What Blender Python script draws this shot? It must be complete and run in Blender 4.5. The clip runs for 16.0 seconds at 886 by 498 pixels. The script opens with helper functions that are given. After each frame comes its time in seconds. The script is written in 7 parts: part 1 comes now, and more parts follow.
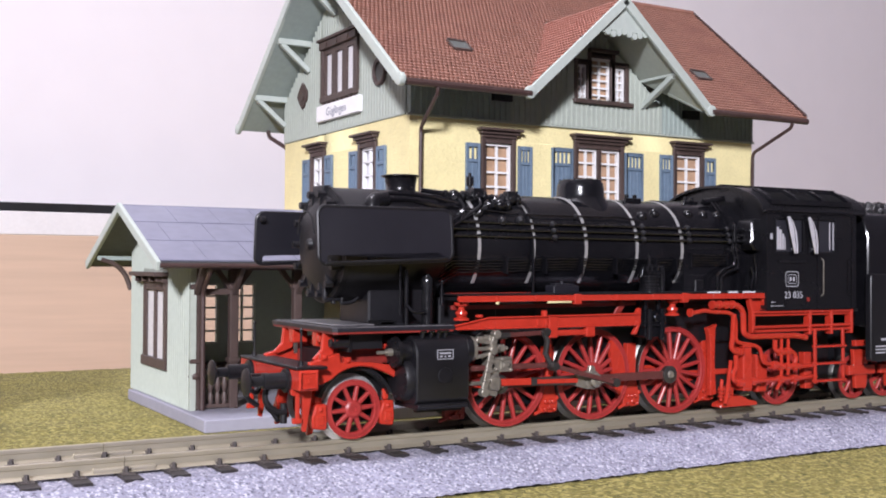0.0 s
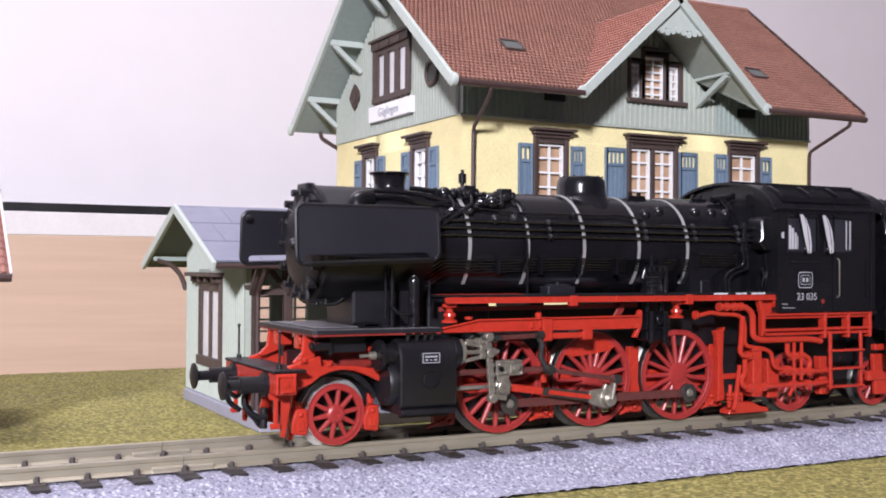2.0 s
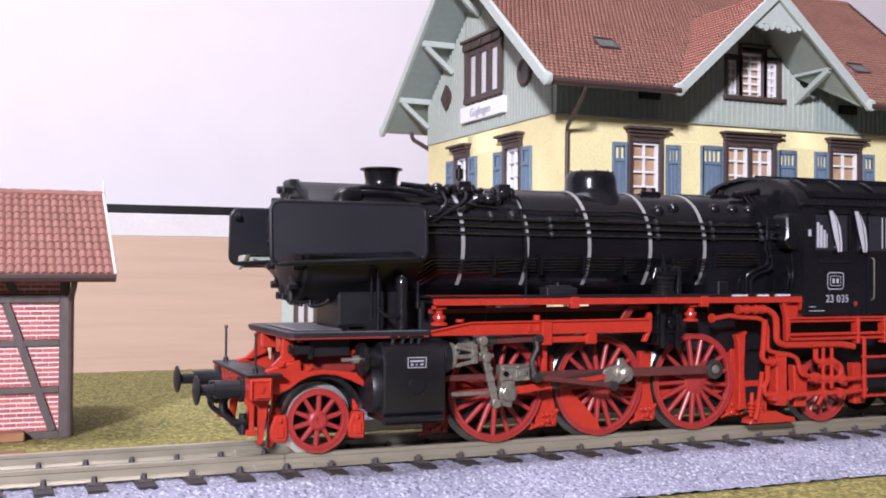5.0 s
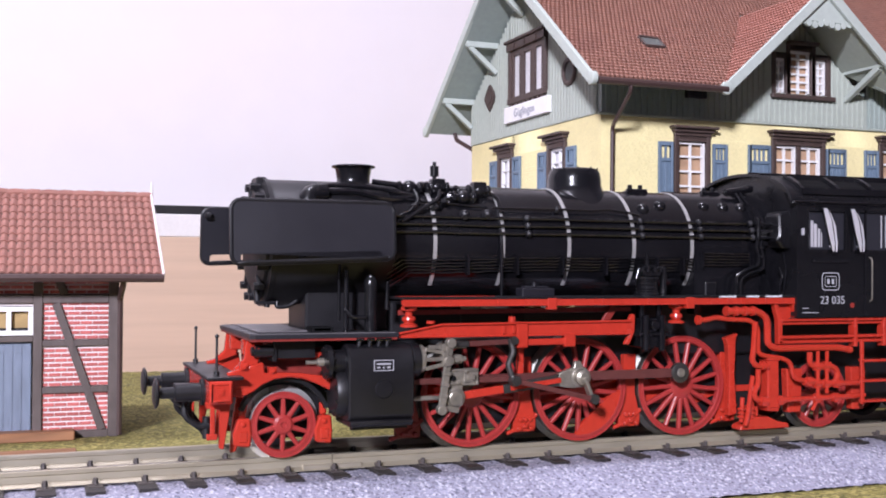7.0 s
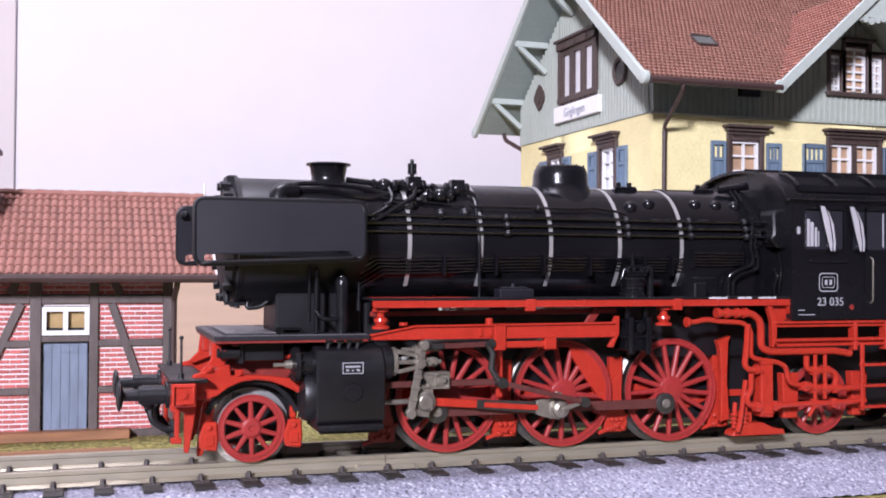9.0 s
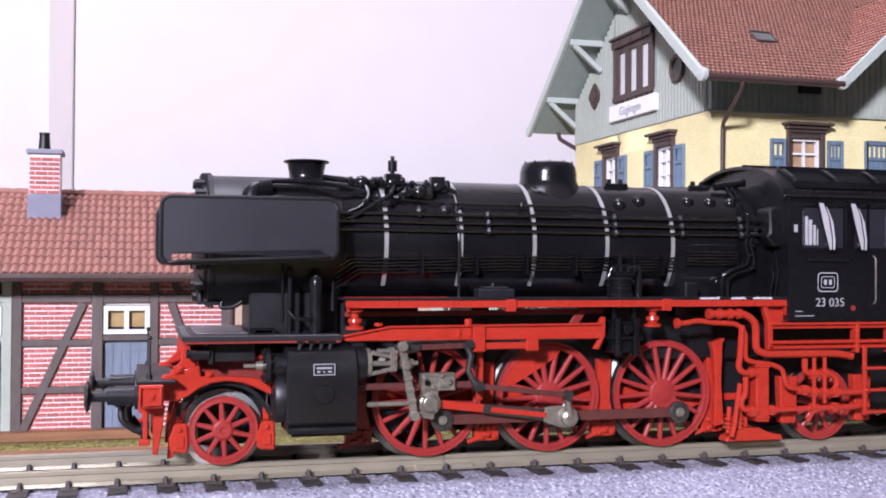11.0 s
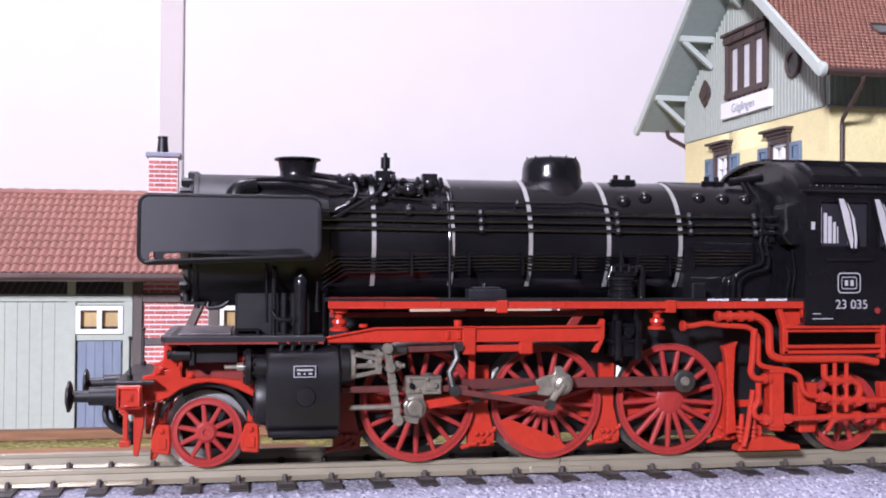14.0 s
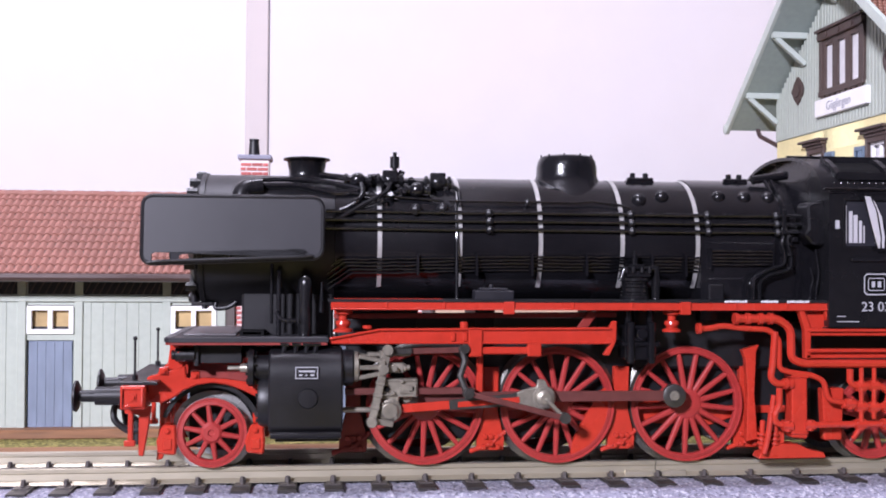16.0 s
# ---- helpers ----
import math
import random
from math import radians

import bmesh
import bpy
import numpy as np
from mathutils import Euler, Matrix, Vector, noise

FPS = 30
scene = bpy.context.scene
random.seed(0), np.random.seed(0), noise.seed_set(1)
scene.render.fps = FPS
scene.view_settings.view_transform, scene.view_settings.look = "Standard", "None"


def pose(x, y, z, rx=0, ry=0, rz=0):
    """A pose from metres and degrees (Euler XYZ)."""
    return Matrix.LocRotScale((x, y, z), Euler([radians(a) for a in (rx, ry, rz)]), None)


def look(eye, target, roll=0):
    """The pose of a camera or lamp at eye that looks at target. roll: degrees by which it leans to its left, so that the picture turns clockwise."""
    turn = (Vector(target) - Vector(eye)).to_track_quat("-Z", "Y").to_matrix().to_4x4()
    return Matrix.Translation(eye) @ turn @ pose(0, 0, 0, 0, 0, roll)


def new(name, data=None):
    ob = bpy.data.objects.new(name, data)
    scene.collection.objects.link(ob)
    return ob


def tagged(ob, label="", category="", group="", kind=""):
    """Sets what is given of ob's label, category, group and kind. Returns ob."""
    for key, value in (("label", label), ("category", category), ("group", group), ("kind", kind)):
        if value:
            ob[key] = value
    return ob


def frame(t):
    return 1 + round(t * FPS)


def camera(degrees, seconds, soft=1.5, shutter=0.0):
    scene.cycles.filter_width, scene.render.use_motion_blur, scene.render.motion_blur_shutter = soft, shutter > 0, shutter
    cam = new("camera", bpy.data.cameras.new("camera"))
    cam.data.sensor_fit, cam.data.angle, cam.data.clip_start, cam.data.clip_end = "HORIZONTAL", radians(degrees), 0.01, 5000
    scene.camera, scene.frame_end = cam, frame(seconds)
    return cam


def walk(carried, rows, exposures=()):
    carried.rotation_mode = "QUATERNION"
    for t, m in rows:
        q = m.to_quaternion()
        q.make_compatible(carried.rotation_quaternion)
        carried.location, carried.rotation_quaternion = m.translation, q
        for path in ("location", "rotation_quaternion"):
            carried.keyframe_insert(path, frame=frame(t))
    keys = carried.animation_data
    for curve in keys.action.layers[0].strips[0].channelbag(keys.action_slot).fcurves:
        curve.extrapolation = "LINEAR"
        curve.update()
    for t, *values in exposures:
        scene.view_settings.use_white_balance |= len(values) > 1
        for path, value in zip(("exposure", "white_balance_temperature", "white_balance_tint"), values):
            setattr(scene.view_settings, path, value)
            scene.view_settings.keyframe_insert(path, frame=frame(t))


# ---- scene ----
cam = camera(44.42, 16.0, soft=1.9)
MM = 0.001


def gaze(yaw, pitch):
    """Camera pose on its panning head: it swings round a pivot behind the lens."""
    s, c = math.sin(radians(yaw)), math.cos(radians(yaw))
    x = 32.82 * s + 9.66 * (c - 1)
    y = -192.35 + 32.82 * (c - 1) - 9.66 * s
    return pose(x * MM, y * MM, 34.01 * MM, 90 + pitch, 0, -yaw) @ pose(0, 0, 0, 0, 0, 0.378)


PAN = [
    (0, 29.93, 0.836), (0.5, 29.14, 0.850), (1, 28.46, 0.850), (1.5, 27.99, 0.854),
    (2, 27.41, 0.850), (2.5, 26.60, 0.844), (3, 25.59, 0.853), (3.5, 24.73, 0.858),
    (4, 24.09, 0.850), (6.5, 21.38, 0.843), (7, 20.83, 0.846), (7.5, 20.11, 0.846),
    (8, 19.40, 0.851), (8.5, 18.88, 0.862), (9, 18.43, 0.860), (11.5, 15.01, 0.826),
    (12, 14.21, 0.831), (12.5, 13.33, 0.817), (13, 12.49, 0.800), (13.5, 11.55, 0.806),
    (14, 10.60, 0.806), (14.5, 9.66, 0.806), (15, 8.64, 0.808), (15.5, 7.62, 0.822),
    (16, 6.42, 0.833),
]
walk(cam, [(t, gaze(yaw, pitch)) for t, yaw, pitch in PAN],
     [(0, 0.0, 6620, 10), (4, 0.0, 6500, 12), (8, 0.0, 6350, 15), (16, 0.0, 6300, 16)])


def loco_x(t):
    """Place of the middle driving axle along the track, in millimetres."""
    return 164.073 + -7.5667 * t + 0.00513 * t * t


# ---- light: key lamp front left, an added overhead fill, and their room bounce ----
world = bpy.data.worlds.new("room_air")
scene.world = world
world.use_nodes = True
world.node_tree.nodes["Background"].inputs[0].default_value = (0.95, 0.93, 1.0, 1)
world.node_tree.nodes["Background"].inputs[1].default_value = 0.30


def lamp(name, eye, target, size, power, colour):
    data = bpy.data.lights.new(name, "AREA")
    data.shape, data.size, data.energy, data.color = "DISK", size, power, colour
    ob = new(name, data)
    ob.matrix_world = look(eye, target)
    return ob


lamp("lamp_glow", (-0.50, -0.82, 0.42), (0.10, 0.06, 0.04), 0.11, 22.0, (0.95, 0.95, 1.09))
# no overhead lamp is known; added to lift the wall and upper faces
lamp("fill_glow", (-0.25, 0.12, 1.60), (-0.15, 0.30, 0.0), 0.5, 33.0, (0.95, 0.94, 1.09))
scene.view_settings.exposure = 0.0

# ---- building helpers (all sizes below are in millimetres) ----


def bm_():
    return bmesh.new()


def quad(bm, pts):
    return bm.faces.new([bm.verts.new(p) for p in pts])


def box(bm, x0, x1, y0, y1, z0, z1):
    v = [bm.verts.new((x, y, z)) for z in (z0, z1) for y in (y0, y1) for x in (x0, x1)]
    for f in ((0, 2, 3, 1), (4, 5, 7, 6), (0, 1, 5, 4), (2, 6, 7, 3), (0, 4, 6, 2), (1, 3, 7, 5)):
        bm.faces.new([v[i] for i in f])
    return bm


def boxed(*dims):
    return box(bm_(), *dims)


def slab(bm, p0, p1, w, h, up=(0, 0, 1)):
    """A bar of rectangular section from p0 to p1: w across, h along up."""
    p0, p1, up = Vector(p0), Vector(p1), Vector(up)
    d = (p1 - p0).normalized()
    s = d.cross(up).normalized() * w / 2
    u = s.cross(d).normalized() * h / 2
    v = [bm.verts.new(p + a * s + b * u) for p in (p0, p1) for a, b in ((-1, -1), (1, -1), (1, 1), (-1, 1))]
    for f in ((3, 2, 1, 0), (4, 5, 6, 7), (0, 1, 5, 4), (1, 2, 6, 5), (2, 3, 7, 6), (3, 0, 4, 7)):
        bm.faces.new([v[i] for i in f])
    return bm


def prism(bm, pts, axis, d0, d1):
    """A polygon pushed through from d0 to d1 along axis; pts are its two other coordinates."""
    put = {"x": lambda a, b, d: (d, a, b), "y": lambda a, b, d: (a, d, b), "z": lambda a, b, d: (a, b, d)}[axis]
    lo, hi = [bm.verts.new(put(a, b, d0)) for a, b in pts], [bm.verts.new(put(a, b, d1)) for a, b in pts]
    n = len(pts)
    bm.faces.new(lo), bm.faces.new(hi[::-1])
    for i in range(n):
        bm.faces.new([lo[i], hi[i], hi[(i + 1) % n], lo[(i + 1) % n]])
    bmesh.ops.recalc_face_normals(bm, faces=bm.faces)
    return bm


def holed(bm, u0, u1, z0, z1, d0, d1, holes):
    """A wall sheet u0..u1 by z0..z1, between depths d0 and d1, with holes (u0, u1, z0, z1) through it."""
    us = sorted({u0, u1, *[h[0] for h in holes], *[h[1] for h in holes]})
    zs = sorted({z0, z1, *[h[2] for h in holes], *[h[3] for h in holes]})
    for a, b in zip(us, us[1:]):
        for c, d in zip(zs, zs[1:]):
            m, n = (a + b) / 2, (c + d) / 2
            if not any(h[0] < m < h[1] and h[2] < n < h[3] for h in holes):
                box(bm, a, b, d0, d1, c, d)
    bmesh.ops.remove_doubles(bm, verts=bm.verts, dist=1e-4)
    seen, kill = {}, []
    for f in bm.faces:
        k = tuple(round(c, 3) for c in f.calc_center_median())
        if k in seen:
            kill += [f, seen[k]]
        seen[k] = f
    bmesh.ops.delete(bm, geom=kill, context="FACES_ONLY")
    return bm


def lathe(bm, prof, at=(0, 0, 0), axis="z", n=24, closed=True, flip=False):
    """Turns a profile of (radius, height) round an axis through at."""
    put = {"x": lambda a, b, h: (h, a, b), "y": lambda a, b, h: (a, h, b), "z": lambda a, b, h: (a, b, h)}[axis]
    rings, at = [], Vector(at)
    for r, h in prof:
        ring = []
        for i in range(n):
            t = 2 * math.pi * i / n
            ring.append(bm.verts.new(at + Vector(put(r * math.cos(t), r * math.sin(t), h))))
        rings.append(ring)
    fs = []
    for a, b in zip(rings, rings[1:]):
        for i in range(n):
            j = (i + 1) % n
            fs.append(bm.faces.new([a[i], a[j], b[j], b[i]]))
    if closed:
        fs += [bm.faces.new(rings[0]), bm.faces.new(rings[-1])]
    bmesh.ops.recalc_face_normals(bm, faces=fs)
    return bm


def cyl(bm, p0, p1, r0, r1=None, n=12):
    p0, p1 = Vector(p0), Vector(p1)
    d = (p1 - p0).normalized()
    a = d.orthogonal().normalized()
    b = d.cross(a)
    r1 = r0 if r1 is None else r1
    ring = lambda p, r: [bm.verts.new(p + r * (math.cos(2 * math.pi * i / n) * a + math.sin(2 * math.pi * i / n) * b)) for i in range(n)]
    lo, hi = ring(p0, r0), ring(p1, r1)
    for i in range(n):
        bm.faces.new([lo[i], lo[(i + 1) % n], hi[(i + 1) % n], hi[i]])
    bm.faces.new(lo[::-1]), bm.faces.new(hi)
    return bm


def tube(bm, pts, r, n=8):
    """A bent pipe along a polyline."""
    pts = [Vector(p) for p in pts]
    rings, a = [], None
    for i, p in enumerate(pts):
        d = (pts[min(i + 1, len(pts) - 1)] - pts[max(i - 1, 0)]).normalized()
        a = d.orthogonal().normalized() if a is None else (a - d * a.dot(d)).normalized()
        b = d.cross(a)
        rings.append([bm.verts.new(p + r * (math.cos(2 * math.pi * k / n) * a + math.sin(2 * math.pi * k / n) * b)) for k in range(n)])
    for lo, hi in zip(rings, rings[1:]):
        for k in range(n):
            bm.faces.new([lo[k], lo[(k + 1) % n], hi[(k + 1) % n], hi[k]])
    bm.faces.new(rings[0][::-1]), bm.faces.new(rings[-1])
    return bm


def soft_path(pts, cut=0.8, steps=3):
    """Rounds the corners of a polyline."""
    pts = [Vector(p) for p in pts]
    out = [pts[0]]
    for a, b, c in zip(pts, pts[1:], pts[2:]):
        k = min(cut, (a - b).length * 0.45, (c - b).length * 0.45)
        p, q = b + (a - b).normalized() * k, b + (c - b).normalized() * k
        for i in range(steps + 1):
            u = i / steps
            out.append((1 - u) ** 2 * p + 2 * u * (1 - u) * b + u * u * q)
    return out + [pts[-1]]


def ball(bm, at, r, sz=1.0, n=10):
    m = Matrix.Translation(at) @ Matrix.Diagonal((r, r, r * sz, 1))
    bmesh.ops.create_uvsphere(bm, u_segments=n, v_segments=max(6, n * 2 // 3), radius=1, matrix=m)
    return bm


def mesh_of(name, bm, bevel=0.0, angle=32):
    if bevel:
        bmesh.ops.remove_doubles(bm, verts=bm.verts, dist=1e-4)
        sharp = [e for e in bm.edges if len(e.link_faces) == 2 and e.calc_face_angle(0) > 0.7]
        bmesh.ops.bevel(bm, geom=sharp, offset=bevel, segments=1, profile=0.5, affect="EDGES", clamp_overlap=True)
    bmesh.ops.scale(bm, vec=(MM, MM, MM), verts=bm.verts)
    me = bpy.data.meshes.new(name)
    bm.to_mesh(me)
    bm.free()
    me.polygons.foreach_set("use_smooth", [True] * len(me.polygons))
    me.set_sharp_from_angle(angle=radians(angle))
    return me


def part(name, bm, material, parent, label="", bevel=0.0, at=(0, 0, 0)):
    me = mesh_of(name, bm, bevel)
    me.materials.append(material)
    ob = new(name, me)
    ob.parent = parent
    ob.location = Vector(at) * MM
    return tagged(ob, label) if label else ob


def again(ob, parent, at, rot=None):
    """The same part once more, sharing its mesh."""
    c = new(ob.name.split(".")[0], ob.data)
    c.parent = parent
    c.location = Vector(at) * MM
    if rot:
        c.rotation_euler = [radians(r) for r in rot]
    if ob.get("label"):
        c["label"] = ob["label"]
    return c


def thing(name, at, label, category, group="", kind=""):
    ob = new(name)
    ob.empty_display_size = 0.01
    ob.location = Vector(at) * MM
    return tagged(ob, label, category, group, kind)


def solid(name, bm, material, label, category="", kind="", bevel=0.0, at=(0, 0, 0), group=""):
    ob = part(name, bm, material, None, "", bevel, at)
    return tagged(ob, label, category, group, kind)


# ---- materials ----


def mat(name, colour, rough=0.6, metal=0.0, vary=0.12, grain=900.0, bump=0.1, dirt=None, dirt_amount=0.3, stretch=(1, 1, 1), per_piece=0.0, spec=0.5, island=False, relief=0.0004):
    m = bpy.data.materials.new(name)
    m.use_nodes = True
    nt = m.node_tree
    nd, ln = nt.nodes, nt.links.new
    bsdf = nd["Principled BSDF"]
    tex = nd.new("ShaderNodeTexCoord")
    mp = nd.new("ShaderNodeMapping")
    mp.inputs["Scale"].default_value = stretch
    ln(tex.outputs["Object"], mp.inputs[0])
    fine, coarse = nd.new("ShaderNodeTexNoise"), nd.new("ShaderNodeTexNoise")
    for n, s in ((fine, grain), (coarse, grain / 11)):
        n.inputs["Scale"].default_value, n.inputs["Detail"].default_value = s, 5
        ln(mp.outputs[0], n.inputs[0])
    add = nd.new("ShaderNodeMath")
    add.operation = "ADD"
    ln(fine.outputs[0], add.inputs[0]), ln(coarse.outputs[0], add.inputs[1])
    rng = nd.new("ShaderNodeMapRange")
    rng.inputs[1].default_value, rng.inputs[2].default_value = 0.7, 1.3
    rng.inputs[3].default_value, rng.inputs[4].default_value = 1 - vary, 1 + vary
    ln(add.outputs[0], rng.inputs[0])
    hsv = nd.new("ShaderNodeHueSaturation")
    hsv.inputs["Color"].default_value = (*colour, 1)
    last = rng.outputs[0]
    if per_piece:
        src = nd.new("ShaderNodeNewGeometry").outputs["Random Per Island"] if island else nd.new("ShaderNodeObjectInfo").outputs["Random"]
        r2 = nd.new("ShaderNodeMapRange")
        r2.inputs[3].default_value, r2.inputs[4].default_value = 1 - per_piece, 1 + per_piece
        ln(src, r2.inputs[0])
        mul = nd.new("ShaderNodeMath")
        mul.operation = "MULTIPLY"
        ln(last, mul.inputs[0]), ln(r2.outputs[0], mul.inputs[1])
        last = mul.outputs[0]
    ln(last, hsv.inputs["Value"])
    col = hsv.outputs[0]
    if dirt:
        ramp = nd.new("ShaderNodeMapRange")
        ramp.inputs[1].default_value, ramp.inputs[2].default_value = 0.52, 0.72
        ramp.inputs[3].default_value, ramp.inputs[4].default_value = 0, dirt_amount
        ln(coarse.outputs[0], ramp.inputs[0])
        mix = nd.new("ShaderNodeMix")
        mix.data_type = "RGBA"
        ln(ramp.outputs[0], mix.inputs[0]), ln(col, mix.inputs[6])
        mix.inputs[7].default_value = (*dirt, 1)
        col = mix.outputs[2]
    ln(col, bsdf.inputs["Base Color"])
    r3 = nd.new("ShaderNodeMapRange")
    r3.inputs[1].default_value, r3.inputs[2].default_value = 0.3, 0.7
    r3.inputs[3].default_value, r3.inputs[4].default_value = max(0.03, rough - 0.08), min(1, rough + 0.08)
    ln(coarse.outputs[0], r3.inputs[0]), ln(r3.outputs[0], bsdf.inputs["Roughness"])
    bsdf.inputs["Metallic"].default_value = metal
    bsdf.inputs["Specular IOR Level"].default_value = spec
    if bump:
        b = nd.new("ShaderNodeBump")
        b.inputs["Strength"].default_value, b.inputs["Distance"].default_value = bump, relief
        ln(fine.outputs[0], b.inputs["Height"]), ln(b.outputs[0], bsdf.inputs["Normal"])
    return m


BLACK = mat("black_loco_paint", (0.0050, 0.0049, 0.0062), 0.2, vary=0.3, grain=700, bump=0.05, dirt=(0.012, 0.012, 0.013), dirt_amount=0.3)
BLACK_MATT = mat("matt_black_paint", (0.0065, 0.0062, 0.0078), 0.43, vary=0.25, grain=900, bump=0.06, spec=0.45)
BLACK_SATIN = mat("satin_black_paint", (0.0062, 0.006, 0.0072), 0.25, vary=0.25, grain=800, bump=0.06, spec=0.38)
BLACK_WAVY = mat("thick_glossy_black_paint", (0.006, 0.006, 0.0075), 0.24, vary=0.25, grain=150, bump=0.5, spec=0.34, relief=0.0008)
# nearly black, hardly any gloss: openings and the bed edge look unlit
BLACK_DULL = mat("dull_black_paint", (0.004, 0.004, 0.0045), 0.7, vary=0.25, grain=900, bump=0.05, spec=0.12)
DEFLECT = mat("satin_black_sheet", (0.0085, 0.008, 0.012), 0.46, vary=0.12, grain=500, bump=0.03, spec=0.55)
RED = mat("loco_red_plastic", (0.40, 0.029, 0.016), 0.26, vary=0.12, grain=700, bump=0.04, dirt=(0.25, 0.02, 0.015), dirt_amount=0.3)
WHEEL_RED = mat("wheel_red_plastic", (0.29, 0.026, 0.024), 0.38, vary=0.14, grain=800, bump=0.05, dirt=(0.2, 0.025, 0.02), dirt_amount=0.35)
ROD_RED = mat("rod_dull_red", (0.12, 0.037, 0.033), 0.4, 0.3, vary=0.2, grain=600, bump=0.04)
STEEL = mat("tyre_steel", (0.20, 0.195, 0.18), 0.45, 1.0, vary=0.15, grain=1200, bump=0.05)
DARK_STEEL = mat("blackened_steel", (0.10, 0.095, 0.09), 0.35, 0.8, vary=0.25, grain=900, bump=0.06)
NICKEL = mat("tarnished_nickel", (0.29, 0.265, 0.22), 0.40, 0.65, vary=0.25, grain=900, bump=0.12, dirt=(0.10, 0.085, 0.06), dirt_amount=0.6)
SILVER = mat("silver_band_paint", (0.44, 0.43, 0.42), 0.38, 0.5, vary=0.15, grain=1500, bump=0.06)
BLACK_GLOSS = mat("glossy_black_wire", (0.006, 0.006, 0.007), 0.17, vary=0.3, grain=420, bump=0.55, spec=0.6)
HATCH = mat("worn_grey_hatch", (0.11, 0.103, 0.108), 0.5, vary=0.2, grain=700, bump=0.1)
PRINT = mat("fresh_white_print", (0.66, 0.66, 0.70), 0.5, vary=0.05, grain=2000, bump=0.0)
CHROME = mat("bright_chrome_plastic", (0.90, 0.89, 0.94), 0.20, 0.62, vary=0.05, grain=400, bump=0.05)
WHITE_INK = mat("white_print", (0.34, 0.34, 0.37), 0.5, vary=0.08, grain=2000, bump=0.0)
COAL = mat("coal", (0.012, 0.012, 0.013), 0.35, vary=0.5, grain=1200, bump=0.5)
# dark grey holds the shelter roof's shade; also on skylight panes and vent disc
DARK_BOARD = mat("dark_grey_boarding", (0.10, 0.108, 0.10), 0.65, vary=0.15, grain=600, bump=0.1)
SHED_DOOR = mat("greyed_blue_door", (0.165, 0.20, 0.265), 0.62, vary=0.2, grain=500, bump=0.15, stretch=(1, 1, 0.25))
TYRE_BRIGHT = mat("bright_tyre_steel", (0.56, 0.55, 0.54), 0.30, 0.6, vary=0.1, grain=1200, bump=0.05)
FASTENING = mat("sleeper_fastening", (0.055, 0.046, 0.043), 0.45, vary=0.35, grain=1500, bump=0.2)
RAIL = mat("rail_nickel_silver", (0.46, 0.415, 0.32), 0.38, 0.65, vary=0.14, grain=500, bump=0.05, stretch=(0.15, 1, 1), dirt=(0.20, 0.17, 0.12), dirt_amount=0.5)
SLEEPER = mat("sleeper_plastic", (0.026, 0.022, 0.022), 0.55, vary=0.35, grain=900, bump=0.15)
GLASS = mat("window_glazing", (0.02, 0.02, 0.025), 0.08, vary=0.1, grain=200, bump=0.0)
LAMP_LENS = mat("orange_lens", (0.75, 0.22, 0.03), 0.2, vary=0.1, bump=0.0)
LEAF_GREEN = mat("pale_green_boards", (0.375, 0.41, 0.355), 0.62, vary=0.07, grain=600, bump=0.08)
# darker copy of the board green, with shade put into the colour
GREEN_SHADED = mat("shaded_green_boards", (0.29, 0.34, 0.31), 0.62, vary=0.07, grain=600, bump=0.08)
STUCCO = mat("cream_yellow_stucco", (0.80, 0.70, 0.37), 0.75, vary=0.07, grain=1300, bump=0.6, relief=0.0005)
BROWN = mat("dark_brown_timber", (0.065, 0.042, 0.036), 0.55, vary=0.22, grain=700, bump=0.2, stretch=(1, 1, 0.3))
TIMBER = mat("grey_brown_shed_timber", (0.10, 0.078, 0.072), 0.6, vary=0.22, grain=700, bump=0.25, stretch=(1, 1, 0.3))
SHUTTER = mat("blue_grey_shutter", (0.13, 0.185, 0.25), 0.6, vary=0.12, grain=700, bump=0.12)
WHITE = mat("white_window_plastic", (0.78, 0.77, 0.76), 0.45, vary=0.04, grain=500, bump=0.02)
PANE = mat("curtained_pane", (0.42, 0.27, 0.17), 0.35, vary=0.25, grain=260, bump=0.05)
PANE_WHITE = mat("white_paper_pane", (0.70, 0.69, 0.70), 0.4, vary=0.1, grain=300, bump=0.02)
PANE_YELLOW = mat("yellow_paper_pane", (0.40, 0.28, 0.13), 0.35, vary=0.25, grain=300, bump=0.03)
ROOF_HOUSE = mat("weathered_red_brown_tiles", (0.25, 0.118, 0.084), 0.7, vary=0.2, grain=500, bump=0.12, dirt=(0.13, 0.055, 0.045), dirt_amount=0.5)
ROOF_DORMER = mat("orange_red_tiles", (0.315, 0.133, 0.097), 0.7, vary=0.16, grain=500, bump=0.12, dirt=(0.17, 0.06, 0.045), dirt_amount=0.5)
ROOF_SHED = mat("terracotta_pantiles", (0.275, 0.122, 0.093), 0.72, vary=0.14, grain=450, bump=0.12, dirt=(0.20, 0.08, 0.06), dirt_amount=0.4, per_piece=0.10)
SLATE = mat("blue_grey_roof_sheet", (0.20, 0.20, 0.26), 0.6, vary=0.12, grain=250, bump=0.08, dirt=(0.26, 0.26, 0.31), dirt_amount=0.6)
GUTTER = mat("brown_gutter_plastic", (0.055, 0.031, 0.028), 0.42, vary=0.15, grain=600, bump=0.05)
BRICK = mat("red_model_brick", (0.44, 0.11, 0.10), 0.65, vary=0.16, grain=900, bump=0.15, per_piece=0.22, dirt=(0.55, 0.28, 0.26), dirt_amount=0.35)
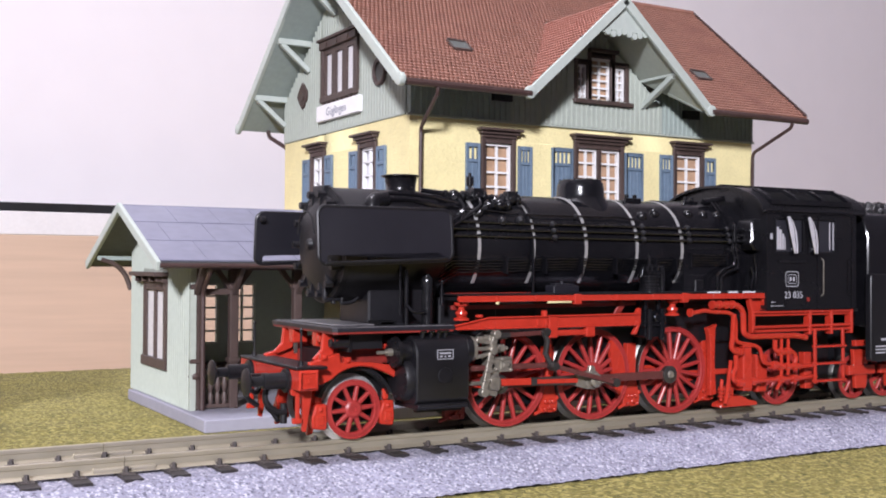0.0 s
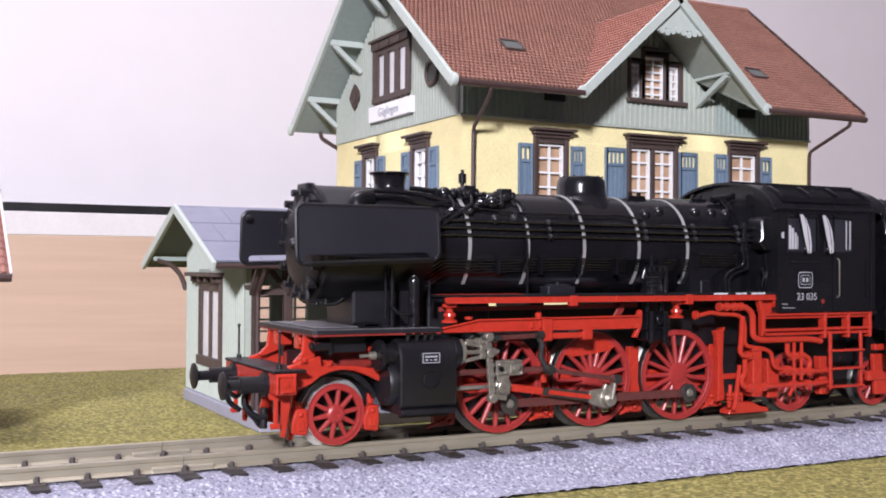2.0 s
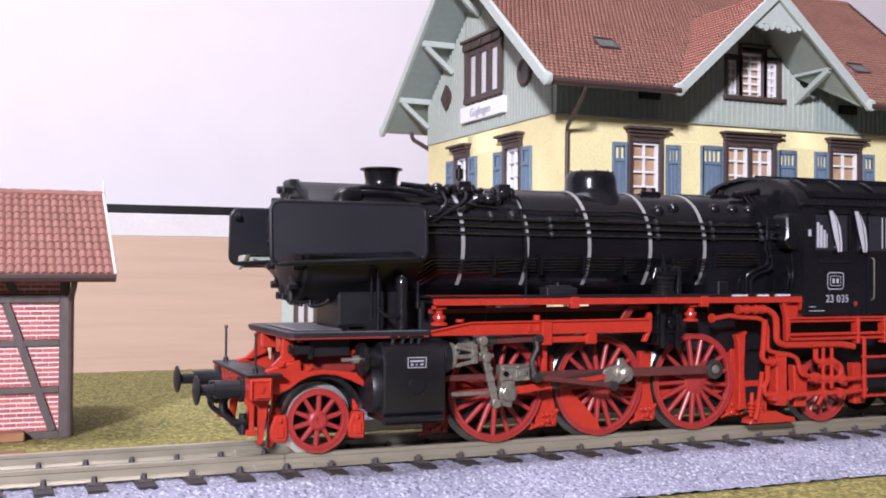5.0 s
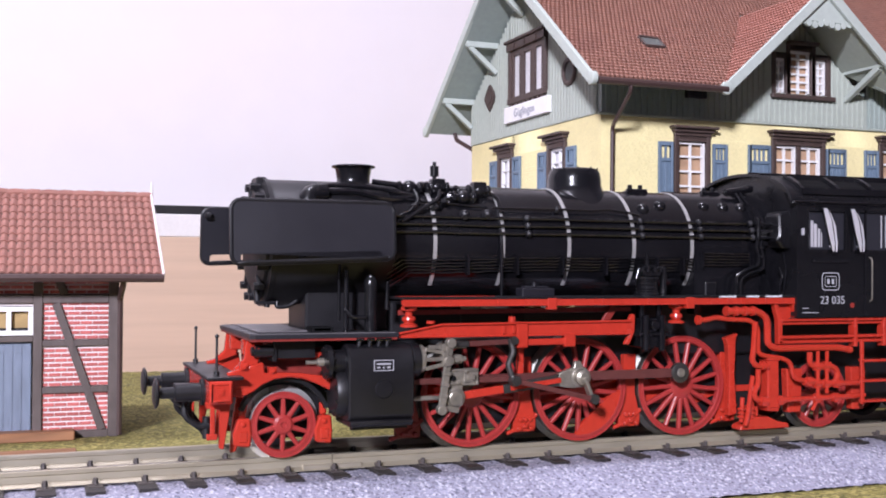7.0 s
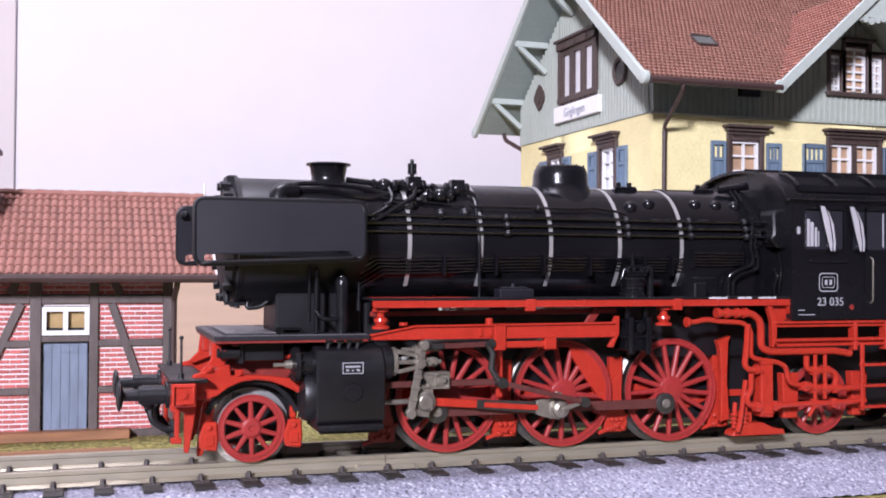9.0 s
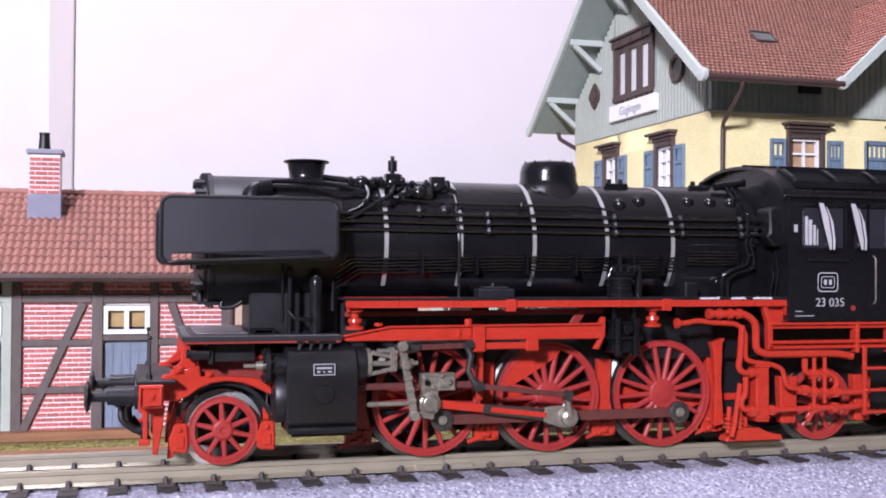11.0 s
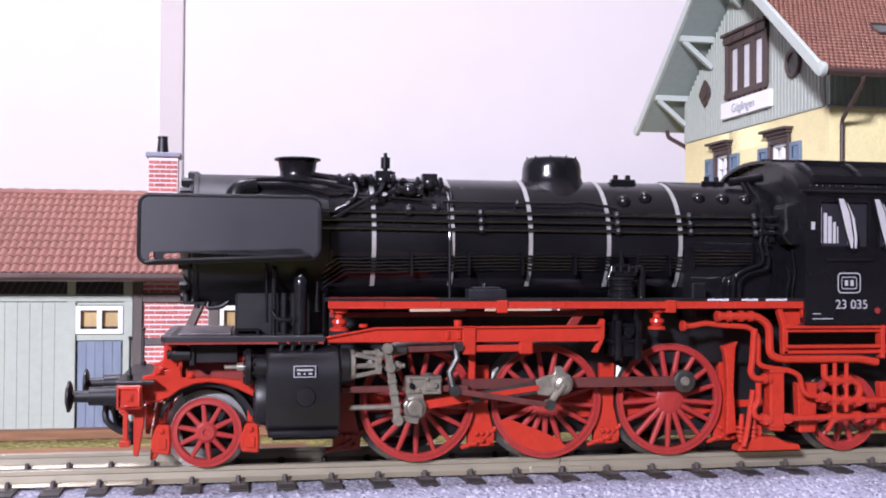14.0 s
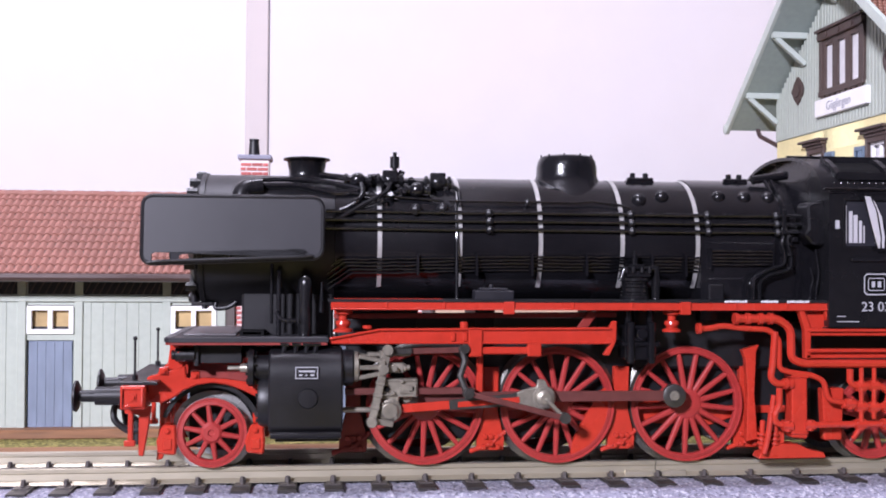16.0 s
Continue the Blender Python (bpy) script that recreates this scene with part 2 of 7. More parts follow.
MORTAR = mat("white_mortar", (0.72, 0.66, 0.64), 0.8, vary=0.1, grain=900, bump=0.2)
SLABMAT = mat("lavender_grey_paving", (0.29, 0.285, 0.34), 0.7, vary=0.06, grain=400, bump=0.06)
SIGN_INK = mat("faded_grey_ink", (0.24, 0.24, 0.29), 0.6, vary=0.1, grain=900, bump=0.0)
WOOD_STRIP = mat("stained_wood_strip", (0.27, 0.125, 0.058), 0.6, vary=0.45, grain=450, bump=0.5, stretch=(0.12, 1, 1), dirt=(0.10, 0.045, 0.02), dirt_amount=0.5)
# grey of the unseen walls, set for how much light bounces back
GREYPAINT = mat("grey_room_wall", (0.22, 0.21, 0.245), 0.9, vary=0.03, grain=30, bump=0.0)
WALLPAINT = mat("white_room_wall", (0.85, 0.81, 0.82), 0.85, vary=0.015, grain=30, bump=0.0)
TRIMPAINT = mat("beige_door_trim", (0.70, 0.635, 0.62), 0.6, vary=0.02, grain=40, bump=0.0)
PANEL = mat("light_wood_panel", (0.62, 0.455, 0.33), 0.5, vary=0.09, grain=160, bump=0.02, stretch=(0.05, 1, 1))

# ---- room ----


def room():
    solid("wall_north", boxed(-1400, 1600, 760, 800, -700, 1700), WALLPAINT, "plain white plastered wall behind the layout", kind="structure")
    # unseen walls close the room, dark enough to keep shadows deep
    solid("wall_west", boxed(-1440, -1400, -1900, 800, -700, 1700), GREYPAINT, "unseen side wall, grey to limit bounce light", kind="structure")
    solid("wall_east", boxed(1600, 1640, -1900, 800, -700, 1700), GREYPAINT, "unseen side wall, grey to limit bounce light", kind="structure")
    solid("wall_south", boxed(-1440, 1640, -1940, -1900, -700, 1700), GREYPAINT, "unseen wall behind the camera, grey to limit bounce light", kind="structure")
    solid("ceiling", boxed(-1440, 1640, -1940, 800, 1700, 1740), WALLPAINT, "plain white ceiling of the room", kind="structure")
    solid("floor", boxed(-1440, 1640, -1940, 800, -740, -700), PANEL, "light wooden floor of the room", kind="structure")
    frame_ob = thing("door_1", (-48.5, 756, 0), "beige painted door frame on the white wall", "door frame", kind="structure")
    part("architrave", boxed(-14, 5.5, 1.0, 3, -690, 1690), TRIMPAINT, frame_ob, bevel=1.0)
    # grey strip draws the shadow line at the trim's edge
    part("shadow_strip", boxed(5.7, 6.1, 2.6, 3.9, -690, 1690), GREYPAINT, frame_ob, "thin grey strip drawing the shadow line")
    sideboard = thing("sideboard", (0, 690, 0), "light wood sideboard with white top rail behind the layout", "sideboard")
    part("back_panel", boxed(-700, 900, -10, 40, -699, 55), PANEL, sideboard, bevel=0.5)
    part("top_rail", boxed(-700, 900, -9, 40, 55.2, 73), WHITE, sideboard, "white top rail", bevel=0.5)
    # solid black strip stands for the shadow gap above the rail
    part("shadow_gap", boxed(-700, 900, -6, 40, 73.2, 80), BLACK_MATT, sideboard, "black strip standing for the shadow gap over the rail")
    # unseen lamp body, added where the shadows place the key light
    lamp_ob = thing("key_lamp", (-500, -820, -28), "unseen small white lamp added where the key light stands", "lamp")
    part("lamp_foot", lathe(bm_(), [(70, 0), (70, 6), (10, 12)], at=(-60, -60, -672), n=24), WHITE, lamp_ob)
    part("lamp_arm", tube(bm_(), [(-60, -60, -665), (-60, -60, 400), (-20, -25, 455)], 6), WHITE, lamp_ob)
    axis = (Vector((100, 60, 40)) - Vector((-500, -820, 420))).normalized()
    part("lamp_shade", cyl(bm_(), Vector((0, 0, 448)) - axis * 45, Vector((0, 0, 448)) - axis * 4, 30, 75, 24), WHITE, lamp_ob)
    table = thing("table", (140, -45, -700), "plain wooden table that carries the layout board", "table")
    part("tabletop", boxed(-580, 580, -60, 300, 642, 671.6), PANEL, table, bevel=2.0)
    for x in (-540, 540):
        for y in (-25, 260):
            part("leg", boxed(x - 25, x + 25, y - 25, y + 25, 0, 642), PANEL, table, bevel=2.0)
    # dish made for the added overhead fill
    disc = thing("added_fill_lamp", (-250, 120, 1604), "round white dish added for the unseen overhead fill", "lamp")
    part("lamp_dish", lathe(bm_(), [(255, 2), (260, 30), (120, 96)], n=40), WHITE, disc)


room()

# ---- layout board, track ----
FOAM_TOP = -8.4


def speckled(name, colour, dark, bright, cells, share, bump):
    """Loose grit or scatter: a base colour broken by dark and bright grains."""
    m = mat(name, colour, 0.92, vary=0.22, grain=cells * 0.5, bump=bump, relief=0.0007)
    nt = m.node_tree
    nd, ln = nt.nodes, nt.links.new
    bsdf = nd["Principled BSDF"]
    base = bsdf.inputs["Base Color"].links[0].from_socket
    tex = nd.new("ShaderNodeTexCoord")
    v = nd.new("ShaderNodeTexVoronoi")
    v.inputs["Scale"].default_value = cells
    ln(tex.outputs["Object"], v.inputs[0])
    sep = nd.new("ShaderNodeSeparateColor")
    ln(v.outputs["Color"], sep.inputs[0])
    for k, c in enumerate((dark, bright)):
        r = nd.new("ShaderNodeMapRange")
        r.inputs[1].default_value, r.inputs[2].default_value, r.inputs[4].default_value = 1 - share, 1 - share * 0.4, 0.85
        ln(sep.outputs[k], r.inputs[0])
        mix = nd.new("ShaderNodeMix")
        mix.data_type = "RGBA"
        ln(r.outputs[0], mix.inputs[0]), ln(base, mix.inputs[6])
        mix.inputs[7].default_value = (*c, 1)
        base = mix.outputs[2]
    ln(base, bsdf.inputs["Base Color"])
    return m


GRASS = speckled("scatter_grass", (0.195, 0.168, 0.040), (0.085, 0.08, 0.018), (0.40, 0.345, 0.11), 1500, 0.42, 1.0)
BALLAST = speckled("grey_grit_ballast", (0.27, 0.265, 0.335), (0.10, 0.10, 0.14), (0.52, 0.51, 0.58), 2300, 0.22, 0.9)


def uneven_sheet(x0, x1, y0, y1, step, height, amp, freq):
    nx, ny = int((x1 - x0) / step) + 1, int((y1 - y0) / step) + 1
    xs, ys = np.linspace(x0, x1, nx), np.linspace(y0, y1, ny)
    verts = []
    for y in ys:
        for x in xs:
            verts.append((x * MM, y * MM, (height(x, y) + amp * noise.noise((x * freq, y * freq, 0)) + amp * 0.6 * noise.noise((x * freq * 2.7, y * freq * 2.7, 5))) * MM))
    faces = [(j * nx + i, j * nx + i + 1, (j + 1) * nx + i + 1, (j + 1) * nx + i) for j in range(ny - 1) for i in range(nx - 1)]
    me = bpy.data.meshes.new("sheet")
    me.from_pydata(verts, [], faces)
    me.polygons.foreach_set("use_smooth", [True] * len(faces))
    return me


def ground():
    board = solid("ground", boxed(-420, 700, -73, 240, -28, FOAM_TOP - 0.3), GRASS, "layout board covered with mustard green scatter grass", kind="structure")
    me = uneven_sheet(-120, 420, -72.8, 239.5, 1.6, lambda x, y: FOAM_TOP + 0.05, 0.28, 0.5)
    me.materials.append(GRASS)
    turf = new("grass", me)
    tagged(turf, "mustard green model grass mat on the board", "grass", kind="stuff")

    def bed(x, y):
        a = abs(y + 0.5)
        return -3.1 if a < 17 else max(-3.1 - (a - 17) * 0.41, -7.9)

    me = uneven_sheet(-140, 420, -30.4, 29.4, 0.8, bed, 0.32, 1.1)
    me.materials.append(BALLAST)
    # inset base coloured black in place of the shadow along the bed's edge
    solid("trackbed", boxed(-140, 420, -29.6, 28.6, FOAM_TOP, -8.05), BLACK_DULL, "foam base, black to draw the ballast's edge shadow", kind="structure")
    tagged(new("ballast", me), "lavender grey grit ballast bed under the track", "ballast", kind="stuff")


ground()


def track():
    root = thing("railway_track", (0, 0, 0), "single model track with nickel rails on dark sleepers", "track")
    for y in (-8.25, 8.25):
        prof = [(-1.3, -2.6), (1.3, -2.6), (1.3, -2.5), (0.36, -1.92), (0.3, -0.9), (0.55, -0.7), (0.55, -0.08), (0.42, 0), (-0.42, 0), (-0.55, -0.08), (-0.55, -0.7), (-0.3, -0.9), (-0.36, -1.92), (-1.3, -2.5)]
        for x0, x1 in ((-140, 62.0), (62.15, 420)):
            part("rail", prism(bm_(), [(y + a, b) for a, b in prof], "x", x0, x1), RAIL, root)
        part("rail_joiner", boxed(56.5, 67.5, y - 1.15, y + 1.15, -2.5, -1.6), RAIL, root, "slim metal rail joiner", bevel=0.2)
    tie = chair_ = None
    for k in range(-21, 46):
        # the spacing widens a little along the flexible track
        e = max(-10, min(12, k))
        bow = 0.068 if e < 0 else 0.04
        x = 21.5 + 7.9 * e + bow * e * e + (k - e) * (7.9 + 2 * bow * e)
        if tie is None:
            b = prism(bm_(), [(-1.75, -4.2), (1.75, -4.2), (1.5, -2.62), (-1.5, -2.62)], "y", -15.8, 15.8)
            tie = part("sleeper", b, SLEEPER, root, at=(x, 0, 0))
            b = bm_()
            for s in (-1, 1):
                box(b, -1.15, 1.15, s * 2.9 - 1.2, s * 2.9 + 1.2, -2.62, -2.42)
                box(b, -0.5, 0.5, s * 1.3 - 0.7, s * 1.3 + 0.55, -2.5, -1.9)
                cyl(b, (0, s * 2.0, -2.4), (0, s * 2.0, -1.4), 0.42, n=6)
                cyl(b, (0.1, s * 3.3, -2.5), (0.1, s * 3.3, -2.2), 0.3, n=6)
            chair_ = part("rail_fastening", b, FASTENING, root, at=(x, -8.25, 0))
            again(chair_, root, (x, 8.25, 0))
        else:
            again(tie, root, (x + random.uniform(-0.15, 0.15), random.uniform(-0.1, 0.1), 0))
            for y in (-8.25, 8.25):
                again(chair_, root, (x, y, 0))


track()

# ---- locomotive: x runs backwards from the middle driving axle, z from the rail head ----
CRANK = 3.8
PHASE = 152.0
DRIVER_R, LEAD_R, TRAIL_R = 10.06, 5.85, 7.25
AXIS_Z, BOILER_R = 38.0, 11.5


def rolled(t, radius=DRIVER_R):
    """Degrees turned at t, so that the crank stands at PHASE at the end."""
    return math.degrees((loco_x(t) - loco_x(16.0)) / radius)


def wheel(parent, x, side, radius, spokes, weight, name):
    """One spoked wheel as a part with its tyre; it is built with its crank along +x."""
    s = side
    y0, y1 = s * 8.9, s * 10.0
    rim_i, rim_o = radius * (0.865 if name == "driving_wheel" else 0.77), radius - 0.06
    bm = bm_()
    lathe(bm, [(rim_i, y0), (rim_o, y0), (rim_o, y1), (radius - 0.28, y1), (radius - 0.34, y1 - s * 0.12), (radius - 0.62, y1 - s * 0.12), (radius - 0.68, y1), (rim_i + 0.2, y1 + s * 0.05), (rim_i, y1 - s * 0.25), (rim_i, y0)], axis="y", n=48, closed=False)
    hub = radius * (0.24 if name == "driving_wheel" else 0.28)
    lathe(bm, [(hub * 1.15, y0 - s * 0.5), (hub * 1.1, y1), (hub * 0.8, y1 + s * 0.35), (hub * 0.35, y1 + s * 0.35), (hub * 0.3, y1 + s * 0.1)], axis="y", n=20)
    if weight:
        pts = []
        w0, w1 = math.radians(180 - 47), math.radians(180 + 47)
        for i in range(13):
            a = w0 + (w1 - w0) * i / 12
            pts.append((rim_i * 1.02 * math.cos(a), rim_i * 1.02 * math.sin(a)))
        for i in range(7):
            a = w1 + (w0 - w1) * i / 6
            pts.append((-rim_i * 0.60 - 0.05 * abs(3 - i), rim_i * 0.72 * math.sin(a)))
        heavy = prism(bm_(), pts, "y", min(y0 + s * 0.2, y1 - s * 0.02), max(y0 + s * 0.2, y1 - s * 0.02))
    if name == "driving_wheel":
        pts = []
        for i in range(20):
            a = 2 * math.pi * i / 20
            cx, r = (CRANK, 1.55) if math.cos(a) > 0 else (0, 2.2)
            pts.append((cx + r * math.cos(a), r * math.sin(a)))
        prism(bm, pts, "y", min(y1 - s * 0.2, y1 + s * 0.3), max(y1 - s * 0.2, y1 + s * 0.3))
    w = part(name, bm, WHEEL_RED, parent, at=(x, 0, radius))
    if weight:
        part("counterweight", heavy, RED, w, "bright red crescent counterweight")
    ym = (y0 + y1) / 2
    wide, slim = (0.052, 0.036) if name == "driving_wheel" else (0.082, 0.060)
    sp = bm_()
    ends = []
    for u, k, dy in ((hub * 0.8, wide, 0.2), (rim_i + 0.2, slim, 0.0)):
        h = radius * k
        ends.append([sp.verts.new((u, ym + s * (dy + e), f * h)) for e, f in ((-0.45, -1), (0.2, -1), (0.42, -0.45), (0.42, 0.45), (0.2, 1), (-0.45, 1))])
    for i in range(6):
        sp.faces.new([ends[0][i], ends[0][(i + 1) % 6], ends[1][(i + 1) % 6], ends[1][i]])
    bmesh.ops.recalc_face_normals(sp, faces=sp.faces)
    spoke = part("spoke", sp, WHEEL_RED, w)
    spoke.rotation_euler = (0, radians(180 / spokes), 0)
    for k in range(1, spokes):
        again(spoke, w, (0, 0, 0), (0, 360 * (k + 0.5) / spokes, 0))
    tyre = lathe(bm_(), [(rim_o - 0.1, s * 7.3), (radius + 0.9, s * 7.25), (radius + 0.95, s * 7.6), (radius + 0.15, s * 8.05), (radius, s * 8.2), (radius, s * 9.7), (radius - 0.1, s * 9.85), (rim_o - 0.5, s * 8.8)], axis="y", n=48, closed=False)
    part("tyre", tyre, TYRE_BRIGHT if name == "leading_wheel" else DARK_STEEL if name == "tender_wheel" else STEEL, w, "steel tyre")
    return w


def boiler_arc(r0, r1, x0, x1, a0, a1, n=36, z=AXIS_Z):
    """A band of the barrel from angle a0 to a1 (degrees, 0 is up, positive to the near side)."""
    bm, rows = bm_(), []
    for i in range(n + 1):
        a = radians(a0 + (a1 - a0) * i / n)
        rows.append([bm.verts.new((x, -r * math.sin(a), z + r * math.cos(a))) for x, r in ((x0, r0), (x0, r1), (x1, r1), (x1, r0))])
    for p, q in zip(rows, rows[1:]):
        for k in range(4):
            bm.faces.new([p[k], p[(k + 1) % 4], q[(k + 1) % 4], q[k]])
    bm.faces.new(rows[0]), bm.faces.new(rows[-1][::-1])
    bmesh.ops.recalc_face_normals(bm, faces=bm.faces)
    return bm


def rounded(x0, z0, x1, z1, r, n=5):
    pts = []
    for cx, cz, a0 in ((x1 - r, z1 - r, 0), (x0 + r, z1 - r, 90), (x0 + r, z0 + r, 180), (x1 - r, z0 + r, 270)):
        for i in range(n + 1):
            a = radians(a0 + 90 * i / n)
            pts.append((cx + r * math.cos(a), cz + r * math.sin(a)))
    return pts


def on_barrel(x, a, r=BOILER_R):
    a = radians(a)
    return (x, -r * math.sin(a), AXIS_Z + r * math.cos(a))


def writing(name, text, size, at, rot, material, parent, label=""):
    cu = bpy.data.curves.new(name, "FONT")
    cu.body, cu.size, cu.align_x, cu.align_y, cu.extrude = text, size * MM, "CENTER", "CENTER", 0.00003
    tmp = new("lettering_source", cu)
    me = bpy.data.meshes.new_from_object(tmp.evaluated_get(bpy.context.evaluated_depsgraph_get()))
    bpy.data.objects.remove(tmp)
    me.materials.clear()
    me.materials.append(material)
    ob = new(name, me)
    ob.parent = parent
    ob.location, ob.rotation_euler = Vector(at) * MM, [radians(r) for r in rot]
    return tagged(ob, label) if label else ob


def locomotive():
    L = thing("locomotive", (0, 0, 0), "black model steam locomotive with red wheels and red frame", "locomotive")
    # boiler
    part("boiler", lathe(bm_(), [(BOILER_R - 0.5, -38.5), (BOILER_R, -38.3), (BOILER_R, 41)], at=(0, 0, AXIS_Z), axis="x", n=56), BLACK, L)
    part("smokebox", lathe(bm_(), [(10.6, -61.2), (11.3, -60.9), (11.5, -60.4), (11.5, -38.4)], at=(0, 0, AXIS_Z), axis="x", n=56), BLACK_MATT, L)
    door = part("smokebox_door", lathe(bm_(), [(10.2, -61.1), (10.0, -61.8), (7.5, -62.8), (4, -63.4), (1.2, -63.6), (0.9, -64.4), (0.2, -64.6)], at=(0, 0, AXIS_Z), axis="x", n=40), BLACK_MATT, L)
    for k in range(14):
        bm = bm_()
        a = 2 * math.pi * (k + 0.5) / 14
        p = Vector((-61.5, 10.2 * math.sin(a), AXIS_Z + 10.2 * math.cos(a)))
        cyl(bm, p, p + Vector((-1.8, 0, 0)), 0.75, n=6)
        slab(bm, p + Vector((-0.9, 0, 0)), p + Vector((-0.9, -2.2 * math.sin(a), -2.2 * math.cos(a))), 1.0, 0.6, (1, 0, 0))
        part("door_clamp", bm, BLACK_MATT, door)
    part("door_handrail", tube(bm_(), [(-64.6, 4 * math.cos(a / 8 * math.pi), AXIS_Z + 2 + 4.5 * math.sin(a / 8 * math.pi)) for a in range(9)], 0.22), BLACK_MATT, door)
    ear = bm_()
    box(ear, -62.2, -60.2, -2.6, 2.6, 47.6, 49.8)
    part("lamp_bracket", ear, BLACK_MATT, L, bevel=0.3)
    # firebox with flat sides
    fb = bm_()
    pts = [(-11.5, 24.5), (-11.6, AXIS_Z)] + [(-11.6 * math.cos(radians(a)), AXIS_Z + 11.9 * math.sin(radians(a))) for a in range(10, 180, 10)] + [(11.6, AXIS_Z), (11.5, 24.5)]
    prism(fb, pts, "x", 24.8, 46)
    part("firebox", fb, BLACK, L)
    part("grate_box", boxed(26, 47, -7.5, 7.5, 9, 24.5), BLACK_MATT, L, bevel=0.4)
    part("cab_collar", boiler_arc(11.8, 12.5, 40.2, 42.0, -88, 88), BLACK_SATIN, L)
    for x in (-30.9, -17.3, -3.4, 10.9, 24.3):
        part("boiler_band", boiler_arc(11.4, 11.64, x - 0.36, x + 0.36, -132, 132, 48), SILVER, L, "silver painted boiler band")
    # chimney, domes, whistle
    part("chimney", lathe(bm_(), [(4.6, 47.8), (3.6, 48.8), (3.15, 49.5), (3.1, 50.1), (3.4, 51.9), (3.5, 52.15), (4.1, 52.3), (4.15, 52.5), (4.05, 52.65), (3.5, 52.75), (3.1, 52.4), (2.8, 51)], at=(-43.3, 0, 0), n=32), BLACK_SATIN, L)
    part("steam_dome", lathe(bm_(), [(8.2, 46.0), (6.9, 47.8), (6.0, 49.0), (5.5, 50.2), (5.45, 51.8), (5.2, 52.9), (4.8, 53.6), (4.2, 53.85), (0.05, 54.0)], at=(3.6, 0, 0), n=36), BLACK_WAVY, L)
    for k in range(10):
        bm = bm_()
        a = 2 * math.pi * k / 10
        cyl(bm, (3.6 + 4.7 * math.cos(a), 4.7 * math.sin(a), 53.4), (3.6 + 4.7 * math.cos(a), 4.7 * math.sin(a), 54.0), 0.14, n=6)
        part("dome_bolt", bm, BLACK, L)
    bm = bm_()
    cyl(bm, (-27.9, -2.6, 48.6), (-27.9, -2.6, 50.2), 1.0), cyl(bm, (-27.9, -2.6, 50.2), (-27.9, -2.6, 51.0), 0.45)
    cyl(bm, (-27.9, -2.6, 51.0), (-27.9, -2.6, 53.0), 0.85), cyl(bm, (-27.9, -2.6, 53.0), (-27.9, -2.6, 53.8), 0.35)
    cyl(bm, (-27.2, -2.6, 50.4), (-26.2, -2.6, 50.0), 0.4)
    part("whistle", bm, BLACK, L)
    # feed valves and pipes on the near shoulder
    for xs, a, kind in (((-34.5,), 34, 0), ((-29.0,), 33, 1), ((-24.5,), 46, 2), ((-20.8,), 36, 3)):
        bm = bm_()
        x = xs[0]
        c = Vector(on_barrel(x, a, 12.6))
        ball(bm, c, 1.45, 0.9, 12)
        cyl(bm, c + Vector((-2.4, 0, 0)), c + Vector((2.4, 0, 0)), 0.75, n=10)
        for k in (-1, 1):
            cyl(bm, c + Vector((k * 1.7, 0, 0)), c + Vector((k * 2.3, 0, 0)), 1.15, n=10)
        cyl(bm, c, Vector(on_barrel(x, a, 11.2)), 0.9, n=10)
        if kind in (1, 3):
            box(bm, c.x - 1.3, c.x + 1.3, c.y - 1.2, c.y + 0.8, c.z - 0.4, c.z + 1.6)
        part("feed_valve", bm, BLACK, L, bevel=0.12)
    for x, a in ((-24.8, 63), (-20.2, 62)):
        bm = bm_()
        c = Vector(on_barrel(x, a, 11.9))
        ball(bm, c, 1.0, 1, 10)
        cyl(bm, c, c + Vector((-0.3, -1.0, -0.6)), 0.5, n=8)
        part("drain_cock", bm, BLACK_MATT, L)
    for pts, r in (
        ([on_barrel(-41, 22, 12.3), on_barrel(-37, 30, 12.6), on_barrel(-34, 34, 12.6)], 0.55),
        ([on_barrel(-53, 34, 12.0), on_barrel(-50, 32, 12.2), on_barrel(-43, 32, 12.2), on_barrel(-39, 36, 12.3), on_barrel(-34, 44, 12.2)], 0.5),
        ([on_barrel(-34, 40, 12.8), on_barrel(-33.6, 52, 12.7), on_barrel(-35.5, 62, 12.4), on_barrel(-37.5, 66, 12.2)], 0.42),
        ([on_barrel(-29, 40, 12.9), on_barrel(-29.6, 50, 13.0), on_barrel(-34, 62, 12.6), on_barrel(-37.5, 72, 12.0)], 0.42),
        ([on_barrel(-29, 33, 12.6), on_barrel(-24, 36, 12.5), on_barrel(-19, 37, 12.4), on_barrel(-17.2, 42, 12.2), on_barrel(-17.2, 60, 12.0)], 0.38),
        ([on_barrel(-17.9, 55, 12.0), on_barrel(-17.9, 85, 12.0), (-17.9, -12.2, 28.2)], 0.3),
        ([on_barrel(-38, 44, 11.9), on_barrel(-33, 50, 12.0), on_barrel(-26, 52, 12.0), on_barrel(-20, 55, 12.0)], 0.22),
    ):
        part("pipe", tube(bm_(), soft_path(pts, 1.2), r), BLACK, L)
    part("headpipe", tube(bm_(), soft_path([(-54.0, -9.2, 42.0), (-54.0, -8.0, 46.6), (-50.6, -7.6, 47.0)], 2.6, 6), 1.7, 16), BLACK_SATIN, L)
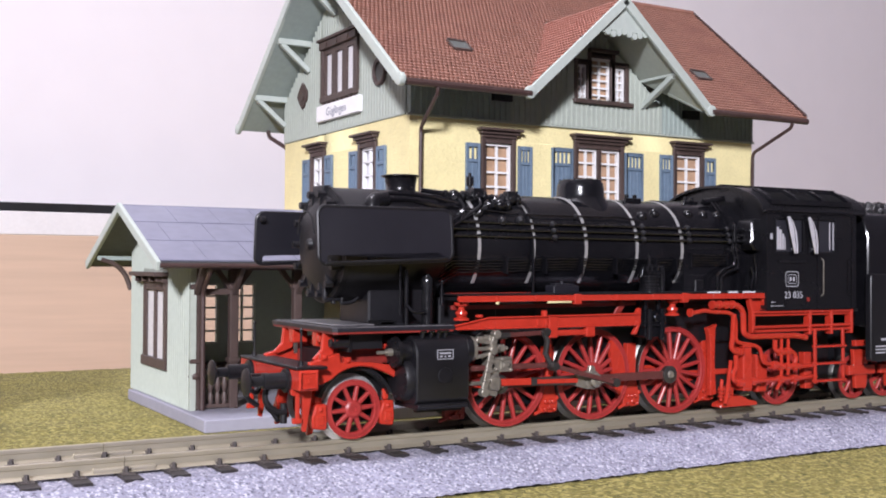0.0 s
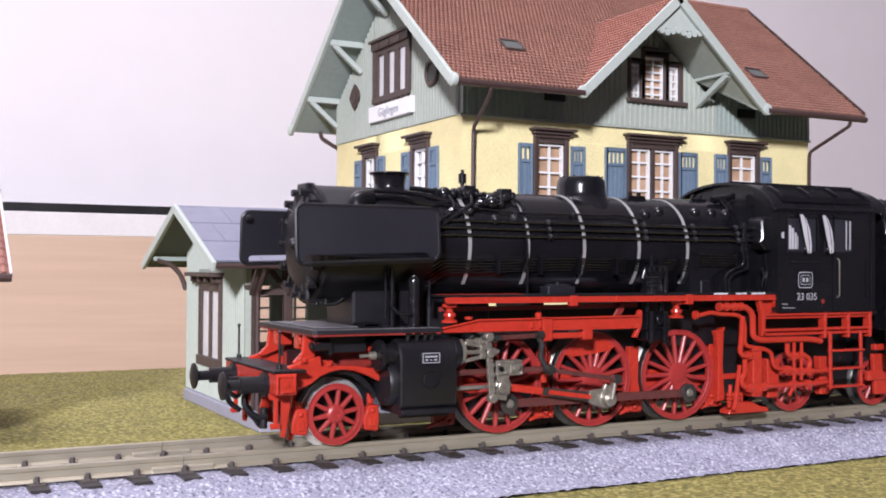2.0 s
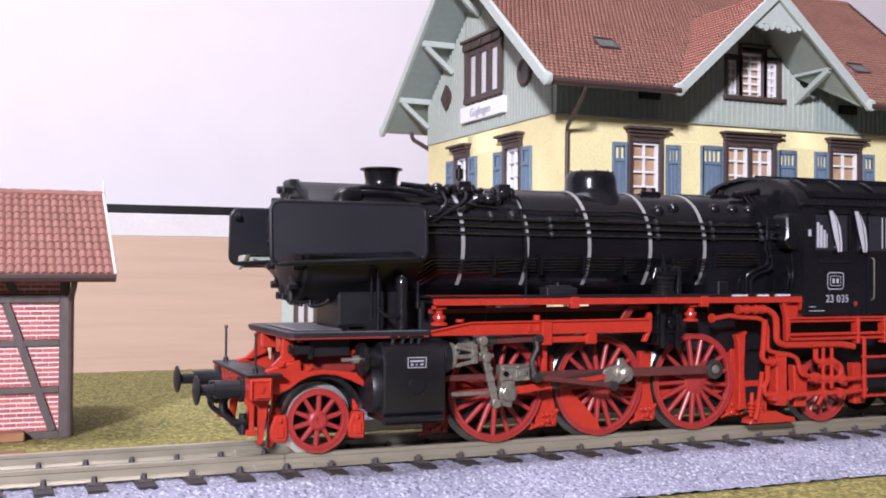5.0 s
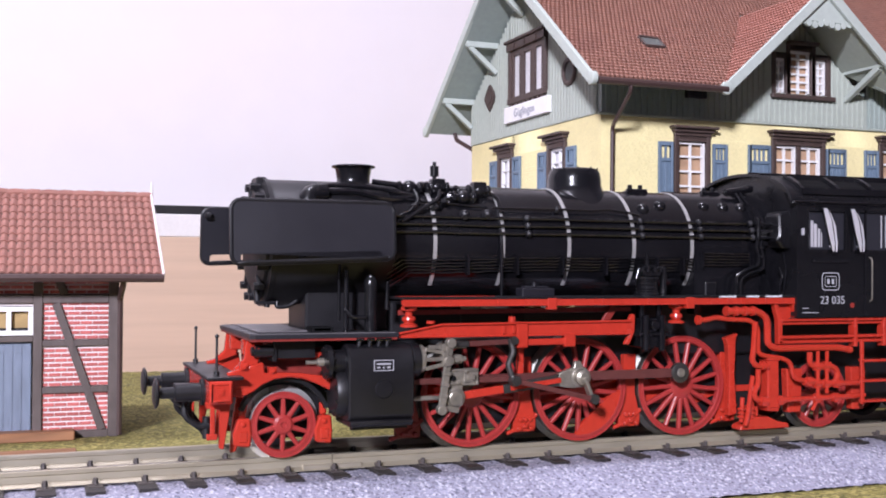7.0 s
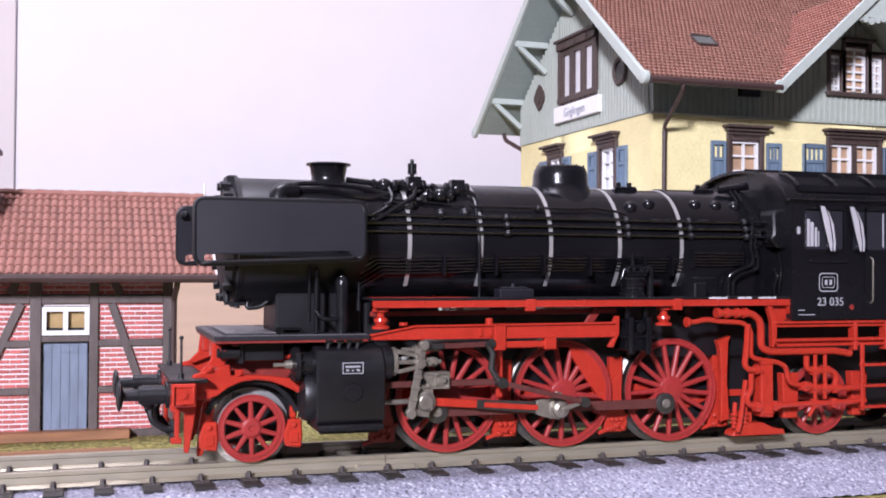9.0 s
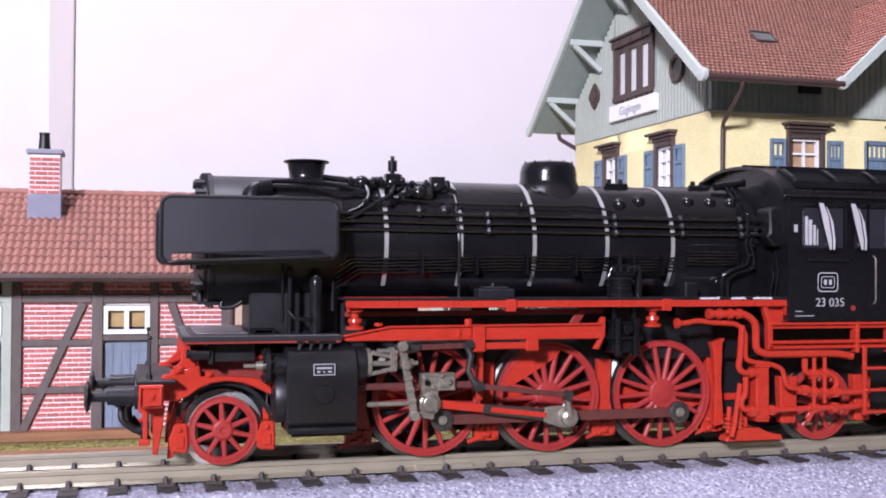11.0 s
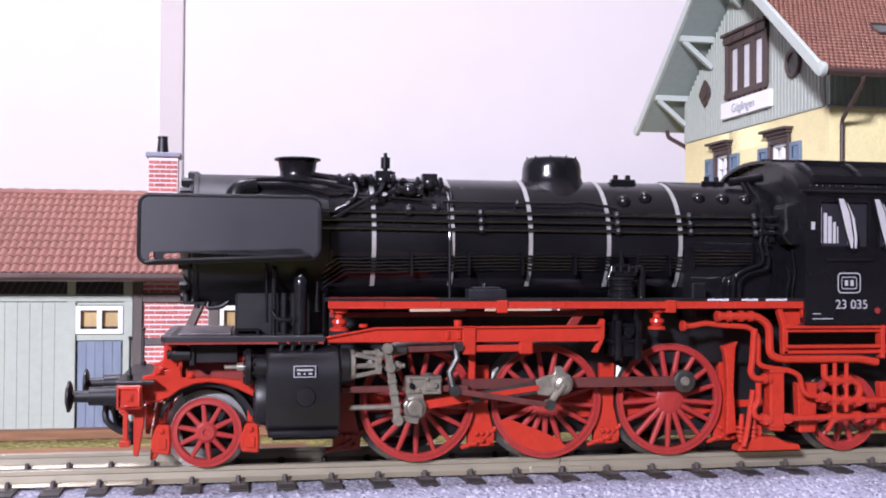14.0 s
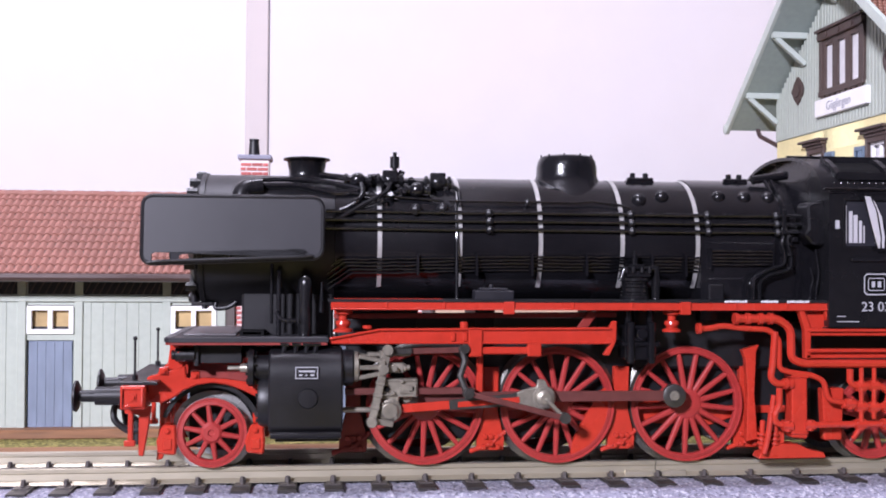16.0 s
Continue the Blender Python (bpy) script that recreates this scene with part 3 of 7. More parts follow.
    part("headpipe_run", tube(bm_(), soft_path([(-51.6, -7.6, 47.2), (-50.5, -7.8, 47.2), (-44.8, -8.2, 47.3), (-40.5, -8.4, 46.3), (-37.2, -8.6, 46.0), (-33.5, -8.0, 46.8)], 1.5), 0.62), BLACK, L)
    part("smokebox_rim", boiler_arc(11.4, 11.75, -61.0, -60.2, -180, 180, 64), BLACK_MATT, L)
    hook = tube(bm_(), soft_path([(-58.4, -4.0, 27.6), (-58.8, -4.2, 26.2), (-56.4, -4.4, 26.4), (-55.0, -4.4, 27.4), (-54.8, -4.4, 28.6)], 0.7), 0.42)
    box(hook, -62.6, -59.0, -4.8, -3.6, 26.8, 27.4), cyl(hook, (-62.2, -4.2, 27.2), (-62.2, -4.2, 29.5), 0.6, n=8), cyl(hook, (-60.4, -4.2, 26.2), (-60.4, -4.2, 28.4), 0.5, n=8)
    part("door_step", hook, BLACK_MATT, L, bevel=0.1)
    for z in (42.9, 41.45, 40.0):
        y = -math.sqrt(12.1 ** 2 - (z - AXIS_Z) ** 2)
        part("handrail_pipe", tube(bm_(), [(-40, y, z), (-32, y, z + 0.06), (-20, y, z - 0.05), (-6, y, z + 0.04), (8, y - 0.1, z), (22, y - 0.1, z - 0.06), (40, y - 0.3, z + 0.05), (44.5, y - 0.4, z + 0.05)], 0.34), BLACK_GLOSS, L)
        for x in (-12.3, 12.4, 26.0, 38.5):
            b = bm_()
            ball(b, (x, y - 0.15, z), 0.72, 1, 8)
            cyl(b, (x, y, z), (x + 0.4, y + 1.0, z - 0.5), 0.3, n=6)
            part("pipe_clip", b, BLACK_MATT, L)
    for k in range(5):
        z = 34.9 - k * 0.58
        y = -math.sqrt(11.85 ** 2 - (z - AXIS_Z) ** 2) - 0.1
        pts = [(x, y + random.uniform(-0.05, 0.03), z + random.uniform(-0.08, 0.08) + 0.6 * min(1, max(0, (x + 30) / 20))) for x in np.linspace(-37.4 + 0.5 * k, 24.5, 60)]
        part("lubricating_line", tube(bm_(), [(-39.5, y + 1.5, z - 1.6 - 0.3 * k)] + pts, 0.2, 6), BLACK_GLOSS, L)
        pts = [(x, -12.0, z + 1.8 + random.uniform(-0.05, 0.05)) for x in np.linspace(26.5, 37.5, 6)]
        part("lubricating_line", tube(bm_(), [(x, -12.25, z) for x, y, z in pts], 0.21, 6), BLACK_GLOSS, L)
    for x in (-24.5, -14.5, -5.0, 4.5, 16.0, 22.0):
        part("line_clip", boxed(x - 0.2, x + 0.2, -12.3, -11.0, 32.2, 35.8), BLACK, L)
    for x in (26.4, 37.6):
        part("line_clip", boxed(x - 0.15, x + 0.15, -12.5, -11.5, 33.6, 37.2), BLACK, L)
    # thin upper handrail on short posts
    rail = [on_barrel(x, 56, 12.3) for x in (-19, -12, -4, 3)] + [on_barrel(6, 54.5, 12.3), on_barrel(10, 57, 12.2), on_barrel(12.5, 60, 12.2)]
    part("upper_handrail", tube(bm_(), rail, 0.24, 6), BLACK_GLOSS, L)
    part("rail_post", ball(bm_(), on_barrel(-5.5, 56, 12.2), 0.5, 1.3, 8), BLACK_MATT, L)
    # rivet rows along the firebox side
    for k in range(22):
        part("rivet", ball(bm_(), (26.5 + 0.62 * k, -11.68, 38.1), 0.12, 1, 6), BLACK, L)
        part("rivet", ball(bm_(), (26.5 + 0.62 * k, -11.6, 31.9), 0.12, 1, 6), BLACK, L)
    for x, a in ((14.6, 49), (18.9, 44), (29.2, 44), (33.9, 44.5), (38.3, 44.5)):
        p = Vector(on_barrel(x, a, 11.35))
        part("washout_plug", ball(bm_(), p, 1.3, 1.0, 14), BLACK_SATIN, L)
    for x, y in ((15.2, -2.5), (17.6, -2.5), (33.0, -3.0), (35.0, -3.0)):
        bm = bm_()
        cyl(bm, (x, y, 48.6), (x, y, 49.9), 0.9, 0.8), cyl(bm, (x, y, 49.9), (x, y, 50.8), 0.5), cyl(bm, (x - 1.2, y - 0.6, 49.6), (x + 1.2, y - 0.6, 49.6), 0.4)
        box(bm, x - 1.3, x + 1.3, y - 1.0, y + 1.0, 48.4, 49.5)
        part("safety_valve", bm, BLACK, L, bevel=0.1)
    bm = bm_()
    cyl(bm, (36.5, -5.5, 49.6), (43, -5.5, 50.6), 0.8), cyl(bm, (38.5, -5.6, 50), (39.2, -8.0, 47.0), 0.35), cyl(bm, (39.7, -5.6, 50), (40.4, -8.0, 47.0), 0.35)
    part("turret", bm, BLACK, L)
    bm = tube(bm_(), soft_path([(40.4, -12.6, 39.8), (39.8, -12.8, 38.2), (40.6, -12.9, 36.2), (40.5, -12.9, 33.6), (36.4, -13.2, 32.6), (34.6, -13.4, 31.4), (34.6, -13.6, 28)], 0.9), 0.4)
    for z in (38.0, 36.2, 33.8):
        cyl(bm, (40.2, -12.9, z - 0.25), (40.2, -12.9, z + 0.25), 0.7, n=10)
    part("sand_pipe", bm, BLACK_GLOSS, L)
    bm = tube(bm_(), soft_path([(39.4, -12.6, 39.6), (38.8, -12.8, 38.0), (39.4, -12.9, 36.4), (39.4, -12.9, 34.4), (36.0, -13.2, 33.4), (33.5, -13.4, 32.0), (33.4, -13.6, 28)], 0.9), 0.4)
    part("sand_pipe", bm, BLACK_GLOSS, L)
    bm = bm_()
    prism(bm, [(42.3, 44.6), (43.0, 45.2), (45.2, 45.6), (46.0, 42.6), (46.2, 38.6), (45.0, 37.6), (43.2, 38.0), (41.8, 39.6), (42.5, 40.6)], "y", -15.6, -10.5)
    part("lever_box", bm, BLACK_SATIN, L, bevel=0.35)
    bm = bm_()
    for z in (40.0, 41.4, 42.9):
        slab(bm, (38.6, -13.2, z), (42.4, -13.6, z), 0.5, 0.45)
    slab(bm, (39.1, -13.3, 44.0), (39.1, -13.3, 39.6), 0.6, 0.7, (1, 0, 0))
    part("pipe_comb", bm, BLACK_GLOSS, L, bevel=0.1)
    for x, z0, z1 in ((44.2, 29.0, 37.0), (43.2, 29.5, 34.0)):
        part("cab_front_pipe", tube(bm_(), soft_path([(x, -14.6, z0 - 1), (x, -14.8, z0 + 1), (x + 0.5, -14.8, (z0 + z1) / 2), (x, -14.6, z1)], 0.8), 0.3), BLACK, L)
    rnd = random.Random(11)
    for k in range(16):
        x, a = rnd.uniform(-36, -18), rnd.uniform(30, 58)
        c = Vector(on_barrel(x, a, 12.0))
        d = Vector((rnd.uniform(-1, 1), -rnd.random(), rnd.uniform(-0.3, 1))).normalized()
        part("small_fitting", cyl(cyl(bm_(), c - d * 0.3, c + d * 1.0, 0.42, n=8), c + d * 0.6, c + d * 1.3, 0.6, 0.5, n=6), BLACK, L)
    # pump on the running board
    bm = bm_()
    lathe(bm, [(2.5, 28.2), (2.5, 29.0), (2.2, 29.2), (2.2, 31.3), (2.6, 31.5), (2.6, 32.0), (1.2, 32.1), (1.1, 33.0), (0.5, 33.1), (0.5, 35.2), (0.3, 35.3), (0.28, 36.6)], at=(12.3, -14.0, 0), n=20)
    box(bm, 10.6, 14.6, -15.4, -12.6, 32.2, 33.2), box(bm, 11.0, 13.6, -15.2, -12.8, 33.5, 34.3)
    for x in (10.4, 11.6, 13.1, 14.4):
        cyl(bm, (x, -15.6, 32.9), (x, -15.6, 33.9), 0.4, n=8)
    cyl(bm, (16.0, -14.0, 28.2), (16.0, -14.0, 34.0), 0.7), cyl(bm, (9.9, -14, 31.5), (10.6, -14, 33.6), 0.5)
    cyl(bm, (12.3, -14.0, 33.2), (16.0, -14.0, 33.7), 0.55)
    for z in (29.6, 30.4, 31.0):
        lathe(bm, [(2.2, z - 0.1), (2.36, z), (2.2, z + 0.1)], at=(12.3, -14.0, 0), n=20, closed=False)
    part("air_pump", bm, BLACK_GLOSS, L)
    bm = boxed(-15.4, -8.8, -16.2, -13.0, 28.2, 29.8)
    cyl(bm, (-12.5, -15, 29.8), (-12.5, -15, 30.8), 0.35), box(bm, -14.5, -9.7, -15.6, -13.4, 29.8, 30.2)
    part("lubricator", bm, DEFLECT, L, bevel=0.15)
    part("data_plate", boxed(25.0, 27.6, -15.2, -14.6, 28.2, 31.0), BLACK_MATT, L, bevel=0.2)
    # smoke deflectors
    for s in (-1, 1):
        zt, zb = 44.75, 33.9
        lean = lambda z: s * (17.3 - 0.09 * (z - 34))
        outline = rounded(-69.0, zb, -40.5, zt, 1.6)
        outline = [(x, z + (1.1 * (x + 69) / 28.5 if z < 37 else 0)) for x, z in outline]
        bm = bm_()
        rows = []
        cut = [(x, z) for x, z in outline if z > 40 and x > -60] + [(x, z) for x, z in outline if z > 40 and x < -60]
        cut += [(-69.0, 34.9), (-67.5, 34.2), (-67.5, 35.4), (-67.0, 35.7), (-43.4, 36.4), (-42.9, 36.0), (-42.6, 35.0)] + [(x, z) for x, z in outline if z < 40 and x > -41.9]
        for d in (0, 0.7):
            ring = [bm.verts.new((x, lean(z) - s * d, z)) for x, z in cut]
            rows.append(ring)
        n = len(cut)
        for i in range(n):
            bm.faces.new([rows[0][i], rows[0][(i + 1) % n], rows[1][(i + 1) % n], rows[1][i]])
        for d, ring in ((0, rows[0]), (0.7, rows[1])):
            f = bm.faces.new(ring)
        bmesh.ops.triangulate(bm, faces=[f for f in bm.faces if len(f.verts) > 4])
        bmesh.ops.recalc_face_normals(bm, faces=bm.faces)
        d = part("smoke_deflector", bm, DEFLECT, L, "satin black smoke deflector sheet")
        loop = [(x, lean(z) - s * 0.3, z) for x, z in outline]
        part("deflector_rim", tube(bm_(), loop + [loop[0], loop[1]], 0.42), BLACK_MATT, d)
        part("deflector_rail", tube(bm_(), soft_path([(-68, s * 17.5, 34.0), (-66.5, s * 17.75, 34.25), (-44, s * 17.75, 35.1), (-42, s * 17.5, 35.3)], 0.8), 0.3), BLACK_MATT, d)
        bm = bm_()
        for x in (-56, -46):
            slab(bm, (x, s * 16.2, 36.2), (x, s * 10.5, 35.0), 0.6, 0.8)
            slab(bm, (x, s * 15.7, 42.6), (x, s * 9.5, 42.0), 0.6, 0.8)
        part("deflector_brace", bm, BLACK_MATT, d)
        part("marker_lens", lathe(bm_(), [(0.7, -67.6), (0.7, -68.5), (0.3, -68.7)], at=(0, s * 15.0, 43.3), axis="x", n=12), LAMP_LENS if s < 0 else BLACK_MATT, d)
    # running boards with red valance
    for s in (-1, 1):
        bm = bm_()
        prism(bm, [(s * 10.8, 27.9), (s * 17.0, 27.9), (s * 17.0, 28.3), (s * 10.8, 28.3)], "x", -39.5, 46)
        part("running_board", bm, BLACK_MATT, L)
        bm = bm_()
        prism(bm, [(s * 16.2, 26.85), (s * 16.9, 26.85), (s * 16.9, 27.85), (s * 16.2, 27.85)], "x", -39, 45.8)
        for x in (-9.8, 20.2):
            box(bm, x - 0.9, x + 0.9, min(s * 16.0, s * 17.3), max(s * 16.0, s * 17.3), 25.9, 28.0)
        box(bm, -39, 45.8, min(s * 16.8, s * 17.15), max(s * 16.8, s * 17.15), 26.6, 26.9)
        for x in (-30, -20.5, 1, 11, 29, 38):
            box(bm, x - 0.2, x + 0.2, min(s * 16.8, s * 17.1), max(s * 16.8, s * 17.1), 26.9, 27.85)
        part("valance", bm, RED, L, bevel=0.08)
        # red sheet added only for its reflection in the boiler's underside
        part("red_reflector", boxed(-38.5, -20.5, min(s * 11.2, s * 15.2), max(s * 11.2, s * 15.2), 28.31, 28.34), RED, L, "thin red sheet added to redden the boiler's underside")
    bars = bm_()
    for x0, n in ((27.0, 9), (33.4, 7), (38.0, 9)):
        for k in range(n):
            box(bars, x0 + 0.45 * k, x0 + 0.45 * k + 0.33, -17.06, -17.0, 27.96, 28.24 + 0.05 * (k * 7 % 3))
    part("printed_line", bars, PRINT, L, "line of tiny white print")
    # red girders under the board
    bm = bm_()
    prism(bm, [(-39.2, 21.0), (7.8, 20.9), (6.6, 19.0), (7.6, 18.9), (8.8, 21.4), (8.9, 24.7), (8.2, 24.8), (7.6, 23.7), (-19, 23.3), (-30.7, 23.3), (-39.2, 21.9)], "y", -15.4, -14.3)
    slab(bm, (-31, -15.6, 23.3), (7.8, -15.6, 23.5), 0.6, 0.4), slab(bm, (-39.2, -15.6, 21.8), (-31, -15.6, 23.3), 0.6, 0.4)
    slab(bm, (-38.6, -15.5, 21.15), (7.6, -15.5, 21.05), 0.5, 0.35)
    for x in (-19.2, -17.2, -15.6):
        box(bm, x, x + 0.7, -15.75, -15.3, 21.4, 22.9)
    cyl(bm, (-33.0, -15.0, 23.4), (-33.0, -15.0, 24.0), 0.8, n=10), cyl(bm, (-17.0, -15.0, 23.3), (-17.0, -15.0, 24.6), 0.7, n=10)
    part("gear_girder", bm, RED, L, bevel=0.12)
    bm = bm_()
    box(bm, -16.3, -14.0, -15.9, -13.8, 18.8, 23.6), box(bm, -16.0, -4.2, -15.5, -14.3, 19.2, 20.4)
    box(bm, -6.4, -4.0, -15.7, -14.0, 18.8, 21.4), box(bm, -14.6, -13.4, -12.8, -11.8, 10, 20)
    part("link_bracket", bm, RED, L, bevel=0.2)
    for x in (-37.0, 18.6):
        bm = lathe(bm_(), [(1.5, 26.5), (1.5, 25.9), (0.7, 25.6), (0.7, 24.9), (1.2, 24.7), (1.3, 24.2), (0.9, 23.6), (1.6, 23.3), (1.6, 22.9)], at=(x, -14.6, 0), n=14)
        part("board_bracket", bm, RED, L)
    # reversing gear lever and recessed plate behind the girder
    # both in the red that carries the girder's shade in its colour
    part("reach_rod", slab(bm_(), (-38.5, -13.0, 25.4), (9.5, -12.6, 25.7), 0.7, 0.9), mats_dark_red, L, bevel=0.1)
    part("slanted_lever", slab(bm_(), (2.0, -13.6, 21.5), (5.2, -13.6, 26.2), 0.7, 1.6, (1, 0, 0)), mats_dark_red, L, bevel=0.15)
    bm = bm_()
    box(bm, 10.4, 15.8, -15.0, -10.5, 18.2, 24.0)
    for x in (11.3, 14.9):
        cyl(bm, (x, -15.3, 17.6), (x, -15.3, 24.6), 0.7)
    box(bm, 9.8, 16.4, -15.6, -10.5, 20.5, 21.3), cyl(bm, (13.1, -15.2, 22.6), (13.1, -16.2, 22.6), 1.0), cyl(bm, (11.2, -14, 24), (11.2, -14, 28), 0.6), cyl(bm, (15.0, -14, 24), (15.0, -14, 28), 0.6)
    part("feed_pump", bm, BLACK, L, bevel=0.15)
    # main frame
    for s in (-1, 1):
        bm = bm_()
        prism(bm, [(-36, 8.5), (28, 6.0), (34, 8), (78, 8.5), (78, 11), (34, 11.5), (26, 11), (-36, 12)], "y", s * 7.25 - 0.2, s * 7.25 + 0.2)
        part("main_frame", bm, RED, L)
    # black block put in for the shade behind the driving wheels
    part("belly_shade_block", boxed(-36, 46, -7.0, 7.0, 4.0, 24.8), BLACK_MATT, L)
    # black blockers added to close bright gaps below the boiler
    for x0, x1 in ((-38, -24), (-14, -10.6), (7.5, 14)):
        part("gap_blocker", boxed(x0, x1, -7.4, 7.4, 20, 27.2), BLACK_MATT, L, bevel=0.3)
    # black block put in for the shade behind the leading wheels
    part("pilot_shade_block", boxed(-62.5, -51, -6.8, 6.8, 3.0, 17), BLACK_MATT, L)
    part("ash_pan", boxed(14, 46, -9.0, 9.0, 16.0, 27.0), BLACK_MATT, L, bevel=0.5)
    bm = boxed(-54, -38.5, -7.0, 7.0, 17, 31)
    part("smokebox_saddle", bm, BLACK_MATT, L, bevel=0.4)
    # brakes and guards between the wheels
    for x in (-11.5, 11.5, 34.2, -35.0):
        bm = bm_()
        prism(bm, [(x - 1.3, 16.5), (x + 1.4, 16.5), (x + 1.2, 9), (x + 2.4, 4.2), (x + 2.2, 2.2), (x - 2.4, 2.2), (x - 2.4, 4.4), (x - 1.3, 9)], "y", -9.0, -7.6)
        for k in range(3):
            cyl(bm, (x - 1.2 + 1.2 * k, -9.0, 2.9 + 0.5 * (k % 2)), (x - 1.2 + 1.2 * k, -9.8, 2.9 + 0.5 * (k % 2)), 0.42)
            cyl(bm, (x - 1.0 + 1.0 * k, -9.0, 4.6), (x - 1.0 + 1.0 * k, -9.6, 4.6), 0.45)
        tube(bm, [(x - 3.6, -8.6, 2.0), (x, -8.8, 3.2), (x + 2.8, -8.6, 5.5)], 0.45)
        # foremost hanger takes the shade-darkened red
        part("brake_hanger", bm, RED if x > -30 else mats_dark_red, L, bevel=0.1)
    # cylinders
    C = part("cylinder_block", prism(bm_(), [(y, z) for y, z in [(-8, 6.8), (-16.8, 6.8), (-17.9, 7.8), (-18.0, 15.6), (-17.9, 16.9), (-17.5, 18.1), (-16.7, 19.2), (-15.6, 19.9), (-14.4, 20.1), (-8, 20.1)]], "x", -48.9, -37.0), BLACK_MATT, L, bevel=0.3)
    bm = lathe(bm_(), [(0.9, -52.5), (2.3, -52.3), (3.0, -52.2), (3.0, -51.4), (2.1, -51.0), (2.1, -49.0), (2.9, -48.8), (2.9, -36.8), (3.0, -36.7), (3.0, -35.4), (2.6, -35.3), (2.6, -35.1)], at=(0, -14.2, 17.0), axis="x", n=24)
    for k in range(10):
        a = 2 * math.pi * (k + 0.5) / 10
        cyl(bm, (-52.6, -14.2 + 2.4 * math.cos(a), 17.0 + 2.4 * math.sin(a)), (-50.9, -14.2 + 2.4 * math.cos(a), 17.0 + 2.4 * math.sin(a)), 0.3, n=6)
    part("steam_chest", bm, BLACK_MATT, C)
    tip = cyl(bm_(), (-52.3, -14.2, 17.0), (-53.6, -14.2, 17.0), 0.85, 0.7, n=12)
    cyl(tip, (-53.6, -14.2, 17), (-55.6, -14.2, 17), 0.36, n=10)
    part("valve_rod_tip", tip, NICKEL, C, "bright valve rod tip")
    top = bm_()
    for x in (-46.6, -44.7, -43.0, -41.5):
        cyl(top, (x, -15.6, 19.6), (x + 0.3, -15.6, 21.0), 0.45, n=8), cyl(top, (x - 0.5, -15.8, 20.9), (x + 0.9, -15.8, 20.9), 0.35, n=8)
    part("oil_fitting", top, BLACK, C)
    low = prism(bm_(), [(-17.6, 5.9), (-8, 5.9), (-8, 7.0), (-17.9, 7.0), (-18.15, 6.6)], "x", -48.6, -37.2)
    part("cylinder_foot", low, BLACK_MATT, C, bevel=0.15)
    part("worn_boss", lathe(bm_(), [(0.1, -18.25), (1.5, -18.2), (1.7, -17.9)], at=(-42.6, 0, 12.4), axis="y", n=20), BLACK_MATT, C)
    bm = lathe(bm_(), [(1.0, -50.9), (4.0, -50.6), (4.3, -50.0), (4.3, -48.8)], at=(0, -13.2, 11.6), axis="x", n=24)
    for k in range(9):
        a = 2 * math.pi * k / 9
        cyl(bm, (-50.4, -13.2 + 3.5 * math.cos(a), 11.6 + 3.5 * math.sin(a)), (-51.0, -13.2 + 3.5 * math.cos(a), 11.6 + 3.5 * math.sin(a)), 0.35, n=6)
    part("cylinder_cover", bm, BLACK_MATT, C)
    part("far_cylinder", boxed(-48.9, -37, 8, 17.8, 6.8, 20.2), BLACK_MATT, L, bevel=0.8)
    bm = boxed(-44.6, -41.0, -18.35, -17.8, 15.6, 17.5)
    part("maker_plate", bm, BLACK_MATT, C)
    bm = bm_()
    for x0, x1, z0, z1 in ((-44.6, -41.0, 17.36, 17.5), (-44.6, -41.0, 15.6, 15.74), (-44.6, -44.46, 15.74, 17.36), (-41.14, -41.0, 15.74, 17.36), (-44.1, -41.5, 16.65, 16.95), (-44.0, -43.5, 16.05, 16.35), (-43.0, -42.7, 16.05, 16.3), (-42.2, -41.6, 16.05, 16.35)):
        box(bm, x0, x1, -18.42, -18.34, z0, z1)
    part("plate_print", bm, WHITE_INK, C, "pale border and bars on the plate")
    bm = bm_()
    for x in (-46.5, -43, -39.5):
        cyl(bm, (x, -15, 5.3), (x, -15, 7.0), 0.5)
    box(bm, -47.8, -37.6, -15.8, -14.6, 5.2, 5.6)
    part("drain_cock_bar", bm, BLACK_MATT, C)
    bm = cyl(bm_(), (-43.2, -11.6, 20.5), (-43.2, -11.6, 30.2), 1.15, n=16)
    ball(bm, (-43.2, -11.4, 30.4), 1.3, 1.5, 12), cyl(bm, (-43.2, -11.6, 20.4), (-43.2, -11.6, 21.6), 1.7, n=16)
    part("steam_pipe", bm, BLACK_GLOSS, L, "glossy black steam pipe")
    bm = cyl(bm_(), (-47.6, -11.0, 21), (-47.6, -11.0, 33), 0.45)
    cyl(bm, (-48.8, -10.6, 24), (-48.8, -10.6, 34), 0.3), cyl(bm, (-40.5, -12.8, 26), (-40.5, -12.8, 31), 0.55, 0.15), tube(bm, soft_path([(-48, -11.5, 26), (-47, -13, 24.6), (-44.5, -13, 24.6)], 0.8), 0.4)
    part("drain_pipe", bm, BLACK, L)
    # front platform
    bm = bm_()
    prism(bm, [(-65.6, 15.5), (-65.6, -15.5), (-64.8, -16.2), (-39.4, -16.2), (-39.4, 16.2), (-64.8, 16.2)], "z", 21.3, 22.0)
    P = part("front_platform", bm, DEFLECT, L)
    bm = bm_()
    for k in range(64):
        x = -64.6 + k * 0.39
        box(bm, x, x + 0.2, -16.1, -14.9, 22.0, 22.14)
        box(bm, x, x + 0.2, 14.9, 16.1, 22.0, 22.14)
    for k in range(70):
        y = -14.6 + k * 0.42
        box(bm, -65.4, -64.3, y, y + 0.2, 22.0, 22.14)
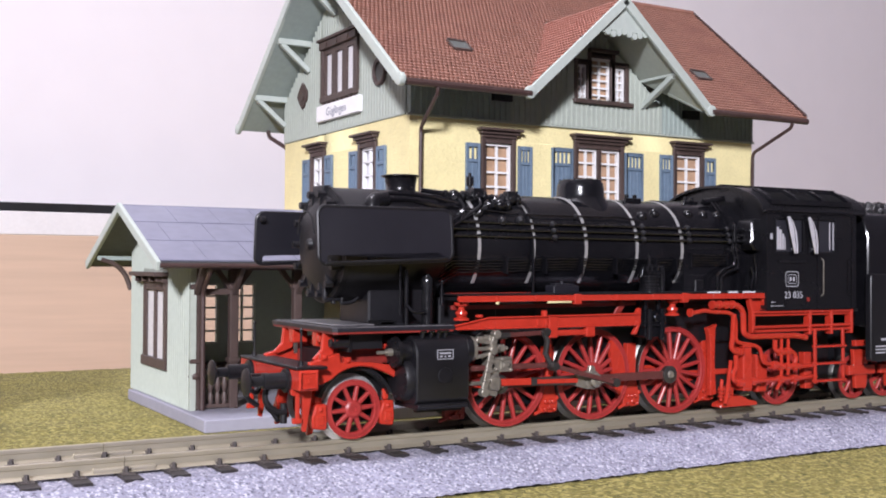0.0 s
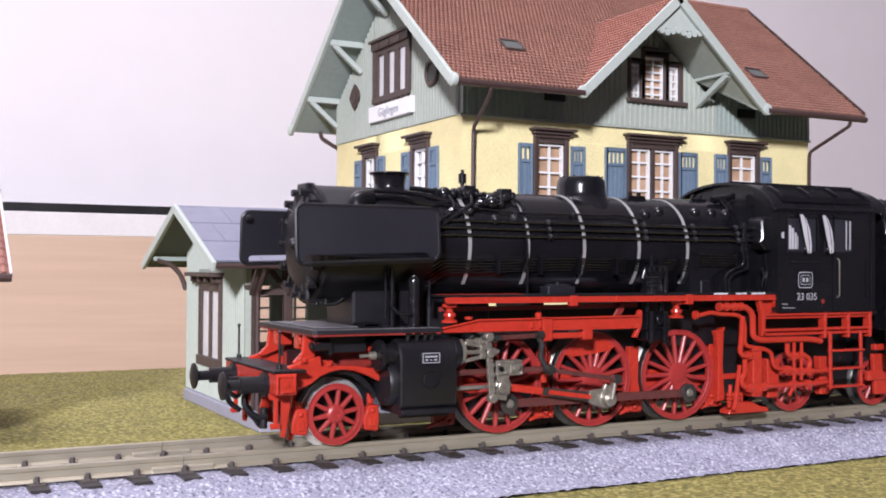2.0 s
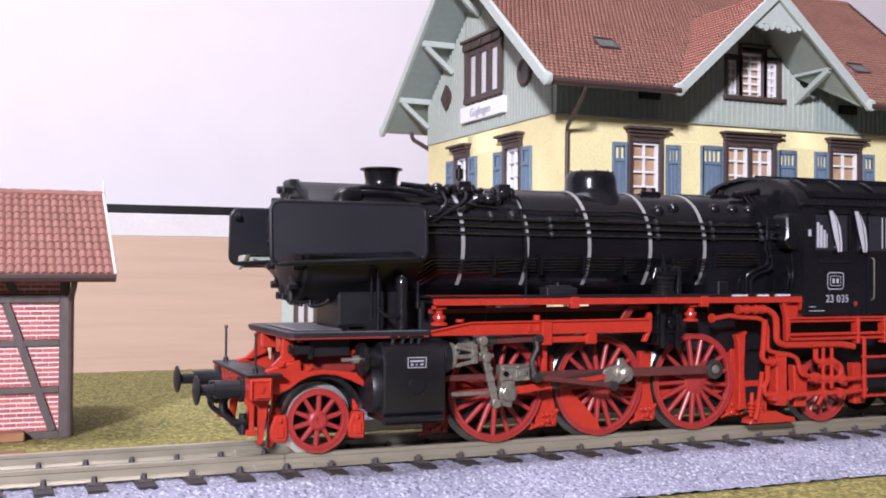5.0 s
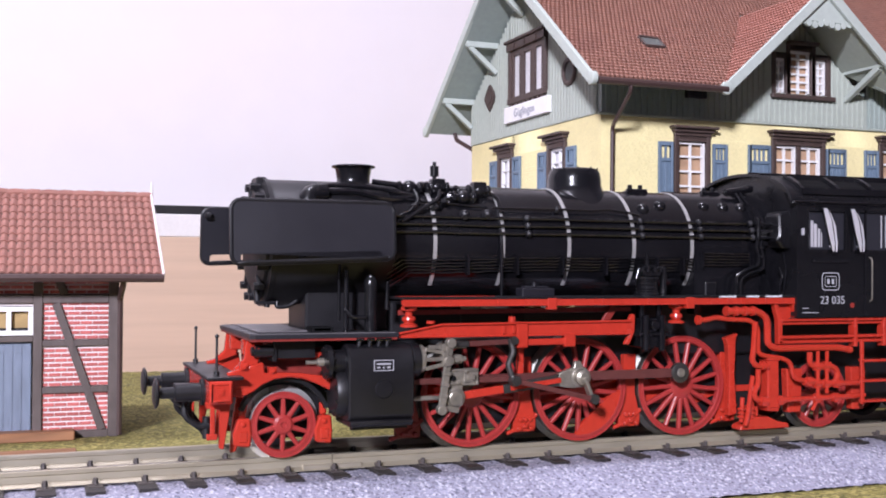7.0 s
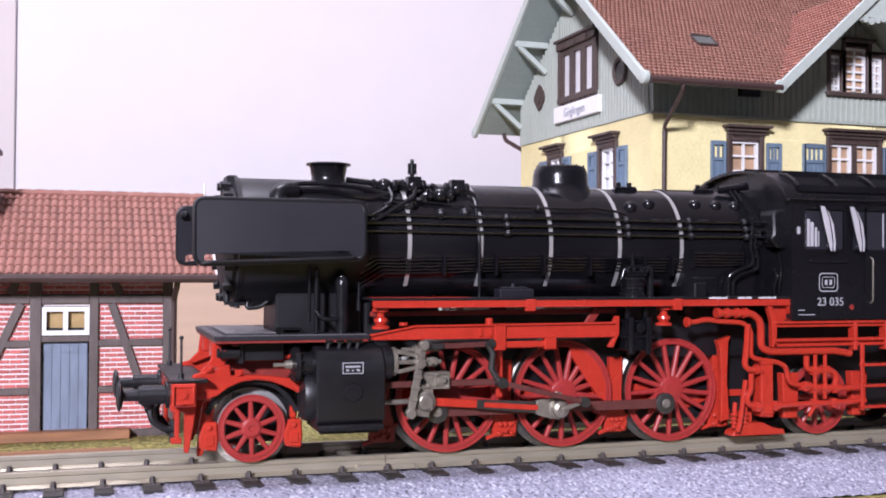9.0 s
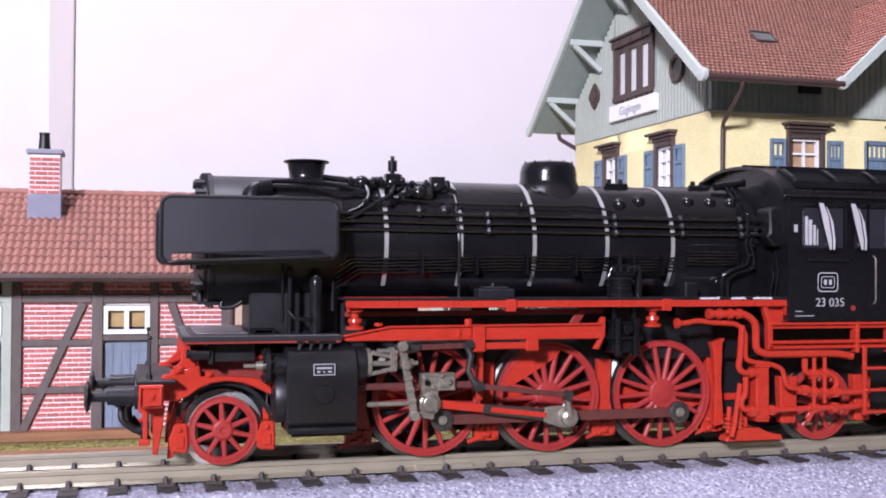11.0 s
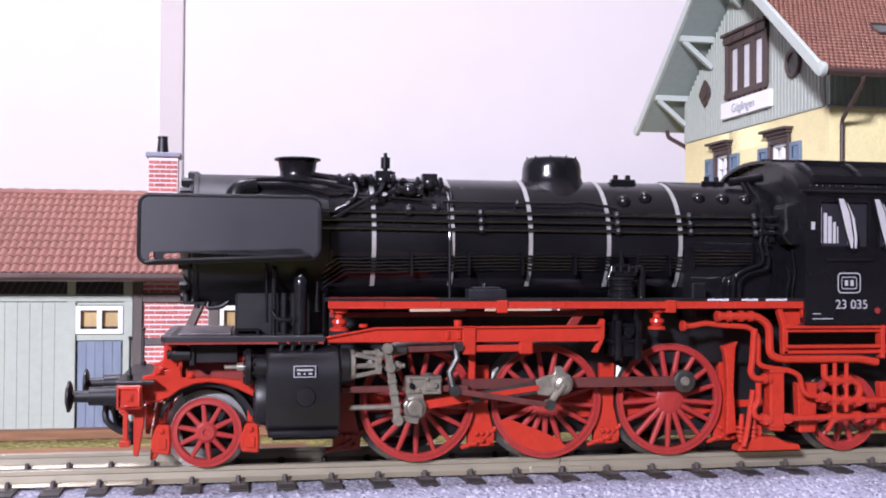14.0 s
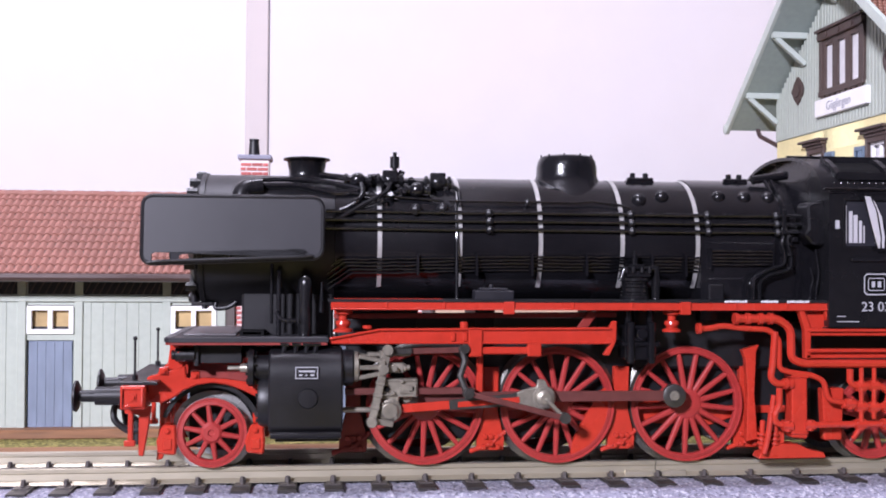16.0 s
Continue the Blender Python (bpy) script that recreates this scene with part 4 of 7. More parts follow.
    part("tread_pattern", bm, HATCH, P, "worn grey tread pattern")
    part("hatch", boxed(-63.2, -54.5, -11, 11, 22.0, 22.35), HATCH, P, "worn grey platform hatch", bevel=0.15)
    part("hatch_well", holed(bm_(), -53.9, -50.0, 22.0, 22.9, -11.5, -3.0, [(-53.4, -50.5, 22.25, 22.7)]), BLACK_DULL, P)
    part("platform_edge", prism(bm_(), [(-65.4, 15.3), (-65.4, -15.3), (-64.6, -16.0), (-39.6, -16.0), (-39.6, 16.0), (-64.6, 16.0)], "z", 20.85, 21.28), mats_dark_red, P, "red platform edge, its colour darkened as if shaded")
    # pilot frame and buffer beam
    for s in (-1, 1):
        arch = [(-68.7, 15.4), (-68.7, 11.4), (-66.4, 11.2), (-64.4, 12.0), (-62.8, 13.2), (-60.6, 14.1), (-58.2, 14.4), (-55.8, 14.1), (-53.4, 13.2), (-51.0, 12.0), (-49.2, 11.4), (-48.4, 12.0), (-48.4, 14.1), (-52.6, 14.5), (-55.8, 15.0), (-59.4, 15.2), (-62.4, 15.2), (-62.6, 17.1), (-65.2, 16.4)]
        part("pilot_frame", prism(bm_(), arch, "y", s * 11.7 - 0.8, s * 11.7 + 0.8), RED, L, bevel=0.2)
        # back plate's red holds the shade of the recess in its colour
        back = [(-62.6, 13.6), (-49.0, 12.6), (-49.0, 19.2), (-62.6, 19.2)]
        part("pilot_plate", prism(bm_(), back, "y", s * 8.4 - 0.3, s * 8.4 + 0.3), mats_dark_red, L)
        cover = [(r_ * math.cos(radians(a)) - 58.5, 5.85 + r_ * math.sin(radians(a))) for r_, rng_ in ((8.4, range(20, 161, 10)), (7.7, range(160, 19, -10))) for a in rng_]
        part("wheel_arch", prism(bm_(), cover, "y", s * 9.4 - 1.6, s * 9.4 + 1.6), BLACK_MATT, L)
    bm = bm_()
    box(bm, -60.5, -49.5, -11.0, 11.0, 17.4, 18.6)
    for s in (-1, 1):
        prism(bm, [(-65.2, 20.9), (-63.4, 20.9), (-62.8, 18.6), (-63.2, 16.6), (-66.6, 15.4), (-67.4, 15.8), (-65.6, 17.6)], "y", s * 10.2 - 0.6, s * 10.2 + 0.6)
        box(bm, -65.2, -62.0, s * 6.0 - 1.2, s * 6.0 + 1.2, 18.0, 20.9)
    part("pilot_bracket", bm, RED, L, bevel=0.2)
    bm = cyl(bm_(), (-64.2, -12.4, 19.0), (-61.0, -12.4, 19.0), 1.1, n=16)
    cyl(bm, (-64.8, -12.4, 19.0), (-64.2, -12.4, 19.0), 0.8, n=12), box(bm, -60.5, -53.5, -12.4, -4, 17.6, 20.8), box(bm, -61.2, -60.4, -13.0, -5, 17.2, 20.8)
    part("air_tank", bm, BLACK_MATT, L, bevel=0.1)
    for x, y, z in ((-66.0, -12.5, 16.4), (-63.6, -12.6, 19.2), (-61.0, -12.2, 15.6), (-64.8, -9.0, 19.6)):
        part("frame_lug", cyl(boxed(x - 0.7, x + 0.7, y - 0.4, y + 1.0, z - 0.6, z + 0.6), (x, y - 0.8, z), (x, y, z), 0.4), RED, L, bevel=0.1)
    bm = boxed(-72.3, -68.4, -15.9, 15.9, 10.6, 14.4)
    for a, b, c, d in ((-72.2, -71.8, 10.9, 14.1), (-69.0, -68.6, 10.9, 14.1), (-71.8, -69.0, 13.7, 14.1), (-71.8, -69.0, 10.9, 11.3)):
        box(bm, a, b, -16.15, -15.8, c, d)
    part("buffer_beam", bm, RED, L, bevel=0.2)
    part("beam_plate", boxed(-72.6, -66.5, -15.6, 15.6, 14.45, 15.0), BLACK_MATT, L, "black tread plate on the beam", bevel=0.12)
    bm = cyl(boxed(-71.0, -69.8, -16.1, -15.8, 11.9, 13.1), (-70.4, -15.8, 12.5), (-70.4, -16.35, 12.5), 0.4, n=10)
    part("beam_boss", bm, RED, L)
    for s in (-1, 1):
        bm = lathe(bm_(), [(2.3, -72.3), (2.3, -72.9), (1.55, -73.0), (1.5, -77.2), (1.0, -77.3), (0.95, -79.7), (2.0, -79.9), (2.55, -80.2), (2.55, -80.5), (1.6, -80.8), (0.05, -80.9)], at=(0, s * 10.0, 12.1), axis="x", n=24)
        part("buffer", bm, BLACK_MATT, L)
        post = cyl(bm_(), (-70.6, s * 12.5, 15.0), (-70.6, s * 12.5, 21.6), 0.22, n=6)
        ball(post, (-70.6, s * 12.5, 21.7), 0.38, 1, 8), cyl(post, (-70.6, s * 12.5, 15.0), (-70.6, s * 12.5, 15.8), 0.5, n=8)
        part("marker_post", post, BLACK_MATT, L)
        guard = prism(bm_(), [(-66.5, 10.8), (-64.5, 10.8), (-65.0, 6.2), (-66.6, 1.4), (-67.6, 1.2), (-67.3, 6.0)], "y", s * 8.3 - 0.5, s * 8.3 + 0.5)
        prism(guard, [(-72.4, 10.6), (-68.0, 10.6), (-68.4, 7.4), (-69.2, 2.4), (-70.0, 2.6), (-70.0, 9.2), (-72.2, 9.4)], "y", s * 11.6 - 0.5, s * 11.6 + 0.5)
        box(guard, -71.6, -70.8, s * 12.4 - 0.4, s * 12.4 + 0.4, 4.6, 9.6), box(guard, -72.2, -70.4, s * 12.4 - 0.5, s * 12.4 + 0.5, 4.2, 5.2)
        part("rail_guard", guard, RED, L, bevel=0.15)
        for sgn, x0 in ((-1, -65.6), (1, -51.2)):
            bx = prism(bm_(), [(x0 - 1.6, 2.6), (x0 + 1.3, 2.2), (x0 + 1.5, 4.2), (x0 + 1.3, 7.2), (x0 - 0.9, 7.2), (x0 - 1.8, 4.6)], "y", s * 9.4 - 1.0, s * 9.4 + 1.0)
            box(bx, x0 - 0.9, x0 + 0.9, s * 10.2 - 0.4, s * 10.2 + 0.4, 3.0, 5.2), cyl(bx, (x0, s * 9.8, 6.2), (x0, s * 10.8, 6.2), 0.5), box(bx, x0 - 0.6, x0 + 0.6, s * 9 - 0.6, s * 9 + 0.6, 7.2, 9.6)
            part("sand_box", bx, RED, L, bevel=0.3)
    for pts in ([(-72.4, -5, 11.5), (-75, -5.6, 10.4), (-75.2, -6, 7.5), (-72.5, -6, 5.6), (-70.8, -6, 5.8)], [(-72.4, -2.5, 11), (-74, -2.5, 9.4), (-73.6, -2.8, 6.2), (-71.2, -3, 4.4)], [(-72.4, 4, 11.5), (-75, 4.6, 10.4), (-75.2, 5, 7.5), (-72.5, 5, 5.6)]):
        part("brake_hose", tube(bm_(), soft_path(pts, 1.4, 4), 0.55), BLACK_MATT, L, "black rubber brake hose")
    bm = boxed(-76.2, -72.4, -0.8, 0.8, 11.4, 12.6)
    tube(bm, soft_path([(-75.8, 0, 12), (-76.6, 0, 10), (-74.6, 0, 8.6), (-73.8, 0, 10.4)], 0.8), 0.5)
    cyl(bm, (-73.4, -1.4, 7.4), (-70.6, -1.4, 3.4), 0.6), cyl(bm, (-71.2, -5.5, 3.4), (-71.2, -5.5, 7.2), 0.7)
    part("coupling", bm, BLACK_MATT, L, bevel=0.15)
    # trailing pipework, red
    runs = [
        ([(29.0, -16.2, 25.2), (36.8, -16.2, 25.2), (39.0, -16.2, 23.6), (39.1, -16.2, 18.4), (41.2, -16.2, 17.6), (56.5, -16.3, 17.5), (60, -16.3, 16.9)], 0.72),
        ([(22.6, -15.6, 23.5), (25.0, -15.6, 23.5), (27.0, -15.6, 24.0), (30.0, -15.6, 23.6), (35.4, -15.6, 23.3), (37.2, -15.6, 21.8), (37.2, -15.6, 16.6), (39.2, -15.6, 16.0), (43.2, -15.6, 15.5), (45.2, -15.6, 14.6), (46.0, -15.6, 11.2), (49.7, -15.6, 10.6)], 0.5),
        ([(36.4, -15.8, 23.0), (36.0, -15.8, 17.2), (35.6, -15.8, 15.2), (36.6, -15.8, 14.1), (39.4, -15.8, 14.1)], 0.6),
        ([(37.3, -15.6, 13.4), (37.3, -15.6, 10.2), (36.3, -15.6, 8.8), (36.7, -15.6, 7.3), (39.5, -15.6, 6.8)], 0.55),
        ([(42.2, -15.8, 7.0), (50, -15.8, 7.1), (58.5, -15.8, 7.1), (64, -15.8, 7.3)], 0.55),
        ([(48.5, -15.6, 10.3), (52, -15.6, 10.1), (60, -15.6, 9.9), (64, -15.6, 9.9)], 0.55),
        ([(49.8, -15.9, 16.6), (49.8, -15.9, 14.1), (51.4, -15.9, 13.6), (55.4, -15.9, 13.7), (57.1, -15.9, 12.4), (56.4, -15.9, 10.2), (54.6, -15.9, 9.9)], 0.6),
        ([(51.8, -16.0, 18), (51.8, -16.0, 6.8), (50.3, -16, 4.6)], 0.4),
        ([(54.1, -16.0, 18), (54.1, -16.0, 8.0)], 0.4),
        ([(36.8, -14.5, 12), (35.6, -14.5, 4), (35.0, -14.5, 2)], 0.5),
    ]
    for pts, r in runs:
        part("red_pipe", tube(bm_(), soft_path(pts, 1.3, 4), r), RED, L)
    for x in (29.3, 31.4, 33.6, 35.4):
        part("pipe_flange", cyl(bm_(), (x - 0.35, -16.2, 25.2), (x + 0.35, -16.2, 25.2), 1.0), RED, L)
    for x, z in ((23.0, 23.5), (38.3, 14.1), (39.2, 14.1)):
        part("pipe_flange", cyl(bm_(), (x - 0.3, -15.7, z), (x + 0.3, -15.7, z), 0.95), RED, L)
    for x, z in ((51.8, 10.1), (54.1, 10.0), (56.6, 10), (51.8, 13.6), (54.1, 13.7), (49.8, 10.6), (56.4, 7.1), (51.8, 7.1), (38.6, 6.9), (42.6, 7.0)):
        part("pipe_fitting", cyl(cyl(bm_(), (x - 0.9, -15.8, z), (x + 0.9, -15.8, z), 0.85, n=8), (x, -15.8, z - 0.9), (x, -15.8, z + 0.9), 0.7, n=8), RED, L)
    bm = prism(bm_(), [(39.4, 4.9), (42.2, 4.7), (42.1, 15.5), (39.4, 16.1)], "y", -16.0, -13.0)
    box(bm, 39.2, 42.4, -16.2, -12.8, 15.0, 15.4), box(bm, 39.2, 42.4, -16.2, -12.8, 5.4, 5.8), box(bm, 38.6, 42.0, -14.6, -12.8, 5.8, 7.6)
    part("sand_box", bm, RED, L, bevel=0.2)
    bm = prism(bm_(), [(34.6, 0.9), (46.8, 0.9), (46.4, 1.9), (44, 2.3), (41.5, 3.4), (37.5, 3.4), (36.5, 2.3), (35, 1.8)], "y", -13.4, -10.2)
    box(bm, 36.5, 39.5, -12.8, -10.5, 3.4, 5.6)
    for x in (35.2, 37.6):
        for z in (3.2, 4.0, 4.8):
            cyl(bm, (x, -12.9, z), (x + 0.1, -12.9, z + 0.5), 0.85, n=10)
        cyl(bm, (x, -12.9, 2.4), (x + 0.3, -12.9, 7.5), 0.5, n=8)
    part("rail_brush", bm, RED, L, "red foot plate close above the rail", bevel=0.15)
    bm = bm_()
    prism(bm, [(32.4, 19.5), (35.4, 20.4), (34.9, 19.2), (34.6, 12), (35.2, 4.0), (33.2, 3.6), (33.4, 12), (33.0, 18)], "y", -11.5, -10.0)
    prism(bm, [(40.2, 26.8), (41.2, 26.8), (42.4, 23.6), (42.4, 18.4), (41.4, 18.4), (41.3, 23.4)], "y", -16.8, -15.4)
    prism(bm, [(44.6, 26.8), (46.2, 26.8), (46.2, 23.6), (45.4, 23.6), (45.2, 25.4)], "y", -16.8, -15.4)
    box(bm, 41.4, 46.2, -15.6, -15.2, 23.4, 26.8)
    part("frame_stay", bm, RED, L, bevel=0.12)
    bm = boxed(41.6, 76.2, -17.0, -15.2, 23.0, 23.6)
    box(bm, 41.6, 76.2, -16.4, -15.6, 22.3, 23.0), box(bm, 41.6, 76.2, -17.0, -15.2, 19.5, 20.1), box(bm, 41.6, 76.2, -16.8, -15.4, 18.5, 19.1), box(bm, 41.6, 76.2, -16.2, -15.6, 19.1, 19.5)
    for x in (60.4, 68.0, 75.2):
        box(bm, x, x + 0.8, -17.05, -15.0, 17.6, 24.0)
    part("cab_girder", bm, RED, L, bevel=0.1)
    bm = bm_()
    for x in (62.0, 72.0):
        slab(bm, (x + 0.4, -16.8, 19), (x + 0.4, -17.0, 5.6), 0.6, 0.8, (1, 0, 0))
    for z in (6.0, 10.2, 14.4):
        box(bm, 62.2, 72.6, -18.0, -16.0, z, z + 0.5)
    part("cab_ladder", bm, RED, L, bevel=0.1)
    # black body built tall to darken the open space under the cab
    part("trailing_frame", boxed(46, 78, -8.0, 8.0, 4.5, 23.0), BLACK_MATT, L, bevel=0.4)
    bm = bm_()
    for x in (48.0, 64.5):
        prism(bm, [(x - 2, 13), (x + 2, 13), (x + 1.6, 4.0), (x - 1.6, 4.0)], "y", -13.5, -11.5)
    part("axle_guard", bm, RED, L, bevel=0.2)
    # cab
    windows = ((47.6, 37.2, 57.8, 46.0), (59.0, 37.2, 69.0, 46.0))
    for y0, y1 in ((16.8, 17.6), (-17.6, -16.8)):
        CB = part("cab_side", holed(bm_(), 45.2, 76.4, 23.8, 48.0, y0, y1, [(a, c, b, d) for a, b, c, d in windows]), BLACK_SATIN, L)
    arc = [(17.6 * math.cos(radians(a)), 47.2 + 6.7 * math.sin(radians(a))) for a in range(0, 181, 9)]
    for x0, x1 in ((45.25, 45.9), (75.6, 76.35)):
        part("cab_wall", prism(bm_(), [(-16.75, 24)] + [(-y * 0.95, z - 0.2) for y, z in arc] + [(16.75, 24)], "x", x0, x1), BLACK_SATIN, L)
    roof = bm_()
    arc_o = [(18.1 * math.cos(radians(a)), 47.0 + 7.2 * math.sin(radians(a))) for a in range(0, 181, 9)]
    arc_i = [(17.4 * math.cos(radians(a)), 47.0 + 6.6 * math.sin(radians(a))) for a in range(180, -1, -9)]
    prism(roof, arc_o + arc_i, "x", 43.6, 79.5)
    RF = part("cab_roof", roof, BLACK_SATIN, L)
    bm = bm_()
    over = lambda a, d=0.0: (-(18.1 + d) * math.cos(radians(a)), 47.0 + (7.2 + d) * math.sin(radians(a)))
    for a, w in ((20, 1.3), (50, 1.2)):
        y, z = over(a, 0.45)
        slab(bm, (46.5, y, z), (74.5, y, z), 0.9, w)
    for x in (46.8, 55.9, 65.0, 74.2):
        for a0, a1 in ((20, 30), (30, 40), (40, 50)):
            (ya, za), (yb, zb) = over(a0, 0.4), over(a1, 0.4)
            slab(bm, (x, ya, za), (x, yb, zb), 0.9, 1.0)
    for a in (3, 68, 80):
        y, z = over(a, 0.1)
        tube(bm, [(44, y, z), (79, y, z)], 0.24, 6)
    for k in range(26):
        y, z = over(11, 0.05)
        ball(bm, (46 + k * 1.25, y, z), 0.2, 1, 6)
    # black sheets lie on the roof in place of shaded openings
    for x0, x1 in ((47.4, 55.3), (56.5, 64.4), (65.6, 73.6)):
        well = bm_()
        for a0, a1 in ((23, 32), (32, 40), (40, 47)):
            (ya, za), (yb, zb) = over(a0, 0.06), over(a1, 0.06)
            slab(well, ((x0 + x1) / 2, ya, za), ((x0 + x1) / 2, yb, zb), x1 - x0, 0.12, (0, -0.6, 1))
        part("vent_dark_sheet", well, BLACK_DULL, RF, "dull black sheet in place of a shaded vent opening")
    part("roof_vent_frame", bm, BLACK, RF)
    for x0, z0, x1, z1 in windows:
        part("cab_glass", boxed(x0, x1, -17.2, -17.1, z0, z1), GLASS, CB, "dark glossy cab window")
        fr = bm_()
        for a, b, c, d in ((x0, x0 + 0.5, z0, z1), (x1 - 0.5, x1, z0, z1), (x0 + 0.5, x1 - 0.5, z0, z0 + 0.5), (x0 + 0.5, x1 - 0.5, z1 - 0.5, z1)):
            box(fr, a, b, -17.75, -17.0, c, d)
        part("window_frame", fr, BLACK_GLOSS, CB)
    for x0, x1, zt in ((46.0, 46.15, 44.4), (48.3, 48.45, 44.6), (48.9, 49.5, 43.6), (49.7, 50.4, 43.0), (50.7, 51.2, 42.0), (51.5, 51.7, 41.2), (67.0, 67.25, 45), (68.2, 68.5, 45), (69.3, 69.5, 45)):
        part("inner_blind", boxed(x0, x1, -17.35, -17.22, 38.2, zt), CHROME, CB, "silvery window strip")
    for x in (50.9, 57.9):
        rim = prism(bm_(), [(x - 0.1, 46.3), (x + 0.5, 46.7), (x + 1.5, 46.4), (x + 3.4, 43.0), (x + 4.2, 39.2), (x + 4.0, 36.9), (x + 2.6, 36.8), (x + 1.2, 41.4)], "y", -18.4, -18.25)
        part("deflector_frame", rim, BLACK_GLOSS, CB)
        bm = prism(bm_(), [(x + 0.2, 46.1), (x + 1.1, 46.1), (x + 2.2, 43.6), (x + 3.0, 39.0), (x + 2.9, 37.3), (x + 2.6, 37.3), (x + 1.4, 41.4)], "y", -18.7, -18.4)
        prism(bm, [(x + 1.7, 45.6), (x + 2.1, 45.0), (x + 3.3, 42.6), (x + 3.8, 39.2), (x + 3.7, 37.3), (x + 3.3, 37.3), (x + 3.3, 39.4), (x + 2.6, 43.4)], "y", -18.6, -18.4)
        slab(bm, (x + 2.6, -18.4, 38.4), (x + 2.6, -17.6, 38.4), 0.4, 0.4), slab(bm, (x + 1.0, -18.4, 45.4), (x + 1.0, -17.6, 45.4), 0.4, 0.4)
        part("wind_deflector", bm, CHROME, CB, "bright chrome wind deflector", bevel=0.08)
    bm = boxed(49.0, 58.2, -18.2, -17.6, 35.1, 35.7)
    part("window_ledge", bm, BLACK, CB, bevel=0.12)
    bm = bm_()
    box(bm, 62.3, 62.8, -17.75, -17.55, 24.0, 47.0), box(bm, 74.6, 75.2, -17.75, -17.55, 24.0, 47.0)
    box(bm, 45.3, 76.2, -17.8, -17.55, 46.6, 47.1)
    part("cab_seams", bm, BLACK, CB)
    for x in (63.8, 74.0):
        hr = tube(bm_(), soft_path([(x, -17.5, 27.0), (x, -18.3, 27.4), (x, -18.3, 35.8), (x, -17.5, 36.2)], 0.5), 0.15)
        part("door_handrail", hr, NICKEL if x < 70 else BLACK, CB, "polished cab handrail" if x < 70 else "")
    bm = bm_()
    for r0, r1, w in ((2.05, 1.75, 0),):
        outer, inner = rounded(51.4, 29.3, 55.9, 33.0, 0.75, 4), rounded(51.6, 29.5, 55.7, 32.8, 0.6, 4)
        ring_o, ring_i = [bm.verts.new((x, -17.66, z)) for x, z in outer], [bm.verts.new((x, -17.66, z)) for x, z in inner]
        for i in range(len(outer)):
            j = (i + 1) % len(outer)
            bm.faces.new([ring_o[i], ring_o[j], ring_i[j], ring_i[i]])
    outer, inner = rounded(52.15, 30.05, 55.15, 32.25, 0.4, 4), rounded(52.28, 30.18, 55.02, 32.12, 0.3, 4)
    ring_o, ring_i = [bm.verts.new((x, -17.66, z)) for x, z in outer], [bm.verts.new((x, -17.66, z)) for x, z in inner]
    for i in range(len(outer)):
        j = (i + 1) % len(outer)
        bm.faces.new([ring_o[i], ring_o[j], ring_i[j], ring_i[i]])
    for x0, x1 in ((52.8, 53.4), (53.9, 54.5)):
        box(bm, x0, x1, -17.68, -17.62, 30.65, 31.65)
    part("railway_emblem", bm, WHITE_INK, CB, "white rounded emblem on the cab")
    writing("running_number", "23 035", 2.3, (54.15, -17.66, 27.25), (90, 0, 0), WHITE_INK, CB, "white running number on the cab")
    bm = bm_()
    box(bm, 46.6, 48.2, -17.66, -17.6, 25.6, 25.75), box(bm, 46.6, 50.6, -17.66, -17.6, 24.7, 24.85)
    part("small_print", bm, WHITE_INK, CB, "tiny white print line")
    part("red_dot", lathe(bm_(), [(0.55, -17.62), (0.55, -17.7)], at=(59.2, 0, 26.2), axis="y", n=14), mats_dark_red, CB, "small red disc")
    part("warning_plate", boxed(46.3, 47.0, -17.72, -17.6, 40.6, 42.0), WHITE_INK, CB, "small white plate")
    part("cab_floor", boxed(45, 78, -16.8, 16.8, 23.0, 23.8), BLACK_MATT, L)
    part("backhead", boxed(46.2, 49, -10, 10, 24, 46), BLACK_MATT, L)
    # slide bars, static valve gear
    bm = boxed(-36.6, -15.0, -14.6, -13.4, 12.5, 13.6)
    part("slide_bar", bm, ROD_RED, L, bevel=0.15)
    bm = lathe(bm_(), [(2.2, -35.2), (2.5, -35.1), (2.5, -34.5), (2.2, -34.3), (1.2, -34.2)], at=(0, -14.6, 17.2), axis="x", n=24)
    VG = part("valve_guide", bm, NICKEL, L, "tarnished nickel valve guide flange")
    for y, za, zb in ((-16.2, 19.0, 18.2), (-16.6, 17.2, 17.2), (-16.2, 15.5, 16.2), (-13.2, 19.0, 18.2)):
        part("guide_rib", slab(bm_(), (-34.4, y, za), (-30.6, y + 0.3, zb), 0.5, 0.7), NICKEL, VG, bevel=0.1)
    bm = bm_()
    box(bm, -31.2, -30.0, -16.6, -13.0, 15.8, 18.6), cyl(bm, (-34, -14.6, 17), (-25.9, -14.6, 17), 0.42, n=10)
    part("guide_block", bm, NICKEL, VG, bevel=0.12)
    bm = bm_()
    box(bm, -29.4, -27.0, -15.4, -14.0, 16.2, 17.8), cyl(bm, (-27.2, -14.6, 17), (-26.6, -14.6, 17), 0.7, n=10)
    part("spindle_crosshead", bm, NICKEL, VG, bevel=0.12)
    for x, z in ((-30.6, 17.9), (-30.6, 16.3), (-28.6, 17.0)):
        part("guide_pin", cyl(bm_(), (x, -14.9, z), (x, -16.9, z), 0.45, n=8), NICKEL, VG)
    bm = bm_()
    box(bm, -33.0, -25.8, -14.4, -13.4, 18.8, 19.5), box(bm, -31.0, -29.6, -15.6, -13.4, 18.6, 19.8)
